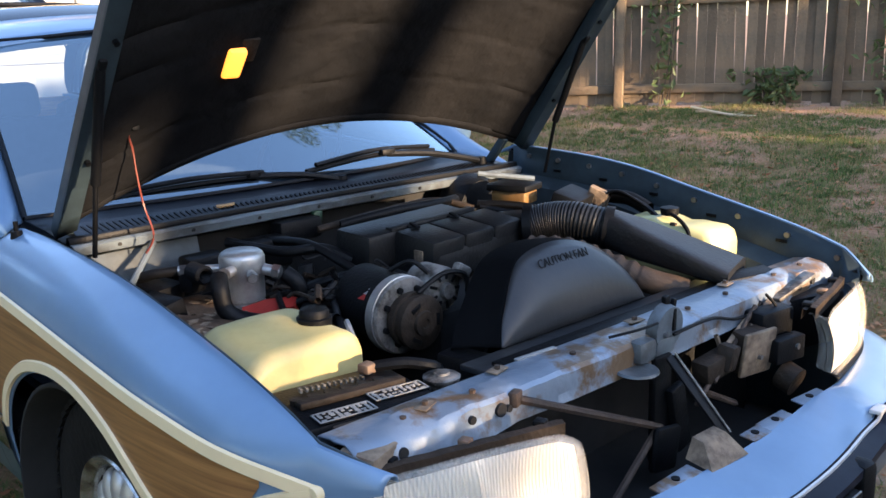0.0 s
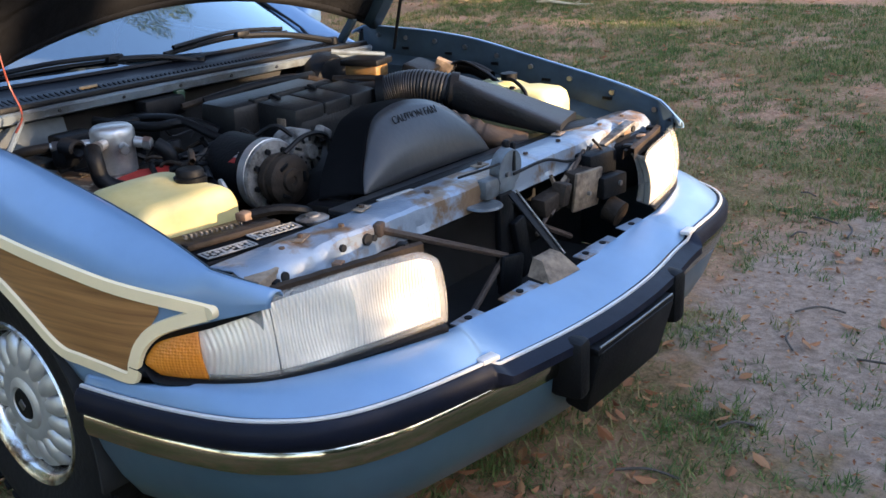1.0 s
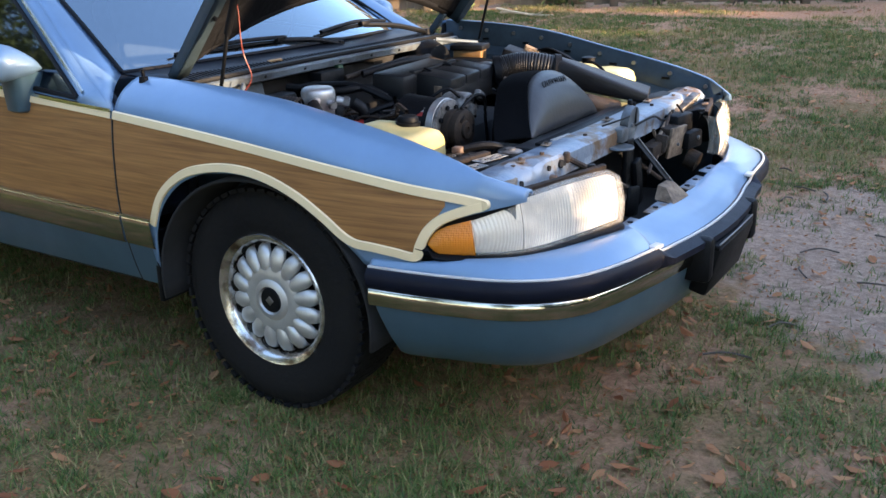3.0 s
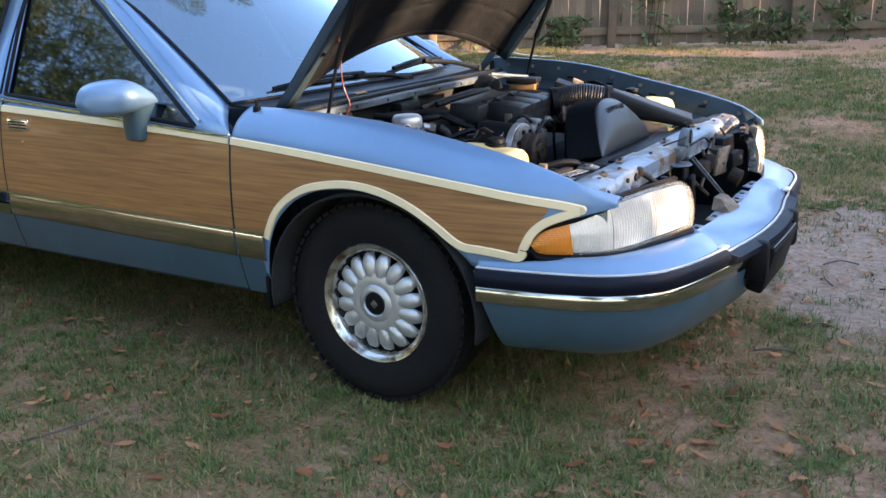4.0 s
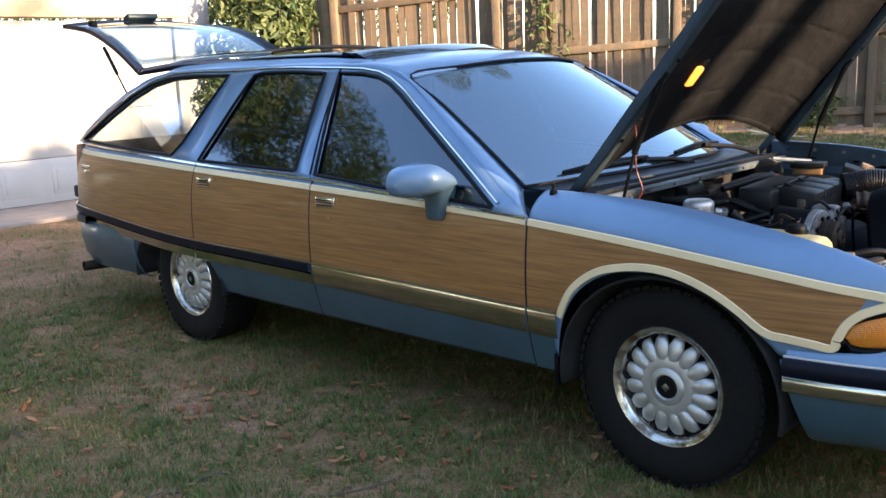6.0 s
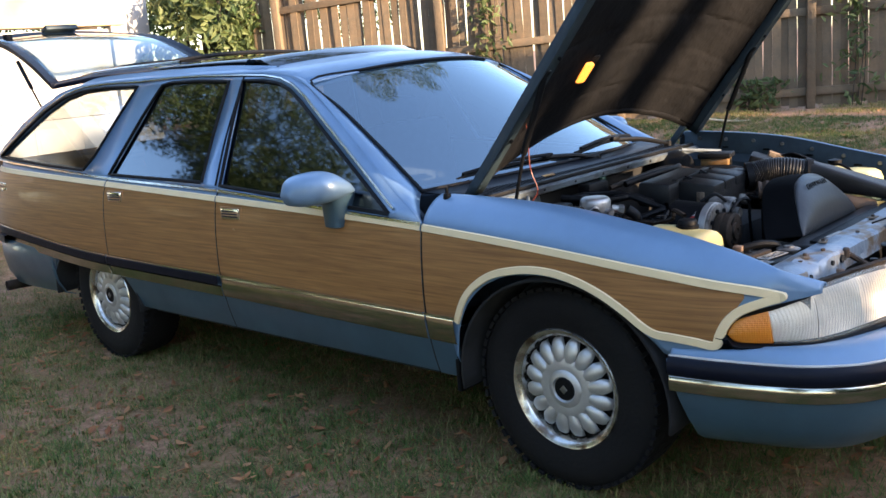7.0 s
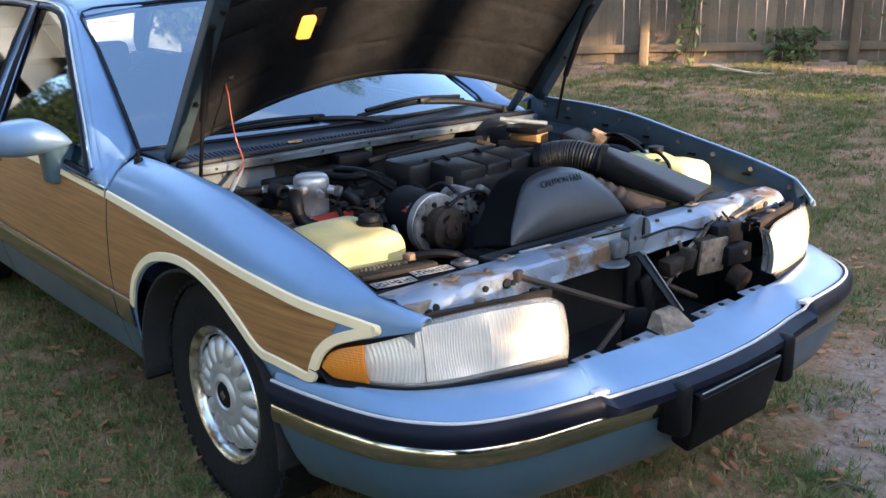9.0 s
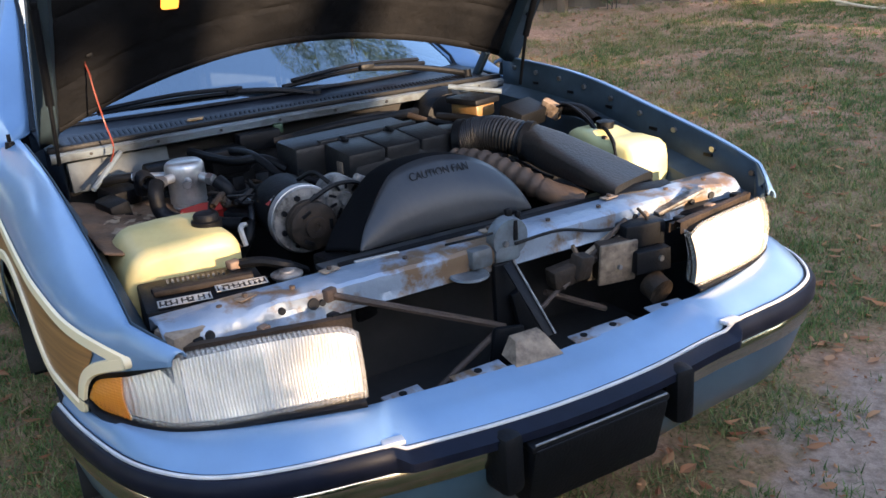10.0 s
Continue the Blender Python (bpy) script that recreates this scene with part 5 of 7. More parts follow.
# accumulator with hoses
A0 = Vector((-0.10, -0.476, -0.008))
bm = lathe(bmesh.new(), [(0.70, 0.0), (0.70, 0.05), (0.79, 0.052), (0.802, 0.052), (0.805, 0.046), (0.810, 0.046), (0.813, 0.052), (0.875, 0.052), (0.880, 0.056), (0.917, 0.056), (0.926, 0.052), (0.932, 0.044), (0.933, 0.0)], A0, "z", 32)
acc = part("accumulator", bm, ALLOY, car, "silver canister in the engine bay")
for a, b, r in (((0.03, -0.045, 0.895), (0.055, -0.095, 0.893), 0.013), ((0.055, -0.01, 0.885), (0.08, -0.02, 0.878), 0.011), ((0.05, 0.03, 0.888), (0.085, 0.055, 0.88), 0.014), ((-0.03, -0.045, 0.89), (-0.08, -0.13, 0.892), 0.011)):
    fit_ = part("fitting", cyl(bmesh.new(), A0 + Vector(a), A0 + Vector(b), r, seg=14), ALLOY, acc)
    part("fitting_nut", cyl(bmesh.new(), A0 + Vector(a).lerp(Vector(b), 0.55), A0 + Vector(a).lerp(Vector(b), 0.95), r * 1.3, seg=6), STEEL, fit_)
for pts, r in (([(0.055, -0.095, 0.893), (0.085, -0.11, 0.87), (0.10, -0.105, 0.82), (0.14, -0.06, 0.795), (0.22, 0.02, 0.79), (0.30, 0.06, 0.80)], 0.021), ([(0.095, 0.06, 0.88), (0.12, 0.08, 0.85), (0.11, 0.09, 0.79), (0.08, 0.12, 0.74)], 0.02), ([(-0.08, -0.13, 0.892), (-0.12, -0.18, 0.885), (-0.17, -0.2, 0.86), (-0.2, -0.18, 0.80)], 0.013)):
    part("refrigerant_hose", tube(bmesh.new(), [A0 + Vector(p) for p in pts], r, 12), BLACK, acc)
bm = bmesh.new()
prism(bm, [(-0.06, -0.02), (0.06, -0.02), (0.075, 0.015), (0.0, 0.03), (-0.06, 0.02)], 0.035, pose(-0.005, -0.465, 0.770, 22, -8, 62))
part("red_bracket", bm, RED, car, "red plastic terminal cover")
# grimy tray, hinge spring and brackets beside the fender
def tray_z(x, y):
    """Dented wheelhouse top, rising towards the fender."""
    return 0.792 + 0.22 * max(0.0, -y - 0.62) + 0.010 * noise.noise(Vector((x * 11, y * 11, 2))) - 0.02 * max(0.0, y + 0.53) / 0.06


APRON = material("dusty_brown_apron", (0.135, 0.085, 0.052), 0.8, 0, 0, 9, 0.4, 70, color2=(0.035, 0.023, 0.016), spec=0.2)
part("inner_tray", grid([[(x, y, tray_z(x, y)) for y in frange(-0.80, -0.47, 22)] for x in frange(-0.24, 0.32, 34)]), APRON, car, "dusty brown inner apron", solid=0.004)
rng = random.Random(7)
for c, s_, r_, mt in (((-0.23, -0.64, 0.83), (0.10, 0.09, 0.05), (0, 6, 20), BLACK), ((-0.13, -0.68, 0.815), (0.12, 0.06, 0.06), (10, 0, 10), BLACK), ((-0.16, -0.58, 0.855), (0.05, 0.05, 0.05), (0, 0, 15), BLACK), ((-0.25, -0.50, 0.87), (0.07, 0.11, 0.05), (0, 0, 0), BLACK), ((-0.30, -0.18, 0.90), (0.06, 0.14, 0.06), (0, 0, 0), BLACK), ((-0.27, -0.30, 0.86), (0.08, 0.12, 0.08), (0, 0, 0), BLACK)):
    part("bay_fitting", box(bmesh.new(), c, s_, r_, 0.010), mt, car)
for k in range(5):
    part("coil_ring", lathe(bmesh.new(), [(0.0, 0.018), (0.006, 0.024), (0.012, 0.018), (0.006, 0.012), (0.0, 0.018)], (-0.15 + 0.014 * k, -0.585, 0.885), "x", 14), BLACK, car)
part("green_connector", box(bmesh.new(), (-0.30, -0.11, 0.925), (0.02, 0.03, 0.03), (0, 0, 0), 0.004), material("green_plastic", (0.008, 0.035, 0.014), 0.5, 0, 0.3, 30), car)
part("hinge_brace", tube(bmesh.new(), [(-0.31, -0.60, 0.935), (-0.22, -0.71, 0.86)], 0.008, 8), FLANGE, car)
part("hinge_brace", tube(bmesh.new(), [(-0.28, 0.52, 0.968), (-0.16, 0.66, 0.945)], 0.009, 8), FLANGE, car)
# yellowed tank
rows = []
for x, zt, w in ((0.165, 0.835, 0.115), (0.175, 0.850, 0.13), (0.20, 0.858, 0.138), (0.26, 0.858, 0.140), (0.30, 0.850, 0.140), (0.37, 0.848, 0.142), (0.392, 0.846, 0.142), (0.404, 0.836, 0.138), (0.409, 0.818, 0.132)):
    row = []
    for a in (2 * math.pi * k / 40 for k in range(40)):
        c, s_ = math.cos(a), math.sin(a)
        row.append((x, -0.64 + w * math.copysign(abs(c) ** 0.35, c), 0.75 + (zt - 0.75) * math.copysign(abs(s_) ** 0.35, s_) + 0.003 * math.sin(x * 60) * c - (0.05 * max(0, -c) ** 1.5 if s_ > 0 else 0)))
    rows.append(row)
bm = grid(rows, closed=True)
bmesh.ops.contextual_create(bm, geom=[e for e in bm.edges if e.is_boundary and e.verts[0].co.x > 0.405])
tank = part("washer_tank", bm, BOTTLE, car, "yellowed translucent plastic reservoir", angle=60)
bm = lathe(bmesh.new(), [(-0.015, 0.036), (0.006, 0.038), (0.008, 0.032), (0.018, 0.032), (0.024, 0.028), (0.028, 0.0)], (0.300, -0.545, 0.852), "z", 22)
part("cap", bm, BLACK, tank, "black cap")
part("hose_clip", tube(bmesh.new(), [(0.27, -0.44, 0.815), (0.31, -0.465, 0.82), (0.335, -0.465, 0.78)], 0.007, 6), LABEL, tank)
# battery
bat = part("battery", box(bmesh.new(), (0.535, -0.64, 0.690), (0.20, 0.27, 0.18), (0, 0, -8), 0.008), BLACK, car, "black battery with white labels")
for (x, y), w in (((0.606, -0.700), 0.118), ((0.598, -0.570), 0.118)):
    lb = part("label", box(bmesh.new(), (x, y, 0.7825), (0.044, w, 0.003), (0, 0, -10), 0.001), BLACK, bat)
    bm = bmesh.new()
    m = Matrix.Rotation(radians(-10), 3, "Z")
    for dx, dy, sx_, sy_ in ((0.0195, 0, 0.003, w * 0.96), (-0.0195, 0, 0.003, w * 0.96), (0, w * 0.47, 0.04, 0.003), (0, -w * 0.47, 0.04, 0.003)):
        box(bm, Vector((x, y, 0.7845)) + m @ Vector((dx, dy, 0)), (sx_, sy_, 0.002), (0, 0, -10))
    for k in range(5):
        for j in range(9):
            if rng.random() < 0.75:
                box(bm, Vector((x, y, 0.7845)) + m @ Vector((-0.0135 + 0.0068 * k, -0.046 + 0.0115 * j, 0)), (0.0036, rng.uniform(0.005, 0.0105), 0.002), (0, 0, -10))
    part("print", bm, LABEL, lb, "worn white printing")
for k in range(6):
    part("cell_cap", cyl(bmesh.new(), (0.505 + 0.006 * k, -0.735 + 0.034 * k, 0.778), (0.505 + 0.006 * k, -0.735 + 0.034 * k, 0.790), 0.012, seg=10), GREASE, bat)
part("cap_bar", box(bmesh.new(), (0.548, -0.64, 0.788), (0.028, 0.22, 0.014), (0, 0, -10), 0.004), GREASE, bat)
for k in range(12):
    part("cell_rib", box(bmesh.new(), (0.468 + 0.003 * k, -0.70 + 0.011 * k, 0.786), (0.012, 0.005, 0.008), (0, 0, -10)), GRIMY_ALLOY, bat, smooth=False)
part("battery_clamp", box(bmesh.new(), (0.640, -0.62, 0.768), (0.02, 0.24, 0.012), (0, 0, -10), 0.003), DARK_RUST, bat)
part("battery_cable", tube(bmesh.new(), [(0.48, -0.53, 0.79), (0.53, -0.49, 0.80), (0.56, -0.44, 0.785), (0.50, -0.38, 0.74)], 0.012, 8), BLACK, bat)
part("terminal", box(bmesh.new(), (0.475, -0.545, 0.79), (0.03, 0.03, 0.02), (0, 0, 10), 0.004), RUST, bat)
# compressor
cc, ax = Vector((0.262, -0.277, 0.792)), Vector((1, 0, -0.06)).normalized()
cp = part("compressor", cyl(bmesh.new(), cc - ax * 0.15, cc - ax * 0.004, 0.088, seg=40), BLACK, car, "black and silver air-conditioning compressor")
ring = part("compressor_ring", lathe(bmesh.new(), [(-0.004, 0.088), (0.012, 0.092), (0.018, 0.088), (0.02, 0.05), (0.02, 0.0)], cc, "x", 40), GRIMY_ALLOY, cp, "grimy silver ring")
part("ring_band", lathe(bmesh.new(), [(-0.02, 0.089), (-0.018, 0.0935), (0.006, 0.0935), (0.008, 0.089)], cc, "x", 40), ALLOY, cp)
for k in range(8):
    a = 2 * math.pi * k / 8 + 0.3
    c = cc + Vector((0.02, 0.068 * math.cos(a), 0.068 * math.sin(a)))
    part("ring_bolt", cyl(bmesh.new(), c, c + Vector((0.008, 0, 0)), 0.008, seg=6), BLACK, ring)
cl_ = part("clutch", lathe(bmesh.new(), [(0.02, 0.06), (0.03, 0.064), (0.045, 0.064), (0.047, 0.058), (0.06, 0.058), (0.062, 0.064), (0.075, 0.064), (0.08, 0.058), (0.08, 0.03), (0.088, 0.028), (0.088, 0.012), (0.082, 0.01), (0.082, 0.0)], cc + Vector((0, 0, -0.004)), "x", 36), GREASE, cp, "rusty black clutch plate")
for k in range(3):
    a = 2 * math.pi * k / 3
    c = cc + Vector((0.081, 0.044 * math.cos(a), 0.044 * math.sin(a) - 0.004))
    part("clutch_slot", box(bmesh.new(), c, (0.004, 0.028, 0.01), (math.degrees(a) + 90, 0, 0), 0.001), BLACK, cl_)
a0 = radians(128)
for k, mt in ((0, RED), (1, LABEL), (2, LABEL), (3, LABEL), (4, RED)):
    a = a0 + (k - 2) * 0.16
    part("compressor_label", box(bmesh.new(), cc + Vector((-0.05, 0.0885 * math.cos(a), 0.0885 * math.sin(a))), (0.024, 0.0145, 0.002), (math.degrees(a) - 90, 0, 0)), mt, cp, smooth=False)
part("compressor_wire", tube(bmesh.new(), [cc + Vector((-0.06, 0.02, 0.09)), cc + Vector((-0.02, 0.05, 0.115)), cc + Vector((0.01, 0.08, 0.085))], 0.006, 8), BLACK, cp)
alt = part("alternator", lathe(bmesh.new(), [(-0.06, 0.0), (-0.06, 0.05), (-0.045, 0.056), (0.02, 0.056), (0.03, 0.05), (0.035, 0.02), (0.05, 0.018), (0.05, 0.0)], (0.26, -0.165, 0.832), "x", 28), GRIMY_ALLOY, car, "grimy cast aluminium alternator")
for k in range(9):
    a = 2 * math.pi * k / 9
    part("vent", box(bmesh.new(), Vector((0.292, -0.165 + 0.037 * math.cos(a), 0.832 + 0.037 * math.sin(a))), (0.006, 0.02, 0.007), (math.degrees(a), 0, 0)), BLACK, alt, smooth=False)
part("alternator_ear", box(bmesh.new(), (0.30, -0.115, 0.872), (0.025, 0.05, 0.03), (-30, 0, 0), 0.008), GRIMY_ALLOY, alt)
belt = tube(bmesh.new(), [(0.325, -0.277, 0.856), (0.325, -0.20, 0.885), (0.325, -0.13, 0.87), (0.325, -0.12, 0.80), (0.325, -0.10, 0.70)], 0.006, 6)
part("drive_belt", belt, BLACK, car)
part("radiator_cap", lathe(bmesh.new(), [(-0.02, 0.025), (0.0, 0.026), (0.0, 0.036), (0.007, 0.038), (0.010, 0.032), (0.012, 0.018), (0.016, 0.016), (0.016, 0.0)], (0.605, -0.465, 0.778), "z", 12), GRIMY_ALLOY, car, "worn silver radiator cap")
# left side: coolant bottle, brake reservoir, control module, wires
rows = []
for x, zt, y0, y1 in ((0.205, 0.845, 0.665, 0.775), (0.212, 0.866, 0.652, 0.785), (0.23, 0.874, 0.645, 0.79), (0.30, 0.878, 0.640, 0.795), (0.335, 0.870, 0.640, 0.797), (0.36, 0.862, 0.642, 0.80), (0.40, 0.866, 0.645, 0.805), (0.47, 0.862, 0.655, 0.807), (0.492, 0.852, 0.662, 0.803), (0.502, 0.83, 0.672, 0.797)):
    yc, w = (y0 + y1) / 2, (y1 - y0) / 2
    rows.append([(x, yc + w * math.copysign(abs(math.cos(a)) ** 0.32, math.cos(a)), 0.785 + (zt - 0.785) * math.copysign(abs(math.sin(a)) ** 0.32, math.sin(a))) for a in (2 * math.pi * k / 40 for k in range(40))])
bm = grid(rows, closed=True)
for x_ in (0.205, 0.502):
    bmesh.ops.contextual_create(bm, geom=[e for e in bm.edges if e.is_boundary and abs(e.verts[0].co.x - x_) < 1e-5])
cb = part("coolant_bottle", bm, BOTTLE2, car, "pale yellow coolant bottle", angle=60)
part("mould_seam", tube(bmesh.new(), [(0.21, 0.644, 0.80), (0.30, 0.636, 0.802), (0.40, 0.642, 0.80), (0.495, 0.668, 0.80)], 0.003, 6), BOTTLE2, cb)
part("cap", lathe(bmesh.new(), [(-0.006, 0.026), (0.015, 0.028), (0.022, 0.0)], (0.335, 0.70, 0.89), "z", 16), BLACK, cb)
part("strap", box(bmesh.new(), (0.37, 0.668, 0.80), (0.022, 0.012, 0.14), (0, 0, -8), 0.004), DARK_RUST, cb)
part("overflow_hose", tube(bmesh.new(), [(0.33, 0.69, 0.888), (0.38, 0.67, 0.885), (0.43, 0.655, 0.85), (0.45, 0.65, 0.78)], 0.006, 8), BLACK, cb)
br = part("brake_reservoir", box(bmesh.new(), (-0.105, 0.505, 0.948), (0.14, 0.115, 0.022), (0, 0, 14), 0.006), BLACK, car, "brake fluid reservoir with black lid")
part("reservoir_body", box(bmesh.new(), (-0.105, 0.505, 0.918), (0.12, 0.09, 0.045), (0, 0, 14), 0.010), material("amber_fluid_plastic", (0.16, 0.085, 0.025), 0.45, 0, 0.4, 20), br)
part("booster", lathe(bmesh.new(), [(-0.05, 0.0), (-0.05, 0.10), (0.0, 0.11), (0.05, 0.09), (0.06, 0.0)], (-0.30, 0.50, 0.86), "x", 30), BLACK, car, "black brake booster")
cm = part("control_module", box(bmesh.new(), (0.05, 0.60, 0.905), (0.09, 0.16, 0.06), (0, 18, 20), 0.008), BLACK, car)
part("torn_cover", box(bmesh.new(), (0.08, 0.69, 0.91), (0.07, 0.03, 0.05), (10, 24, 26), 0.006), TAN_DIRT, cm)
for k in range(7):
    p = Vector((0.10 + rng.uniform(-0.01, 0.01), 0.69 + 0.006 * k, 0.92))
    part("module_wire", tube(bmesh.new(), [p, p + Vector((0.05, 0.01, 0.012 - 0.003 * k)), p + Vector((0.13, 0.015 - 0.004 * k, -0.02)), p + Vector((0.2, -0.005 * k, -0.05))], 0.0045, 6), BLACK, cm)
part("grey_harness", tube(bmesh.new(), [(0.05, 0.75, 0.90), (0.14, 0.765, 0.90), (0.22, 0.76, 0.875)], 0.022, 10), BLACK, car)
# hoses and looms across the engine
for pts, r, mt in (
        ([(-0.30, -0.40, 0.90), (-0.15, -0.33, 0.885), (-0.08, -0.25, 0.89), (-0.02, -0.2, 0.86)], 0.014, BLACK),
        ([(-0.28, -0.30, 0.89), (-0.12, -0.27, 0.90), (0.0, -0.24, 0.86), (0.10, -0.22, 0.82)], 0.012, BLACK),
        ([(-0.05, -0.36, 0.80), (0.03, -0.28, 0.84), (0.10, -0.19, 0.85), (0.16, -0.15, 0.83)], 0.011, BLACK),
        ([(-0.10, -0.40, 0.78), (0.04, -0.34, 0.81), (0.12, -0.28, 0.83), (0.14, -0.22, 0.87)], 0.009, GREASE),
        ([(-0.20, -0.10, 0.91), (-0.14, 0.05, 0.935), (-0.15, 0.22, 0.93), (-0.2, 0.34, 0.92)], 0.014, BLACK),
        ([(-0.24, -0.15, 0.90), (-0.20, 0.05, 0.925), (-0.19, 0.25, 0.93), (-0.12, 0.34, 0.90)], 0.010, GREASE),
        ([(-0.05, 0.30, 0.92), (0.03, 0.36, 0.90), (0.10, 0.44, 0.87), (0.2, 0.52, 0.84)], 0.010, BLACK),
        ([(-0.16, 0.40, 0.90), (-0.02, 0.46, 0.90), (0.08, 0.50, 0.87), (0.2, 0.56, 0.82)], 0.013, BLACK),
        ([(0.10, -0.40, 0.77), (0.18, -0.40, 0.79), (0.22, -0.42, 0.76), (0.20, -0.45, 0.70)], 0.013, BLACK),
        ([(0.02, -0.42, 0.80), (0.09, -0.37, 0.825), (0.15, -0.38, 0.80), (0.18, -0.40, 0.75)], 0.009, DUSTY)):
    part("hose", tube(bmesh.new(), pts, r, 9), mt, car)
for k in range(30):
    p0 = Vector((rng.uniform(-0.30, 0.12), rng.uniform(-0.42, -0.15), rng.uniform(0.76, 0.83)))
    pts = [p0]
    for j in range(4):
        pts.append(pts[-1] + Vector((rng.uniform(-0.05, 0.09), rng.uniform(-0.07, 0.07), rng.uniform(-0.035, 0.03))))
    part("wire", tube(bmesh.new(), pts, rng.choice((0.003, 0.005, 0.008)), 6), rng.choice((BLACK, BLACK, DUSTY, GREASE)), car)
for k in range(18):
    p0 = Vector((rng.uniform(-0.25, 0.15), rng.uniform(0.42, 0.72), rng.uniform(0.80, 0.86)))
    pts = [p0]
    for j in range(4):
        pts.append(pts[-1] + Vector((rng.uniform(-0.02, 0.10), rng.uniform(-0.05, 0.05), rng.uniform(-0.03, 0.02))))
    part("wire", tube(bmesh.new(), pts, rng.choice((0.004, 0.006, 0.01)), 6), rng.choice((BLACK, DUSTY, GREASE)), car)
for k in range(26):
    c = (rng.uniform(-0.30, 0.10), rng.uniform(-0.40, -0.18), rng.uniform(0.72, 0.79))
    part("bay_fitting", box(bmesh.new(), c, (rng.uniform(0.03, 0.09), rng.uniform(0.03, 0.08), rng.uniform(0.03, 0.07)), (rng.uniform(-15, 15), rng.uniform(-15, 15), rng.uniform(0, 90)), 0.006), rng.choice((GREASE, BLACK, BLACK, DUSTY)), car)
for k in range(40):
    c = (rng.uniform(-0.22, 0.18), rng.uniform(-0.74, -0.52), 0)
    c = (c[0], c[1], tray_z(c[0], c[1]) + 0.005)
    part("dry_leaf", box(bmesh.new(), c, (rng.uniform(0.015, 0.04), rng.uniform(0.01, 0.02), 0.002), (rng.uniform(-25, 25), rng.uniform(-25, 25), rng.uniform(0, 180))), TAN_DIRT, car, smooth=False)

# ---- hood, held open ----
HO = Vector((-0.43, 0, 0.985))     # corner line at the hinges
HU = Vector((math.cos(radians(50.5)), 0, math.sin(radians(50.5))))
HN = Vector((-math.sin(radians(50.5)), 0, math.cos(radians(50.5))))


def hood_pt(u, v, off=0.0):
    """u: metres up the hood from the hinge corner, v: -1 to 1 across."""
    bow = 0.20 * (1 - v * v)
    uu = bow + (1.235 - bow) * (u / 1.235)
    w = 0.805 - 0.05 * max(0, (uu - 0.9) / 0.335) ** 2
    k = max(0, v) ** 2 * max(0, 1 - u / 0.9)
    return HO + HU * uu + HN * (0.08 * (1 - v * v) + off) + Vector((0.02 * k, v * w + 0.075 * k, 0.035 * k))


def felt(u, v):
    """Quilted dents, cross seams and creases of the felt."""
    s_ = 0.010 * noise.noise(Vector((u * 4, v * 3, 1))) + 0.004 * noise.noise(Vector((u * 13, v * 9, 4)))
    for k, (c, tilt) in enumerate(((0.20, 0.02), (0.42, -0.03), (0.58, 0.02), (0.80, 0.015), (1.0, -0.02))):
        d = (u - c - tilt * v - 0.012 * noise.noise(Vector((v * 5, k, 0)))) / 0.009
        s_ -= 0.008 * math.exp(-d * d) * (0.35 + 0.65 * max(0, noise.noise(Vector((v * 3, k * 3.1, 7))) + 0.35))
    return s_


hood = part("hood", grid([[hood_pt(u, v) for v in frange(-1, 1, 33)] for u in frange(0, 1.235, 26)], flip=True), PAINT, car, "open blue hood seen from below", solid=0.006)
part("insulation", grid([[hood_pt(u, v, -0.022 - felt(u, v)) for v in frange(-0.93, 0.93, 110)] for u in frange(0.02, 1.2, 90)]), MAT, hood, "dark felt insulation, stained", solid=0.008)
for s in (-1, 1):
    rows = [[hood_pt(u, s * 1.0, 0.0), hood_pt(u, s * 1.0, -0.035), hood_pt(u, s * 0.94, -0.045), hood_pt(u, s * 0.92, -0.02)] for u in frange(0, 1.235, 20)]
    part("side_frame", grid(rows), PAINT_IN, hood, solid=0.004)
rows = [[hood_pt(0.0, v, 0.0), hood_pt(-0.004, v, -0.016), hood_pt(0.012, v, -0.022), hood_pt(0.03, v, -0.02)] for v in frange(-0.98, 0.98, 25)]
part("rear_frame", grid(rows), MAT, hood, solid=0.003)
for v, u in ((-0.985, 0.25), (-0.985, 0.6), (-0.985, 0.95), (0.985, 0.25), (0.985, 0.6), (0.985, 0.95)):
    part("rubber_bumper", cyl(bmesh.new(), hood_pt(u, v * 0.975, -0.04), hood_pt(u, v * 0.975, -0.052), 0.007, seg=10), BLACK, hood)
lampc = Vector((-0.155, -0.425, 1.372))
GLOW = bpy.data.materials.new("lit_amber_lamp")
GLOW.use_nodes = True
GLOW.node_tree.nodes["Principled BSDF"].inputs["Base Color"].default_value = (0.8, 0.4, 0.1, 1)
GLOW.node_tree.nodes["Principled BSDF"].inputs["Emission Color"].default_value = (1.0, 0.29, 0.03, 1)
GLOW.node_tree.nodes["Principled BSDF"].inputs["Emission Strength"].default_value = 0.6
ul = part("under_hood_lamp", box(bmesh.new(), lampc, (0.085, 0.05, 0.03), (0, -50, 0), 0.008), GLOW, hood, "lit amber under-hood lamp")
part("lamp_base", box(bmesh.new(), lampc + HU * 0.03 + HN * 0.012 + Vector((0, 0.035, 0)), (0.07, 0.05, 0.02), (0, -50, 0), 0.004), GREASE, ul)
WIRE = material("red_wire", (0.13, 0.025, 0.015), 0.5)
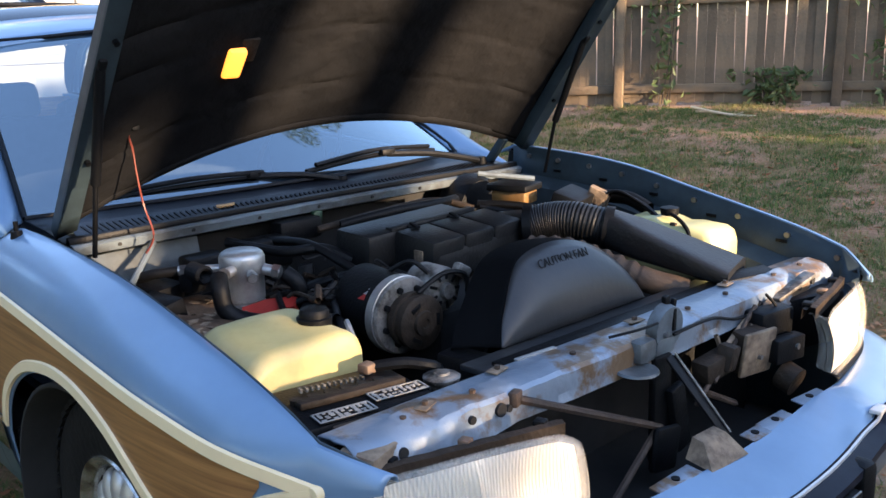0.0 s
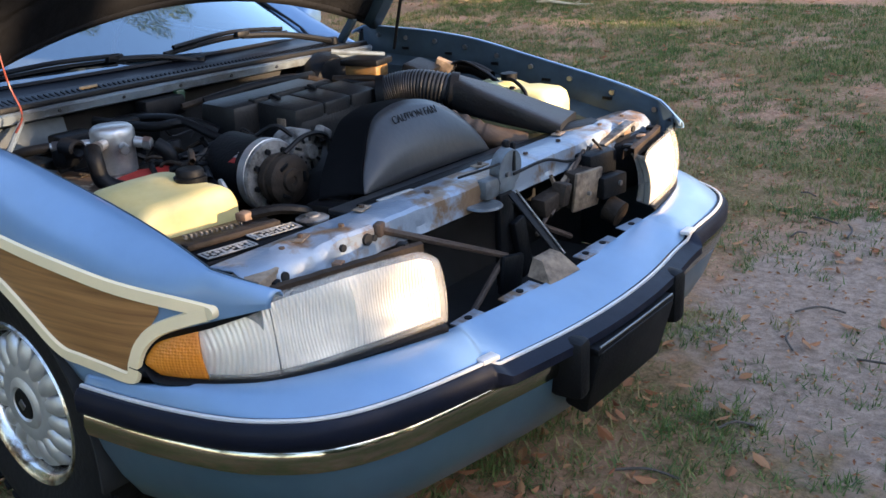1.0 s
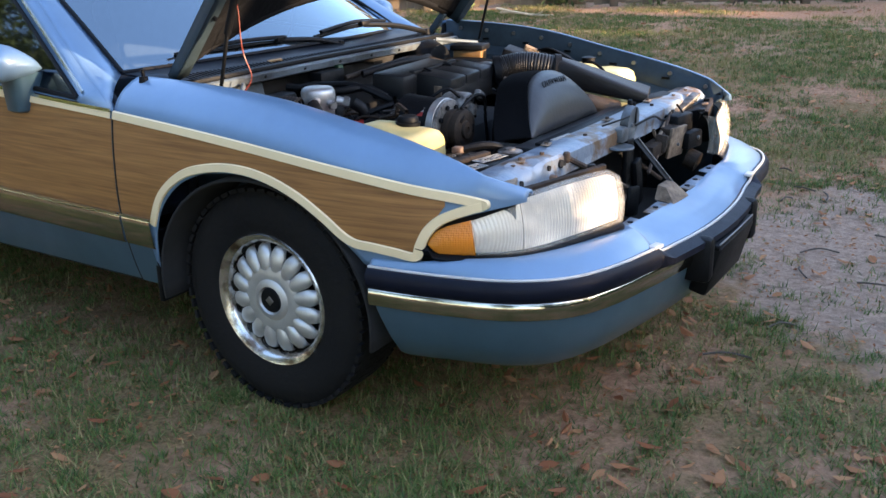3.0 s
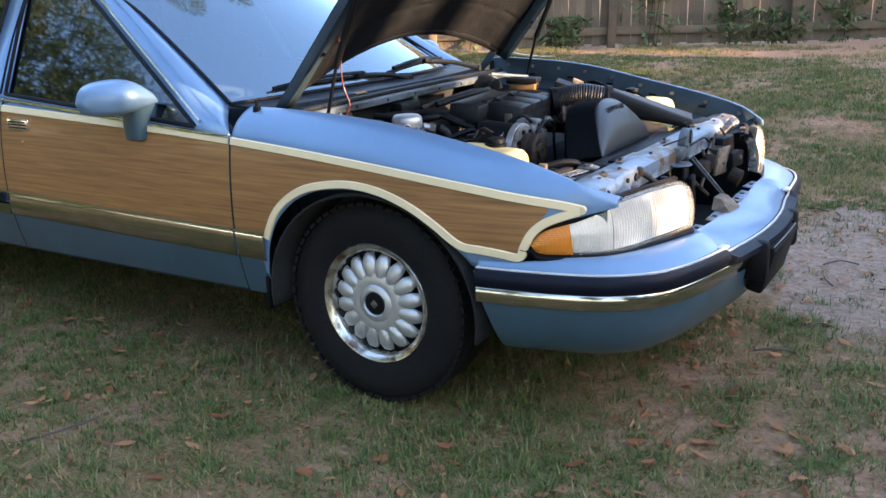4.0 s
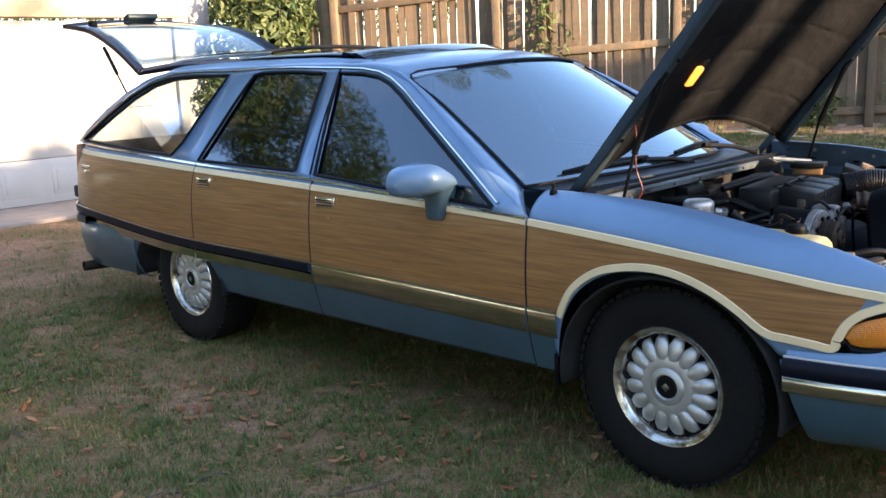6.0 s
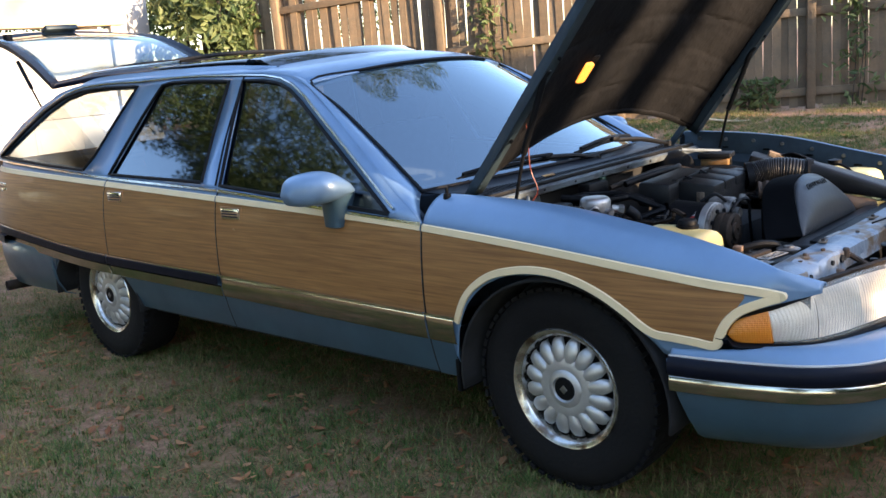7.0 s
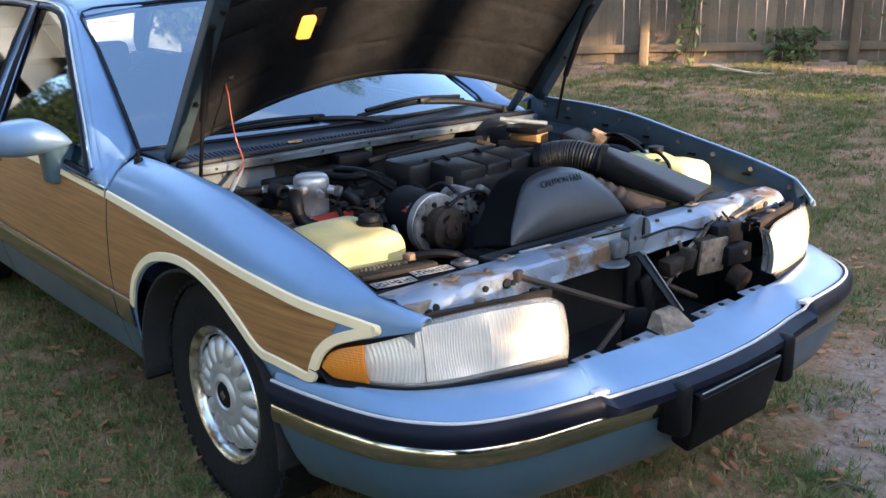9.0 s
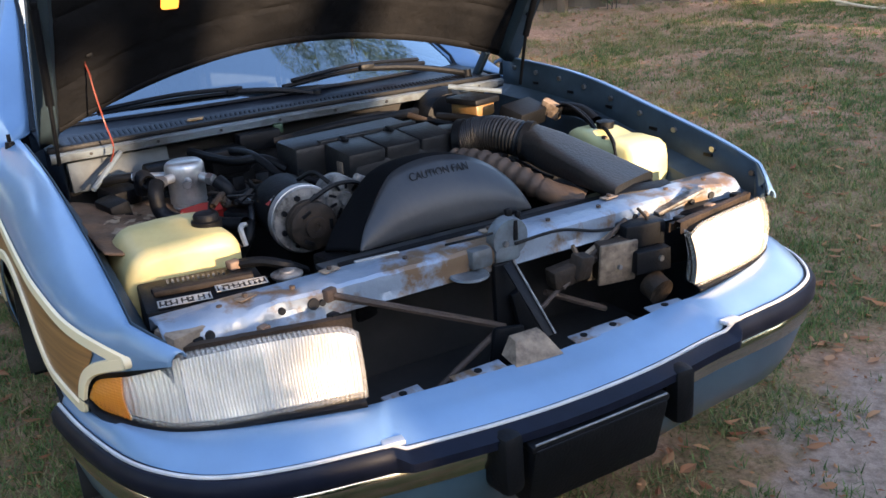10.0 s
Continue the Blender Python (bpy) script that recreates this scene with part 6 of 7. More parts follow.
part("lamp_wire", tube(bmesh.new(), [lampc - HU * 0.05, lampc - HU * 0.075 + Vector((0, -0.08, 0)), Vector((-0.245, -0.648, 1.235)), Vector((-0.25, -0.655, 1.17)), Vector((-0.26, -0.64, 1.05)), Vector((-0.24, -0.63, 0.97)), Vector((-0.27, -0.64, 0.92))], 0.0026, 5), WIRE, hood)
part("wire_clip", box(bmesh.new(), (-0.246, -0.650, 1.234), (0.03, 0.02, 0.02), (0, 0, 0), 0.003), BLACK, hood)
for s in (-1, 1):
    bm = bmesh.new()
    cyl(bm, (-0.225, s * 0.785, 0.945), (-0.175, s * 0.783, 1.13), 0.006, seg=10)
    cyl(bm, (-0.177, s * 0.783, 1.12), (-0.062, s * 0.790, 1.386), 0.0115, seg=12)
    box(bm, (-0.059, s * 0.790, 1.390), (0.03, 0.02, 0.03), (0, -50, 0), 0.006)
    part("hood_strut", bm, BLACK, hood, "black gas strut")
    bm = bmesh.new()
    box(bm, (-0.43, s * 0.755, 1.0), (0.03, 0.02, 0.14), (0, 40, 0), 0.004)
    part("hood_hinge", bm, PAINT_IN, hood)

# antenna bases on the fenders' rear corners
for s in (-1, 1):
    bm = bmesh.new()
    cyl(bm, (-0.458, s * 0.876, 0.945), (-0.458, s * 0.876, 0.990), 0.020, 0.013, seg=14)
    cyl(bm, (-0.458, s * 0.876, 0.990), (-0.458, s * 0.876, 1.012), 0.006, seg=8)
    part("antenna_base", bm, BLACK, car)
# door mirrors
mir_top = curve([(0, 1.000), (0.12, 1.040), (0.45, 1.082), (0.75, 1.076), (0.93, 1.052), (1, 1.015)])
mir_bot = curve([(0, 0.990), (0.12, 0.976), (0.45, 0.960), (0.75, 0.957), (0.93, 0.966), (1, 0.995)])
mir_fore = curve([(0, -0.885), (0.15, -0.868), (0.5, -0.872), (0.8, -0.915), (1, -1.0)])
mir_back = curve([(0, -0.95), (0.15, -1.03), (0.5, -1.052), (0.85, -1.062), (1, -1.045)])
for s in (-1, 1):
    rows = []
    for k in range(19):
        t = 0.5 - 0.5 * math.cos(math.pi * k / 18)
        zc, zr = (mir_top(t) + mir_bot(t)) / 2, (mir_top(t) - mir_bot(t)) / 2
        xc, xr = (mir_fore(t) + mir_back(t)) / 2, (mir_fore(t) - mir_back(t)) / 2
        row = []
        for j in range(24):
            a = 2 * math.pi * j / 24
            c, q = math.cos(a), math.sin(a)
            e = 0.9 if c > 0 else 0.45
            row.append((xc + xr * math.copysign(abs(c) ** e, c), s * (0.925 + 0.235 * t), zc + zr * math.copysign(abs(q) ** 0.75, q)))
        rows.append(row)
    bm = grid(rows, closed=True)
    for x_ in (rows[0], rows[-1]):
        bmesh.ops.contextual_create(bm, geom=[e for e in bm.edges if e.is_boundary and abs(e.verts[0].co.y - x_[0][1]) < 1e-6])
    mir = part("door_mirror", bm, PAINT, car, "light blue door mirror", angle=50)
    rows = []
    for z, w, d, xo in ((0.855, 0.034, 0.034, -0.955), (0.862, 0.043, 0.046, -0.955), (0.90, 0.046, 0.05, -0.952), (0.95, 0.050, 0.054, -0.948), (0.985, 0.056, 0.058, -0.945)):
        rows.append([(xo + w * math.copysign(abs(math.cos(a)) ** 0.5, math.cos(a)), s * (0.965 + d * math.copysign(abs(math.sin(a)) ** 0.5, math.sin(a))), z) for a in (2 * math.pi * j / 20 for j in range(20))])
    bm = grid(rows, closed=True)
    bmesh.ops.contextual_create(bm, geom=[e for e in bm.edges if e.is_boundary and e.verts[0].co.z < 0.856])
    # darker blue paints in the shade below the mirror housing
    part("mirror_stalk", bm, PAINT_LOW, mir, "blue mirror stalk, darkened for shade")

# interior
bm = bmesh.new()
box(bm, (-0.80, 0, 0.83), (0.50, 1.45, 0.24), (0, -6, 0), 0.05)
dash = part("dashboard", bm, SEAT, car, "blue-grey dashboard")
for x in (-1.75, -2.6):
    for y in (-0.40, 0.40):
        bm = bmesh.new()
        box(bm, (x + 0.20, y, 0.62), (0.55, 0.62, 0.20), (0, -4, 0), 0.06)
        st = part("seat", bm, SEAT, car, "blue-grey cloth seat")
        part("backrest", box(bmesh.new(), (x - 0.10, y, 0.88), (0.16, 0.60, 0.52), (0, -12, 0), 0.06), SEAT, st)
        if x > -2:
            part("headrest", box(bmesh.new(), (x - 0.17, y, 1.20), (0.09, 0.26, 0.14), (0, -10, 0), 0.035), SEAT, st)
part("cabin_floor", box(bmesh.new(), (-2.4, 0, 0.50), (3.6, 1.6, 0.03)), SEAT, car)
bm = bmesh.new()
lathe(bm, [(0.0, 0.17), (0.012, 0.18), (0.0, 0.19), (-0.012, 0.18), (0.0, 0.17)], (0, 0, 0), "x", 32)
for v in bm.verts:
    v.co = pose(-1.12, 0.40, 0.98, 0, 25, 0) @ v.co
part("steering_wheel", bm, BLACK, car)

for y, w in ((-0.37, 0.09), (-0.19, 0.13), (0.10, 0.07), (0.19, 0.11), (0.36, 0.10)):
    xe = 0.978 - 0.10 * y * y
    tab = part("flange_tab", box(bmesh.new(), (xe - 0.014, y, 0.590), (0.036, w, 0.004), (0, 6, -6 * y), 0.0015), RAIL, bump, "scuffed blue lip of the grille opening")
    part("hole", cyl(bmesh.new(), (xe - 0.016, y, 0.590), (xe - 0.016, y, 0.5945), 0.009, seg=12), BLACK, tab)


# the left front corner stands a little forward and high, from an old knock
def ease(a, b, x):
    t = min(1.0, max(0.0, (x - a) / (b - a)))
    return t * t * (3 - 2 * t)


for ob in car.children_recursive:
    top = ob
    while top.parent != car:
        top = top.parent
    if ob.type != "MESH" or top.name.split(".")[0] not in ("front_fender", "headlamp", "corner_lamp", "front_bumper", "inner_fender", "lamp_housing"):
        continue
    for v in ob.data.vertices:
        x, y, z = v.co
        if y < 0.2 or x < -0.54:
            continue
        f = ease(0.3, 0.80, y)
        v.co = (x + 0.052 * f * ease(0.25, 0.75, x), y + 0.020 * f, z + f * (0.010 + 0.022 * (1 - ease(-0.1, 0.6, x))) * ease(-0.54, -0.42, x))

# ---- ground, fence, garage, trees ----
GRASSY = bpy.data.materials.new("patchy_lawn_soil")
GRASSY.use_nodes = True
_n, _l = GRASSY.node_tree.nodes, GRASSY.node_tree.links
_b = _n["Principled BSDF"]
_b.inputs["Roughness"].default_value = 0.95
_b.inputs["Specular IOR Level"].default_value = 0.15
_tc = _n.new("ShaderNodeTexCoord")


def _noise(scale, detail=6, rough=0.65):
    k = _n.new("ShaderNodeTexNoise")
    k.inputs["Scale"].default_value, k.inputs["Detail"].default_value, k.inputs["Roughness"].default_value = scale, detail, rough
    _l.new(_tc.outputs["Object"], k.inputs["Vector"])
    return k


def _ramp(src, lo, hi, c0, c1):
    r = _n.new("ShaderNodeValToRGB")
    r.color_ramp.elements[0].position, r.color_ramp.elements[1].position = lo, hi
    r.color_ramp.elements[0].color, r.color_ramp.elements[1].color = (*c0, 1), (*c1, 1)
    _l.new(src, r.inputs["Fac"])
    return r


def _mix(fac, a, b):
    x = _n.new("ShaderNodeMix")
    x.data_type = "RGBA"
    _l.new(fac, x.inputs[0]), _l.new(a, x.inputs[6]), _l.new(b, x.inputs[7])
    return x.outputs[2]


def _math(op, a, b=None):
    k = _n.new("ShaderNodeMath")
    k.operation = op
    for i, v in enumerate((a, b)):
        if v is None:
            continue
        if isinstance(v, (int, float)):
            k.inputs[i].default_value = v
        else:
            _l.new(v, k.inputs[i])
    return k.outputs[0]


soil = _ramp(_noise(34, 9, 0.75).outputs["Fac"], 0.3, 0.72, (0.16, 0.08, 0.045), (0.55, 0.325, 0.20))
turf = _ramp(_noise(70, 7, 0.7).outputs["Fac"], 0.3, 0.7, (0.06, 0.045, 0.017), (0.34, 0.22, 0.105))
litter = _ramp(_noise(45, 8, 0.75).outputs["Fac"], 0.3, 0.7, (0.19, 0.095, 0.055), (0.58, 0.36, 0.235))
sand = _ramp(_noise(22, 9, 0.8).outputs["Fac"], 0.3, 0.75, (0.15, 0.10, 0.07), (0.50, 0.365, 0.27))
patch = _ramp(_noise(1.6, 8, 0.72).outputs["Fac"], 0.44, 0.58, (0, 0, 0), (1, 1, 1))
col = _mix(patch.outputs["Color"], turf.outputs["Color"], soil.outputs["Color"])
_sep = _n.new("ShaderNodeSeparateXYZ")
_l.new(_tc.outputs["Object"], _sep.inputs[0])
# leaf litter towards the fence
_lf = _math("ADD", _math("MULTIPLY", _math("SUBTRACT", _sep.outputs["Y"], 4.6), 0.35), _math("MULTIPLY", _math("SUBTRACT", _noise(0.9, 7, 0.7).outputs["Fac"], 0.5), 3.2))
col = _mix(_ramp(_lf, 0.1, 0.75, (0, 0, 0), (0.85, 0.85, 0.85)).outputs["Color"], col, litter.outputs["Color"])
# bare sandy patch off the car's front corner
_dx = _math("DIVIDE", _math("SUBTRACT", _sep.outputs["X"], 1.6), 0.95)
_dy = _math("DIVIDE", _math("SUBTRACT", _sep.outputs["Y"], 1.55), 1.35)
_d = _math("ADD", _math("MULTIPLY", _dx, _dx), _math("MULTIPLY", _dy, _dy))
_d = _math("ADD", _d, _math("MULTIPLY", _math("SUBTRACT", _noise(2.4, 8, 0.7).outputs["Fac"], 0.5), 2.6))
col = _mix(_ramp(_d, 0.6, 1.05, (1, 1, 1), (0, 0, 0)).outputs["Color"], col, sand.outputs["Color"])
_l.new(col, _b.inputs["Base Color"])
_bp = _n.new("ShaderNodeBump")
_bp.inputs["Strength"].default_value, _bp.inputs["Distance"].default_value = 0.8, 0.03
_l.new(_noise(25, 10, 0.75).outputs["Fac"], _bp.inputs["Height"]), _l.new(_bp.outputs[0], _b.inputs["Normal"])


def ground_z(x, y):
    v = Vector((x * 0.6, y * 0.6, 0))
    t = min(1, max(0, (y - 1.2) / 6.5))
    return 0.020 * noise.noise(v) + 0.010 * noise.noise(v * 4.1) - 0.010 + 0.52 * t * t * (3 - 2 * t)


xs = sorted(set([round(a, 3) for a in np.linspace(-12, 8, 130)] + [-400, -150, -60, -30, -18, 14, 30, 60, 150, 400]))
ys = sorted(set([round(a, 3) for a in np.linspace(-6, 14, 130)] + [-400, -150, -60, -30, -12, 22, 40, 80, 150, 400]))
tagged(part("ground", grid([[(x, y, ground_z(x, y)) for y in ys] for x in xs], flip=True), GRASSY), "patchy backyard lawn with bare sandy soil", "ground", kind="structure")

# wooden fence
FDIR = Vector((2.15, 1.15, 0)).normalized()
FA = Vector((-4.45, 6.85, 0)) - FDIR * 5.6
FNRM = Vector((FDIR.y, -FDIR.x, 0))
flen = 22.0
FENCE = material("weathered_fence_board", (0.195, 0.128, 0.072), 0.92, 0, 0, 3.5, 0.6, 26, color2=(0.105, 0.088, 0.060), lo=0.3, hi=0.68)
_n, _l = FENCE.node_tree.nodes, FENCE.node_tree.links
_oi, _hs = _n.new("ShaderNodeObjectInfo"), _n.new("ShaderNodeHueSaturation")
_mr = _n.new("ShaderNodeMapRange")
_mr.inputs["To Min"].default_value, _mr.inputs["To Max"].default_value = 0.75, 1.2
_l.new(_oi.outputs["Random"], _mr.inputs["Value"]), _l.new(_mr.outputs["Result"], _hs.inputs["Value"])
_src = _n["Principled BSDF"].inputs["Base Color"].links[0].from_socket
_l.new(_src, _hs.inputs["Color"]), _l.new(_hs.outputs[0], _n["Principled BSDF"].inputs["Base Color"])
fence = thing("fence", "weathered grey-brown board fence with gaps between the boards", "fence")
ang = math.degrees(math.atan2(FDIR.y, FDIR.x))
rngf = random.Random(3)
board_meshes = []
for k in range(6):
    bm = bmesh.new()
    w = 0.088 + 0.003 * k
    n = 8
    rows = []
    for i in range(n + 1):
        z = 2.2 * i / n
        dx = 0.003 * math.sin(i * 1.7 + k)
        rows.append([(-w / 2 + dx, -0.009, z), (w / 2 + dx, -0.009, z), (w / 2 + dx, 0.009, z), (-w / 2 + dx, 0.009, z)])
    grid(rows, bm, closed=True)
    me = bpy.data.meshes.new("board")
    bmesh.ops.contextual_create(bm, geom=[e for e in bm.edges if e.is_boundary and e.verts[0].co.z > 2.1])
    bmesh.ops.recalc_face_normals(bm, faces=bm.faces)
    bm.to_mesh(me), bm.free()
    me.materials.append(FENCE)
    board_meshes.append((w, me))
d = 0.0
while d < flen:
    w, me = rngf.choice(board_meshes)
    p = FA + FDIR * (d + w / 2)
    ob = new("board", me)
    ob.parent = fence
    ob.matrix_basis = pose(p.x, p.y, ground_z(p.x, p.y) + 0.03 + rngf.uniform(-0.02, 0.02), rngf.uniform(-0.8, 0.8), rngf.uniform(-0.9, 0.9), ang + rngf.uniform(-1, 1))
    d += w + max(0.0012, rngf.gauss(-0.003, 0.005))
i = 0
while i * 2.2 < flen:
    p = FA + FDIR * (1.2 + i * 2.2) + FNRM * 0.075
    z0 = ground_z(p.x, p.y)
    ob = part("post", box(bmesh.new(), (0, 0, 1.1), (0.095, 0.095, 2.3), (0, 0, 0), 0.006), FENCE, fence)
    ob.matrix_basis = pose(p.x, p.y, z0, 0, rngf.uniform(-1, 1), ang)
    for z in (0.2, 1.12, 1.95):
        q = FA + FDIR * (1.2 + i * 2.2 + 1.1) + FNRM * 0.033
        dz = ground_z(*(FA + FDIR * (1.2 + i * 2.2 + 2.2))[:2]) - z0
        ob = part("rail", box(bmesh.new(), (0, 0, 0), (2.2, 0.038, 0.09), (0, 0, 0), 0.004), FENCE, fence)
        ob.matrix_basis = pose(q.x, q.y, z0 + dz / 2 + z, 0, -math.degrees(dz / 2.2), ang)
    i += 1

# garage
GX = -9.6
WHITE = material("white_door_paint", (0.37, 0.365, 0.355), 0.5, 0, 0.08, 3.0, 0.03, 60)
TAN = material("tan_trim_paint", (0.60, 0.42, 0.24), 0.6, 0, 0.15, 4.0, 0.05, 60)
STUCCO = material("pale_wall_paint", (0.55, 0.50, 0.42), 0.85, 0, 0.12, 3.0, 0.3, 60)
GY = 0.55
gdoor = thing("garage_door", "white panelled overhead garage door, closed", "garage door")
for r in range(4):
    z = 0.03 + 0.535 * r + 0.265
    row = part("section", box(bmesh.new(), (GX, GY, z), (0.04, 4.88, 0.528), (0, 0, 0), 0.004), WHITE, gdoor)
    for c in range(8):
        y = GY - 2.44 + 0.305 + 0.61 * c
        bm = bmesh.new()
        box(bm, (GX + 0.0215, y, z), (0.010, 0.50, 0.34), (0, 0, 0), 0.004)
        pn = part("panel", bm, WHITE, row)
        part("panel_field", box(bmesh.new(), (GX + 0.0285, y, z), (0.008, 0.40, 0.24), (0, 0, 0), 0.003), WHITE, row)
part("handle", box(bmesh.new(), (GX + 0.045, -0.55, 0.62), (0.03, 0.14, 0.03), (0, 0, 0), 0.006), STEEL, gdoor)
gar = thing("garage", "garage wall with tan trim over a white door", "garage")
part("header", box(bmesh.new(), (GX - 0.02, GY, 2.42), (0.3, 5.3, 0.44), (0, 0, 0), 0.01), TAN, gar)
part("door_jamb", box(bmesh.new(), (GX + 0.02, GY + 2.52, 1.1), (0.12, 0.14, 2.2), (0, 0, 0), 0.006), WHITE, gar)
part("wall", box(bmesh.new(), (GX - 0.13, 3.35, 1.4), (0.25, 0.5, 2.8), (0, 0, 0), 0.01), WHITE, gar)
part("wall", box(bmesh.new(), (GX - 0.13, -2.35, 1.4), (0.25, 0.9, 2.8), (0, 0, 0), 0.01), STUCCO, gar)
part("wall", box(bmesh.new(), (GX - 0.13, 0.4, 3.2), (0.25, 6.4, 1.2), (0, 0, 0), 0.01), STUCCO, gar)
part("roof", box(bmesh.new(), (GX - 2.6, 0.4, 4.1), (6.2, 7.0, 0.16), (0, 14, 0), 0.01), GREASE, gar)
CONC = material("concrete", (0.30, 0.25, 0.21), 0.9, 0, 0.2, 6, 0.3, 60)
tagged(part("driveway", box(bmesh.new(), (GX + 0.68, GY, 0.0), (1.3, 5.3, 0.06), (0, 0, 0), 0.01), CONC), "narrow worn concrete apron before the garage", "driveway", kind="structure")


# ---- plants ----
def leaf_material(name, c0, c1, rough=0.6):
    m = bpy.data.materials.new(name)
    m.use_nodes = True
    n, l = m.node_tree.nodes, m.node_tree.links
    g, r = n.new("ShaderNodeNewGeometry"), n.new("ShaderNodeValToRGB")
    r.color_ramp.elements[0].color, r.color_ramp.elements[1].color = (*c0, 1), (*c1, 1)
    l.new(g.outputs["Random Per Island"], r.inputs["Fac"])
    b = n["Principled BSDF"]
    l.new(r.outputs[0], b.inputs["Base Color"])
    b.inputs["Roughness"].default_value = rough
    tr, mx = n.new("ShaderNodeBsdfTranslucent"), n.new("ShaderNodeMixShader")
    l.new(r.outputs[0], tr.inputs["Color"])
    mx.inputs[0].default_value = 0.3
    l.new(b.outputs[0], mx.inputs[1]), l.new(tr.outputs[0], mx.inputs[2])
    l.new(mx.outputs[0], n["Material Output"].inputs["Surface"])
    return m


LEAF = leaf_material("green_foliage", (0.02, 0.042, 0.014), (0.075, 0.11, 0.03))
LEAF2 = leaf_material("ivy_foliage", (0.04, 0.075, 0.02), (0.14, 0.17, 0.06))
BLADE = leaf_material("grass_blade", (0.07, 0.115, 0.016), (0.36, 0.275, 0.115), 0.7)
DEAD = leaf_material("dead_leaf", (0.22, 0.065, 0.02), (0.46, 0.23, 0.10), 0.8)
BARK = material("bark", (0.07, 0.055, 0.04), 0.95, 0, 0.5, 8, 0.8, 14)


def sheet(name, verts, faces, mat):
    me = bpy.data.meshes.new(name)
    me.from_pydata(verts.tolist() if hasattr(verts, "tolist") else verts, [], faces.tolist() if hasattr(faces, "tolist") else faces)
    me.materials.append(mat)
    return new(name, me)


def leaves(centres, size, seed, mat, name="crown", flat=0.0):
    """Leaf-shaped quads, one at each centre, turned at random."""
    r = np.random.RandomState(seed)
    n = len(centres)
    u = r.normal(size=(n, 3))
    u[:, 2] *= 1 - flat
    u /= np.linalg.norm(u, axis=1, keepdims=True)
    w = r.normal(size=(n, 3))
    w -= u * (w * u).sum(1, keepdims=True)
    if flat:
        w[:, 2] *= 1 - flat
    w /= np.linalg.norm(w, axis=1, keepdims=True)
    s = size * r.uniform(0.6, 1.3, (n, 1))
    k = np.cross(u, w) * s * 0.18
    v = np.concatenate([centres - u * s, centres - w * s * 0.42 + k, centres + u * s, centres + w * s * 0.42 + k], 1).reshape(-1, 3)
    f = np.arange(4 * n).reshape(n, 4)
    return sheet(name, v, f, mat)


def fallen(centres, size, seed, name):
    """Dry leaves lying on the ground: two halves folded along the midrib, curled at the ends."""
    r = np.random.RandomState(seed)
    n = len(centres)
    a = r.uniform(0, 2 * np.pi, n)
    u = np.stack([np.cos(a), np.sin(a), r.uniform(-0.25, 0.25, n)], 1)
    w = np.stack([-np.sin(a), np.cos(a), r.uniform(-0.35, 0.35, n)], 1)
    up = np.tile((0.0, 0.0, 1.0), (n, 1))
    s = size * r.uniform(0.45, 1.35, (n, 1))
    wide, curl, fold = r.uniform(0.30, 0.52, (n, 1)), r.uniform(0, 0.5, (n, 1)), r.uniform(0.05, 0.45, (n, 1))
    rows = [centres - u * s + up * s * curl]
    for side in (1, -1):
        for at, k in ((-0.35, 0.9), (0.35, 0.75)):
            rows.append(centres + u * s * at + side * w * s * wide * k + up * s * fold * 0.5)
    rows.append(centres + u * s + up * s * curl * 0.6)
    v = np.concatenate(rows, 1).reshape(-1, 3)
    i = 6 * np.arange(n)[:, None]
    f = np.concatenate([i + np.array([0, 1, 2, 5]), i + np.array([0, 5, 4, 3])], 0)
    return sheet(name, v, f, DEAD)


def blob_points(r, n, lobes, hollow=0.55):
    """Points in the outer parts of many lobes (centre, radius)."""
    out = []
    w = np.array([q[1] ** 2 for q in lobes])
    for i in r.choice(len(lobes), n, p=w / w.sum()):
        c, rad = lobes[i]
        d = r.normal(size=3)
        d /= np.linalg.norm(d)
        out.append(np.array(c) + d * rad * (hollow + (1 - hollow) * r.uniform() ** 0.7) * np.array((1, 1, 0.75)))
    return np.array(out)


def tree(at, height, trunk_r, crown_r, seed, n=5200, low=0.5, leaf=0.14, sway=0.4):
    r = np.random.RandomState(seed)
    t = thing("tree", "broad leafy tree with a bare dark trunk", "tree", at, "trees round the yard")
    bm = bmesh.new()
    top = Vector((r.uniform(-sway, sway), r.uniform(-sway, sway), height * 0.72))
    tube(bm, [(0, 0, -0.2), (0.03, 0.0, height * 0.25), tuple(top * 0.7), tuple(top)], trunk_r, 12, 6, radii=lambda u: trunk_r * (1.15 - 0.85 * u))
    lobes = []
    for k in range(9):
        a = 2 * math.pi * k / 9 + r.uniform(-0.3, 0.3)
        rr = crown_r * r.uniform(0.35, 0.8)
        e = Vector((rr * math.cos(a), rr * math.sin(a), height * r.uniform(low, 0.95)))
        b = top * r.uniform(0.5, 0.95)
        tube(bm, [tuple(b), tuple(b.lerp(e, 0.5) + Vector((0, 0, 0.3))), tuple(e)], 0.05, 6, 4, radii=lambda u: trunk_r * 0.35 * (1.1 - u))
        lobes.append((tuple(e), crown_r * r.uniform(0.28, 0.5)))
    lobes.append((tuple(top + Vector((0, 0, height * 0.15))), crown_r * 0.5))
    part("trunk", bm, BARK, t)
    c = leaves(blob_points(r, n, lobes), leaf, seed, LEAF)
    c.parent = t
    return t


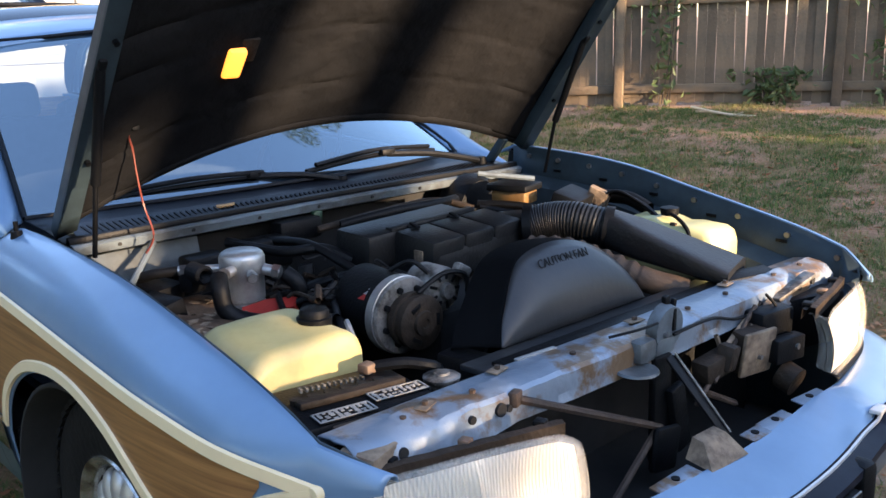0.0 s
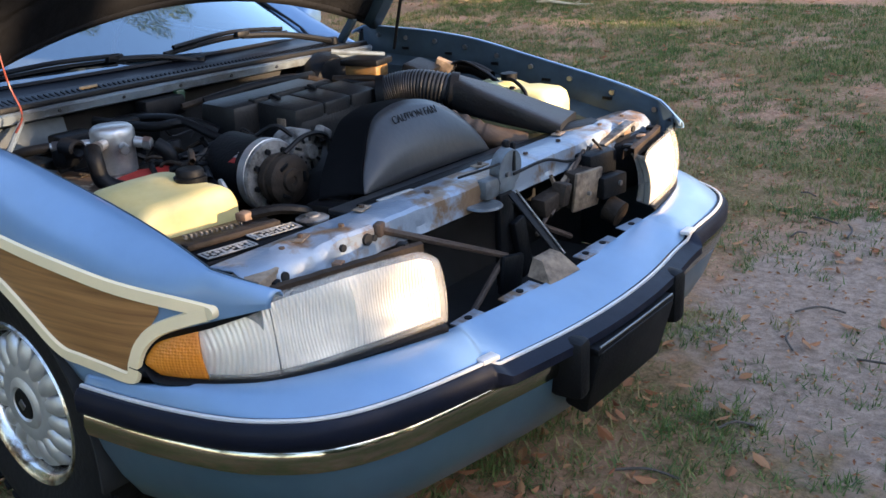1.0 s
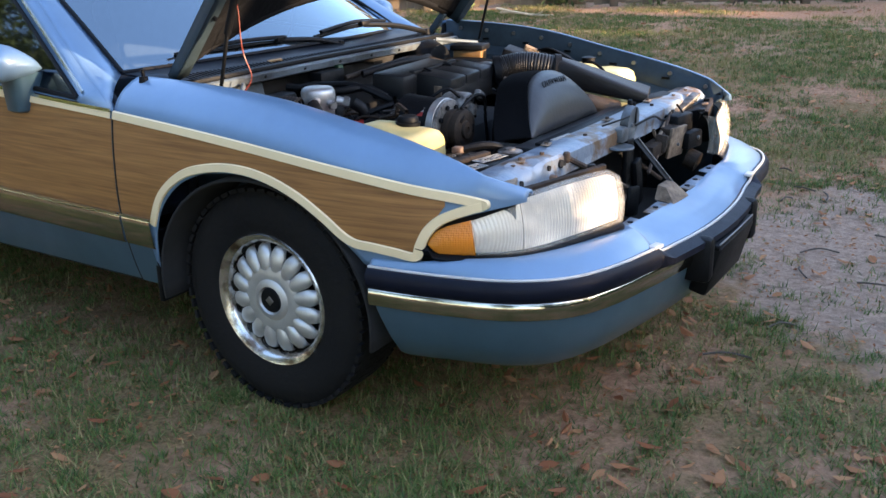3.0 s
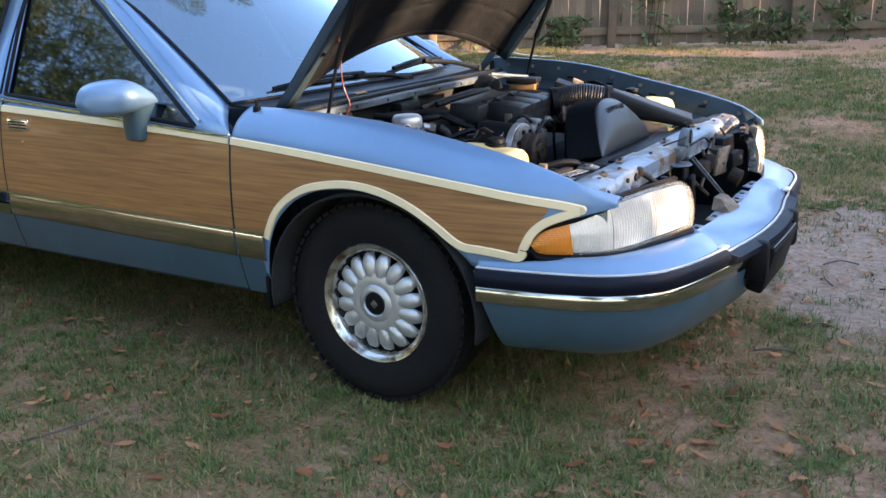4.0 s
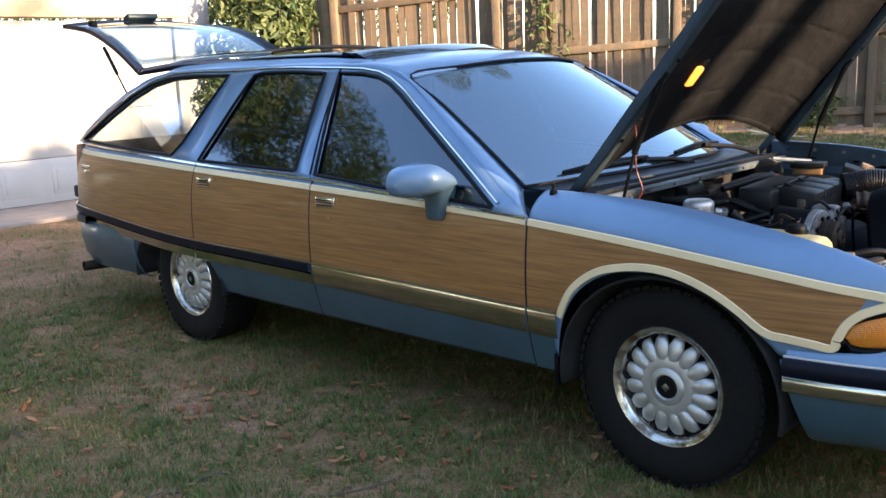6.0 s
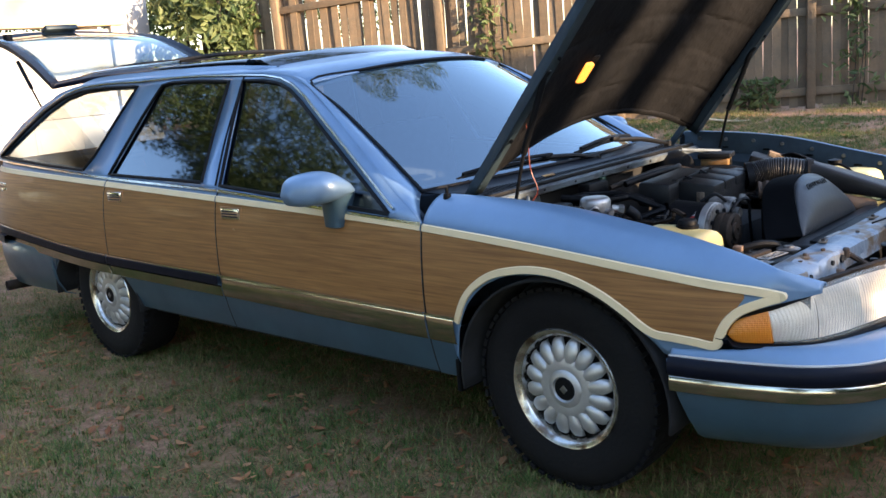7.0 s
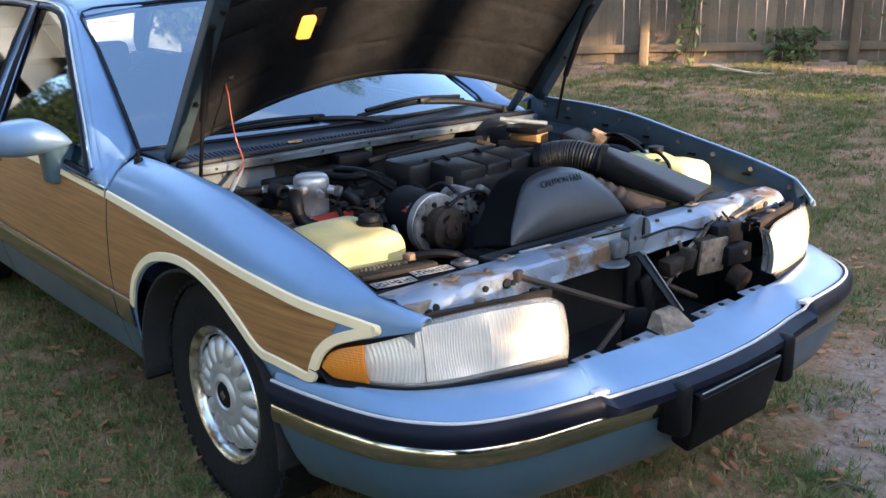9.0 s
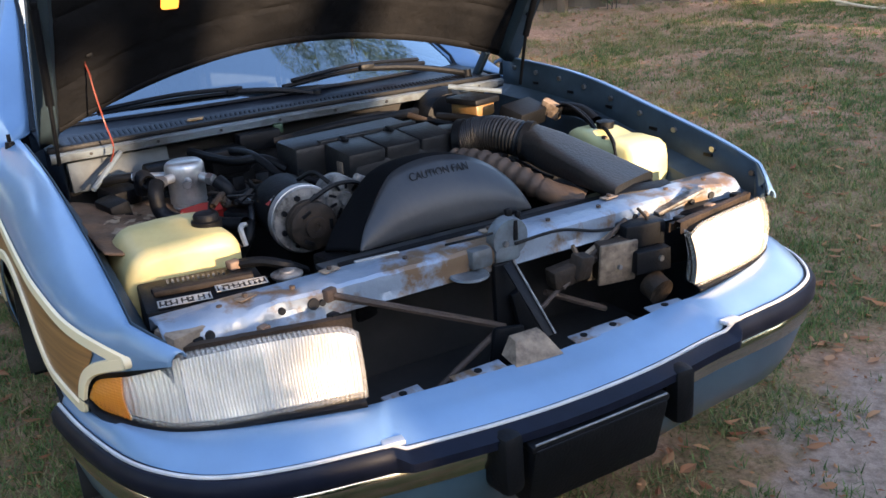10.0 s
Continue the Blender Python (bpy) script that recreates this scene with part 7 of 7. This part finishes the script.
# trees behind the viewer; unseen trunks ahead of the car, added to stripe the low sun
for y, rad in ((1.58, 0.22), (2.15, 0.175), (2.92, 0.25)):
    tree((14.0, y, 0), 9.5 + rad, rad, 3.2, int(y * 10) + 50, 1600, 0.62, sway=0.02)
T0 = tree((6.0, -13.0, 0), 8.5, 0.28, 3.4, 11, 26000, 0.33, 0.07)
for k, (x, y, sc) in enumerate(((-1.5, -14.5, 1.1), (-8.5, -14.0, 1.0), (-15.0, -15.0, 1.15), (13.0, -11.0, 1.1), (-13.4, -9.0, 1.15), (-17.5, -9.5, 1.2), (-17.0, 12.0, 1.0), (3.5, 19.5, 1.1), (12.0, 17.5, 1.2), (-19.5, 8.0, 1.1))):
    copy_thing(T0, Matrix.Translation((x, y, 0)) @ Matrix.Rotation(k * 1.3, 4, "Z") @ Matrix.Diagonal((sc, sc, sc, 1)))
# finer trees mirrored in the side glass
T1 = tree((-13.8, -6.9, 0), 9.7, 0.30, 3.9, 12, 90000, 0.26, 0.05)
for k, (x, y, sc) in enumerate(((-12.2, -10.5, 0.98), (-17.0, -5.0, 1.08), (-8.5, -12.5, 1.0))):
    copy_thing(T1, Matrix.Translation((x, y, 0)) @ Matrix.Rotation(1 + k * 2.1, 4, "Z") @ Matrix.Diagonal((sc, sc, sc, 1)))
# tall tree behind the fence corner; its crown stands in the windshield's reflection
tree((-7.0, 7.6, 0.4), 15.5, 0.26, 3.4, 77, 26000, 0.52, 0.055)


def hedge(a, b, h, depth, seed, n, label):
    r = np.random.RandomState(seed)
    a, b = np.array(a), np.array(b)
    L = np.linalg.norm(b - a)
    lobes = []
    for i in range(int(L / 0.6)):
        p = a + (b - a) * (i + 0.5) / int(L / 0.6)
        for z in np.arange(0.35, h, 0.55):
            lobes.append(((p[0] + r.uniform(-depth, depth) * 0.4, p[1] + r.uniform(-depth, depth) * 0.4, min(z, h - 0.4) + r.uniform(-0.1, 0.1)), r.uniform(0.4, 0.6)))
    ob = leaves(blob_points(r, n, lobes, 0.3), 0.13 if a[0] > 10 else 0.045, seed, LEAF, "hedge")
    return tagged(ob, label, "hedge", kind="stuff")


# the hedges near x = 14 are unseen, added to hold back the low sun
hedge((14.5, -12), (14.5, 14), 2.7, 1.0, 5, 44000, "unseen green hedge added to block the low sun")
hedge((-20, -16), (16, -16), 2.6, 1.2, 6, 40000, "dense green hedge at the yard's edge")
hedge((13.9, -12), (13.9, 1.12), 5.4, 0.9, 15, 42000, "unseen tall evergreen screen added to shade the car")
hedge((13.9, 3.2), (13.9, 15), 4.6, 0.9, 16, 38000, "unseen evergreen screen added to block the low sun")
hedge((-10.5, -3.5), (-10.8, -10.0), 3.4, 1.2, 26, 30000, "tall loose green hedge beside the garage")
# unseen shrub and hanging bough between the trunks, added to mask the sun
r = np.random.RandomState(31)
shrub = thing("shrub", "unseen dark green shrub added to block sun between trunks", "shrub", (14.2, 1.9, 0))
lobes = [((r.uniform(-0.3, 0.3), r.uniform(-0.12, 0.08), 0.3 + 2.95 * k / 13), 0.32) for k in range(14)]
ob = leaves(blob_points(r, 14000, lobes, 0.2), 0.08, 31, LEAF, "foliage")
ob.parent = shrub
part("stem", tube(bmesh.new(), [(0, 0, -0.1), (0.02, 0.02, 1.2), (0, 0, 2.6)], 0.03, 6), BARK, shrub)
bough = thing("bough", "unseen leafy bough added to block sun over the hedge", "bough", (14.1, 1.25, 3.3))
lobes = [((r.uniform(-0.3, 0.3), r.uniform(-0.45, 0.12), 0.42 + 0.2 * k), 0.36) for k in range(11)]
ob = leaves(blob_points(r, 9000, lobes, 0.2), 0.08, 32, LEAF, "foliage")
ob.parent = bough
part("limb", tube(bmesh.new(), [(-0.05, 0.33, 1.6), (0, 0.0, 1.5), (0, -0.4, 1.2)], 0.03, 6), BARK, bough)
# bush in the corner by the garage
r = np.random.RandomState(21)
lobes = [((-9.1 + r.uniform(-0.5, 0.5), 4.1 + r.uniform(-0.5, 0.4), 0.4 + 2.4 * r.uniform()), r.uniform(0.3, 0.5)) for _ in range(16)]
bush = thing("bush", "tall leafy green bush in the fence corner", "bush", (-9.1, 4.1, 0.1))
ob = leaves(blob_points(r, 3800, lobes) - np.array((-9.1, 4.1, 0.1)), 0.075, 21, LEAF2, "foliage")
ob.parent = bush
bm = bmesh.new()
for k in range(5):
    tube(bm, [(0.1 * k - 0.2, 0.0, -0.1), (0.12 * k - 0.25, 0.1 * (k % 3) - 0.1, 1.0), (0.2 * k - 0.4, 0.2 * (k % 2), 2.3)], 0.025, 6)
part("stem", bm, BARK, bush)
# ivy climbing the fence; the last five rows are low weed clumps at its foot
for k, (d, w, h, n) in enumerate(((8.3, 0.35, 1.7, 260), (9.2, 0.25, 0.6, 120), (10.6, 0.5, 1.5, 420), (11.6, 0.8, 0.5, 260), (13.0, 0.5, 1.3, 300), (14.6, 0.8, 0.55, 240), (4.0, 0.4, 1.8, 240), (6.1, 0.3, 1.75, 200), (16.3, 0.6, 1.0, 240), (7.2, 0.6, 0.35, 200), (9.8, 0.7, 0.4, 220), (12.2, 0.7, 0.45, 240), (13.8, 0.6, 0.35, 200), (15.5, 0.8, 0.5, 220))):
    r = np.random.RandomState(60 + k)
    p = FA + FDIR * d + FNRM * 0.10
    c = np.stack([r.normal(0, w * 0.5, n), r.uniform(-0.12, 0.06, n), h * r.uniform(0, 1, n) ** 0.8 + 0.03], 1)
    c[:, 0] *= 0.35 + 0.65 * np.sin(c[:, 2] * 4 + k) ** 2
    vine = thing("vine", "green leafy vines and low weeds along the board fence", "vine", (p.x, p.y, ground_z(p.x, p.y)), "vines on the fence")
    ob = leaves(c, 0.055, 60 + k, LEAF2, "leaves")
    ob.parent = vine
    bm = bmesh.new()
    for j in range(3):
        tube(bm, [(0.05 * j - 0.05, 0.02, -0.05), (0.1 * math.sin(j + k), 0.0, h * 0.45), (0.12 * math.sin(2 * j + k), 0.02, h * 0.95)], 0.006, 5)
    part("stem", bm, BARK, vine)
    vine.rotation_euler = (0, 0, radians(ang))

# grass
rg_ = np.random.RandomState(4)


def grass_field(n, x0, x1, y0, y1, hmin, hmax, seed, thr):
    r = np.random.RandomState(seed)
    verts, k = [], 0
    m = 0
    while k < n and m < n * 12:
        m += 1
        x, y = r.uniform(x0, x1), r.uniform(y0, y1)
        v = Vector((x, y, 0))
        if min(x - x0, x1 - x, y - y0) < r.uniform(0, 1.3) ** 2:
            continue
        den = 0.5 + 0.5 * noise.noise(v * 1.1 + Vector((7, 3, 0))) + 0.35 * noise.noise(v * 5.0)
        e = ((x - 1.6) / 0.95) ** 2 + ((y - 1.55) / 1.35) ** 2 + 1.6 * noise.noise(v * 2.2)
        if e < 0.95 and den < 0.85:
            continue
        if den < thr + 0.25 * r.uniform():
            continue
        z = ground_z(x, y)
        for j in range(r.randint(3, 7)):
            a, h = r.uniform(0, 6.283), r.uniform(hmin, hmax)
            bx, by = x + r.normal(0, 0.018), y + r.normal(0, 0.018)
            lean = r.uniform(0.3, 1.5)
            ca, sa = math.cos(a), math.sin(a)
            w = r.uniform(0.002, 0.0034)
            verts += [(bx - sa * w, by + ca * w, z - 0.003), (bx + sa * w, by - ca * w, z - 0.003), (bx + ca * h * lean, by + sa * h * lean, z + h * max(0.25, 1.1 - 0.55 * lean))]
            k += 1
    return verts


v = grass_field(250000, -5.4, 5.0, -4.4, 3.2, 0.014, 0.05, 1, 0.27) + grass_field(140000, -9.4, 6.6, 2.2, 8.5, 0.03, 0.075, 2, 0.40) + grass_field(14000, -9.0, -3.0, -4.0, 2.5, 0.025, 0.06, 3, 0.35)
gr = sheet("grass", np.array(v), np.arange(len(v)).reshape(-1, 3), BLADE)
tagged(gr, "short sparse half-dry lawn grass", "grass", kind="stuff")
# fallen leaves
r = np.random.RandomState(9)
pts = []
for _ in range(5200):
    x, y = r.uniform(-8, 6), (r.uniform(-3.5, 8.5) if r.uniform() < 0.55 else r.uniform(3.0, 8.5))
    if noise.noise(Vector((x * 0.9, y * 0.9, 5))) < -0.25 and r.uniform() < 0.7:
        continue
    pts.append((x, y, ground_z(x, y) + 0.017))
tagged(fallen(np.array(pts) - np.array((0, 0, 0.008)), 0.028, 9, "fallen_leaves"), "scattered reddish-brown fallen leaves", "leaves", kind="stuff")
pts = []
for _ in range(26000):
    x, y = r.uniform(-5, 4), r.uniform(-3.4, 5.5)
    pts.append((x, y, ground_z(x, y) + 0.006))
tagged(leaves(np.array(pts), 0.011, 10, DEAD, "litter", flat=0.8), "fine dry leaf crumbs and thatch on the soil", "litter", kind="stuff")
# larger leaves in drifts near the car
pts = []
while len(pts) < 1900:
    x, y = r.uniform(-4, 4), r.uniform(-3.6, 2.6)
    if noise.noise(Vector((x * 1.7, y * 1.7, 9))) + 0.5 * noise.noise(Vector((x * 5, y * 5, 2))) < r.uniform(-0.15, 0.55):
        continue
    pts.append((x, y, ground_z(x, y) + 0.02))
tagged(fallen(np.array(pts) - np.array((0, 0, 0.010)), 0.029, 41, "drifted_leaves"), "curled orange-brown leaves in loose drifts", "leaves", kind="stuff")
# dense green tufts
cl = np.random.RandomState(17)
v = []
n_ = 0
while n_ < 32000:
    x, y = cl.uniform(-4.5, 4.5), cl.uniform(-3.4, 7.0)
    e = ((x - 1.6) / 0.95) ** 2 + ((y - 1.55) / 1.35) ** 2 + 1.6 * noise.noise(Vector((x, y, 0)) * 2.2)
    if noise.noise(Vector((x * 1.3, y * 1.3, 3))) + 0.6 * noise.noise(Vector((x * 6, y * 6, 1))) < cl.uniform(-0.45, 0.40) or (e < 0.9 and cl.uniform() < 0.8):
        continue
    n_ += 1
    rad, z = cl.uniform(0.012, 0.035), ground_z(x, y)
    for j in range(14):
        a, h, le = cl.uniform(0, 6.283), cl.uniform(0.018, 0.05), cl.uniform(0.3, 1.5)
        bx, by, w = x + cl.normal(0, rad), y + cl.normal(0, rad), cl.uniform(0.0018, 0.0032)
        ca, sa = math.cos(a), math.sin(a)
        v += [(bx - sa * w, by + ca * w, z - 0.003), (bx + sa * w, by - ca * w, z - 0.003), (bx + ca * h * le, by + sa * h * le, z + h * max(0.25, 1.1 - 0.55 * le))]
TUFT = leaf_material("green_tuft_blade", (0.028, 0.062, 0.008), (0.145, 0.205, 0.042), 0.65)
tagged(sheet("grass_tufts", np.array(v), np.arange(len(v)).reshape(-1, 3), TUFT), "fresh green grass tufts among dry lawn", "grass", kind="stuff")
# twigs and the pale forked stick
r = np.random.RandomState(12)
TWIG = material("grey_twig", (0.09, 0.07, 0.055), 0.9, 0, 0.4, 20)
for k in range(60):
    x, y, a, L = r.uniform(0.7, 3.0) if k < 44 else r.uniform(-3, 2), r.uniform(0.0, 2.9) if k < 44 else r.uniform(-3, -1.2), r.uniform(0, 6.28), r.uniform(0.08, 0.3)
    bm = tube(bmesh.new(), [(0, 0, 0.008), (L * 0.5 * math.cos(a), L * 0.5 * math.sin(a), 0.014 + r.uniform(0, 0.01)), (L * math.cos(a + 0.2), L * math.sin(a + 0.2), 0.008)], 0.004, 5)
    tw = part("twig", bm, TWIG)
    tw.location = (x, y, ground_z(x, y))
    tagged(tw, "thin dry grey twig lying on the ground", "twig", "twigs on the ground")
tw = part("stick", tube(bmesh.new(), [(0, 0, 0.02), (0.25, 0.05, 0.024), (0.5, 0.04, 0.02)], 0.016, 8), TWIG)
tw.location = (1.6, 0.72, ground_z(1.6, 0.72))
tagged(tw, "short dark broken stick on bare sand", "stick")
PALE = material("pale_bare_wood", (0.62, 0.5, 0.32), 0.7, 0, 0.3, 20)
sx, sy = -3.35, 6.55
bm = tube(bmesh.new(), [(0, 0, 0.10), (0.2, 0.05, 0.06), (0.42, 0.10, 0.03), (0.62, 0.2, 0.02)], 0.013, 7)
tube(bm, [(0.02, 0.06, 0.05), (0.2, 0.09, 0.05), (0.38, 0.10, 0.03)], 0.010, 6)
tube(bm, [(0.42, 0.10, 0.03), (0.52, 0.0, 0.05), (0.6, -0.05, 0.08)], 0.008, 6)
st = part("forked_stick", bm, PALE)
st.location = (sx, sy, ground_z(sx, sy))
tagged(st, "pale bare forked stick lying on leaf litter", "stick")
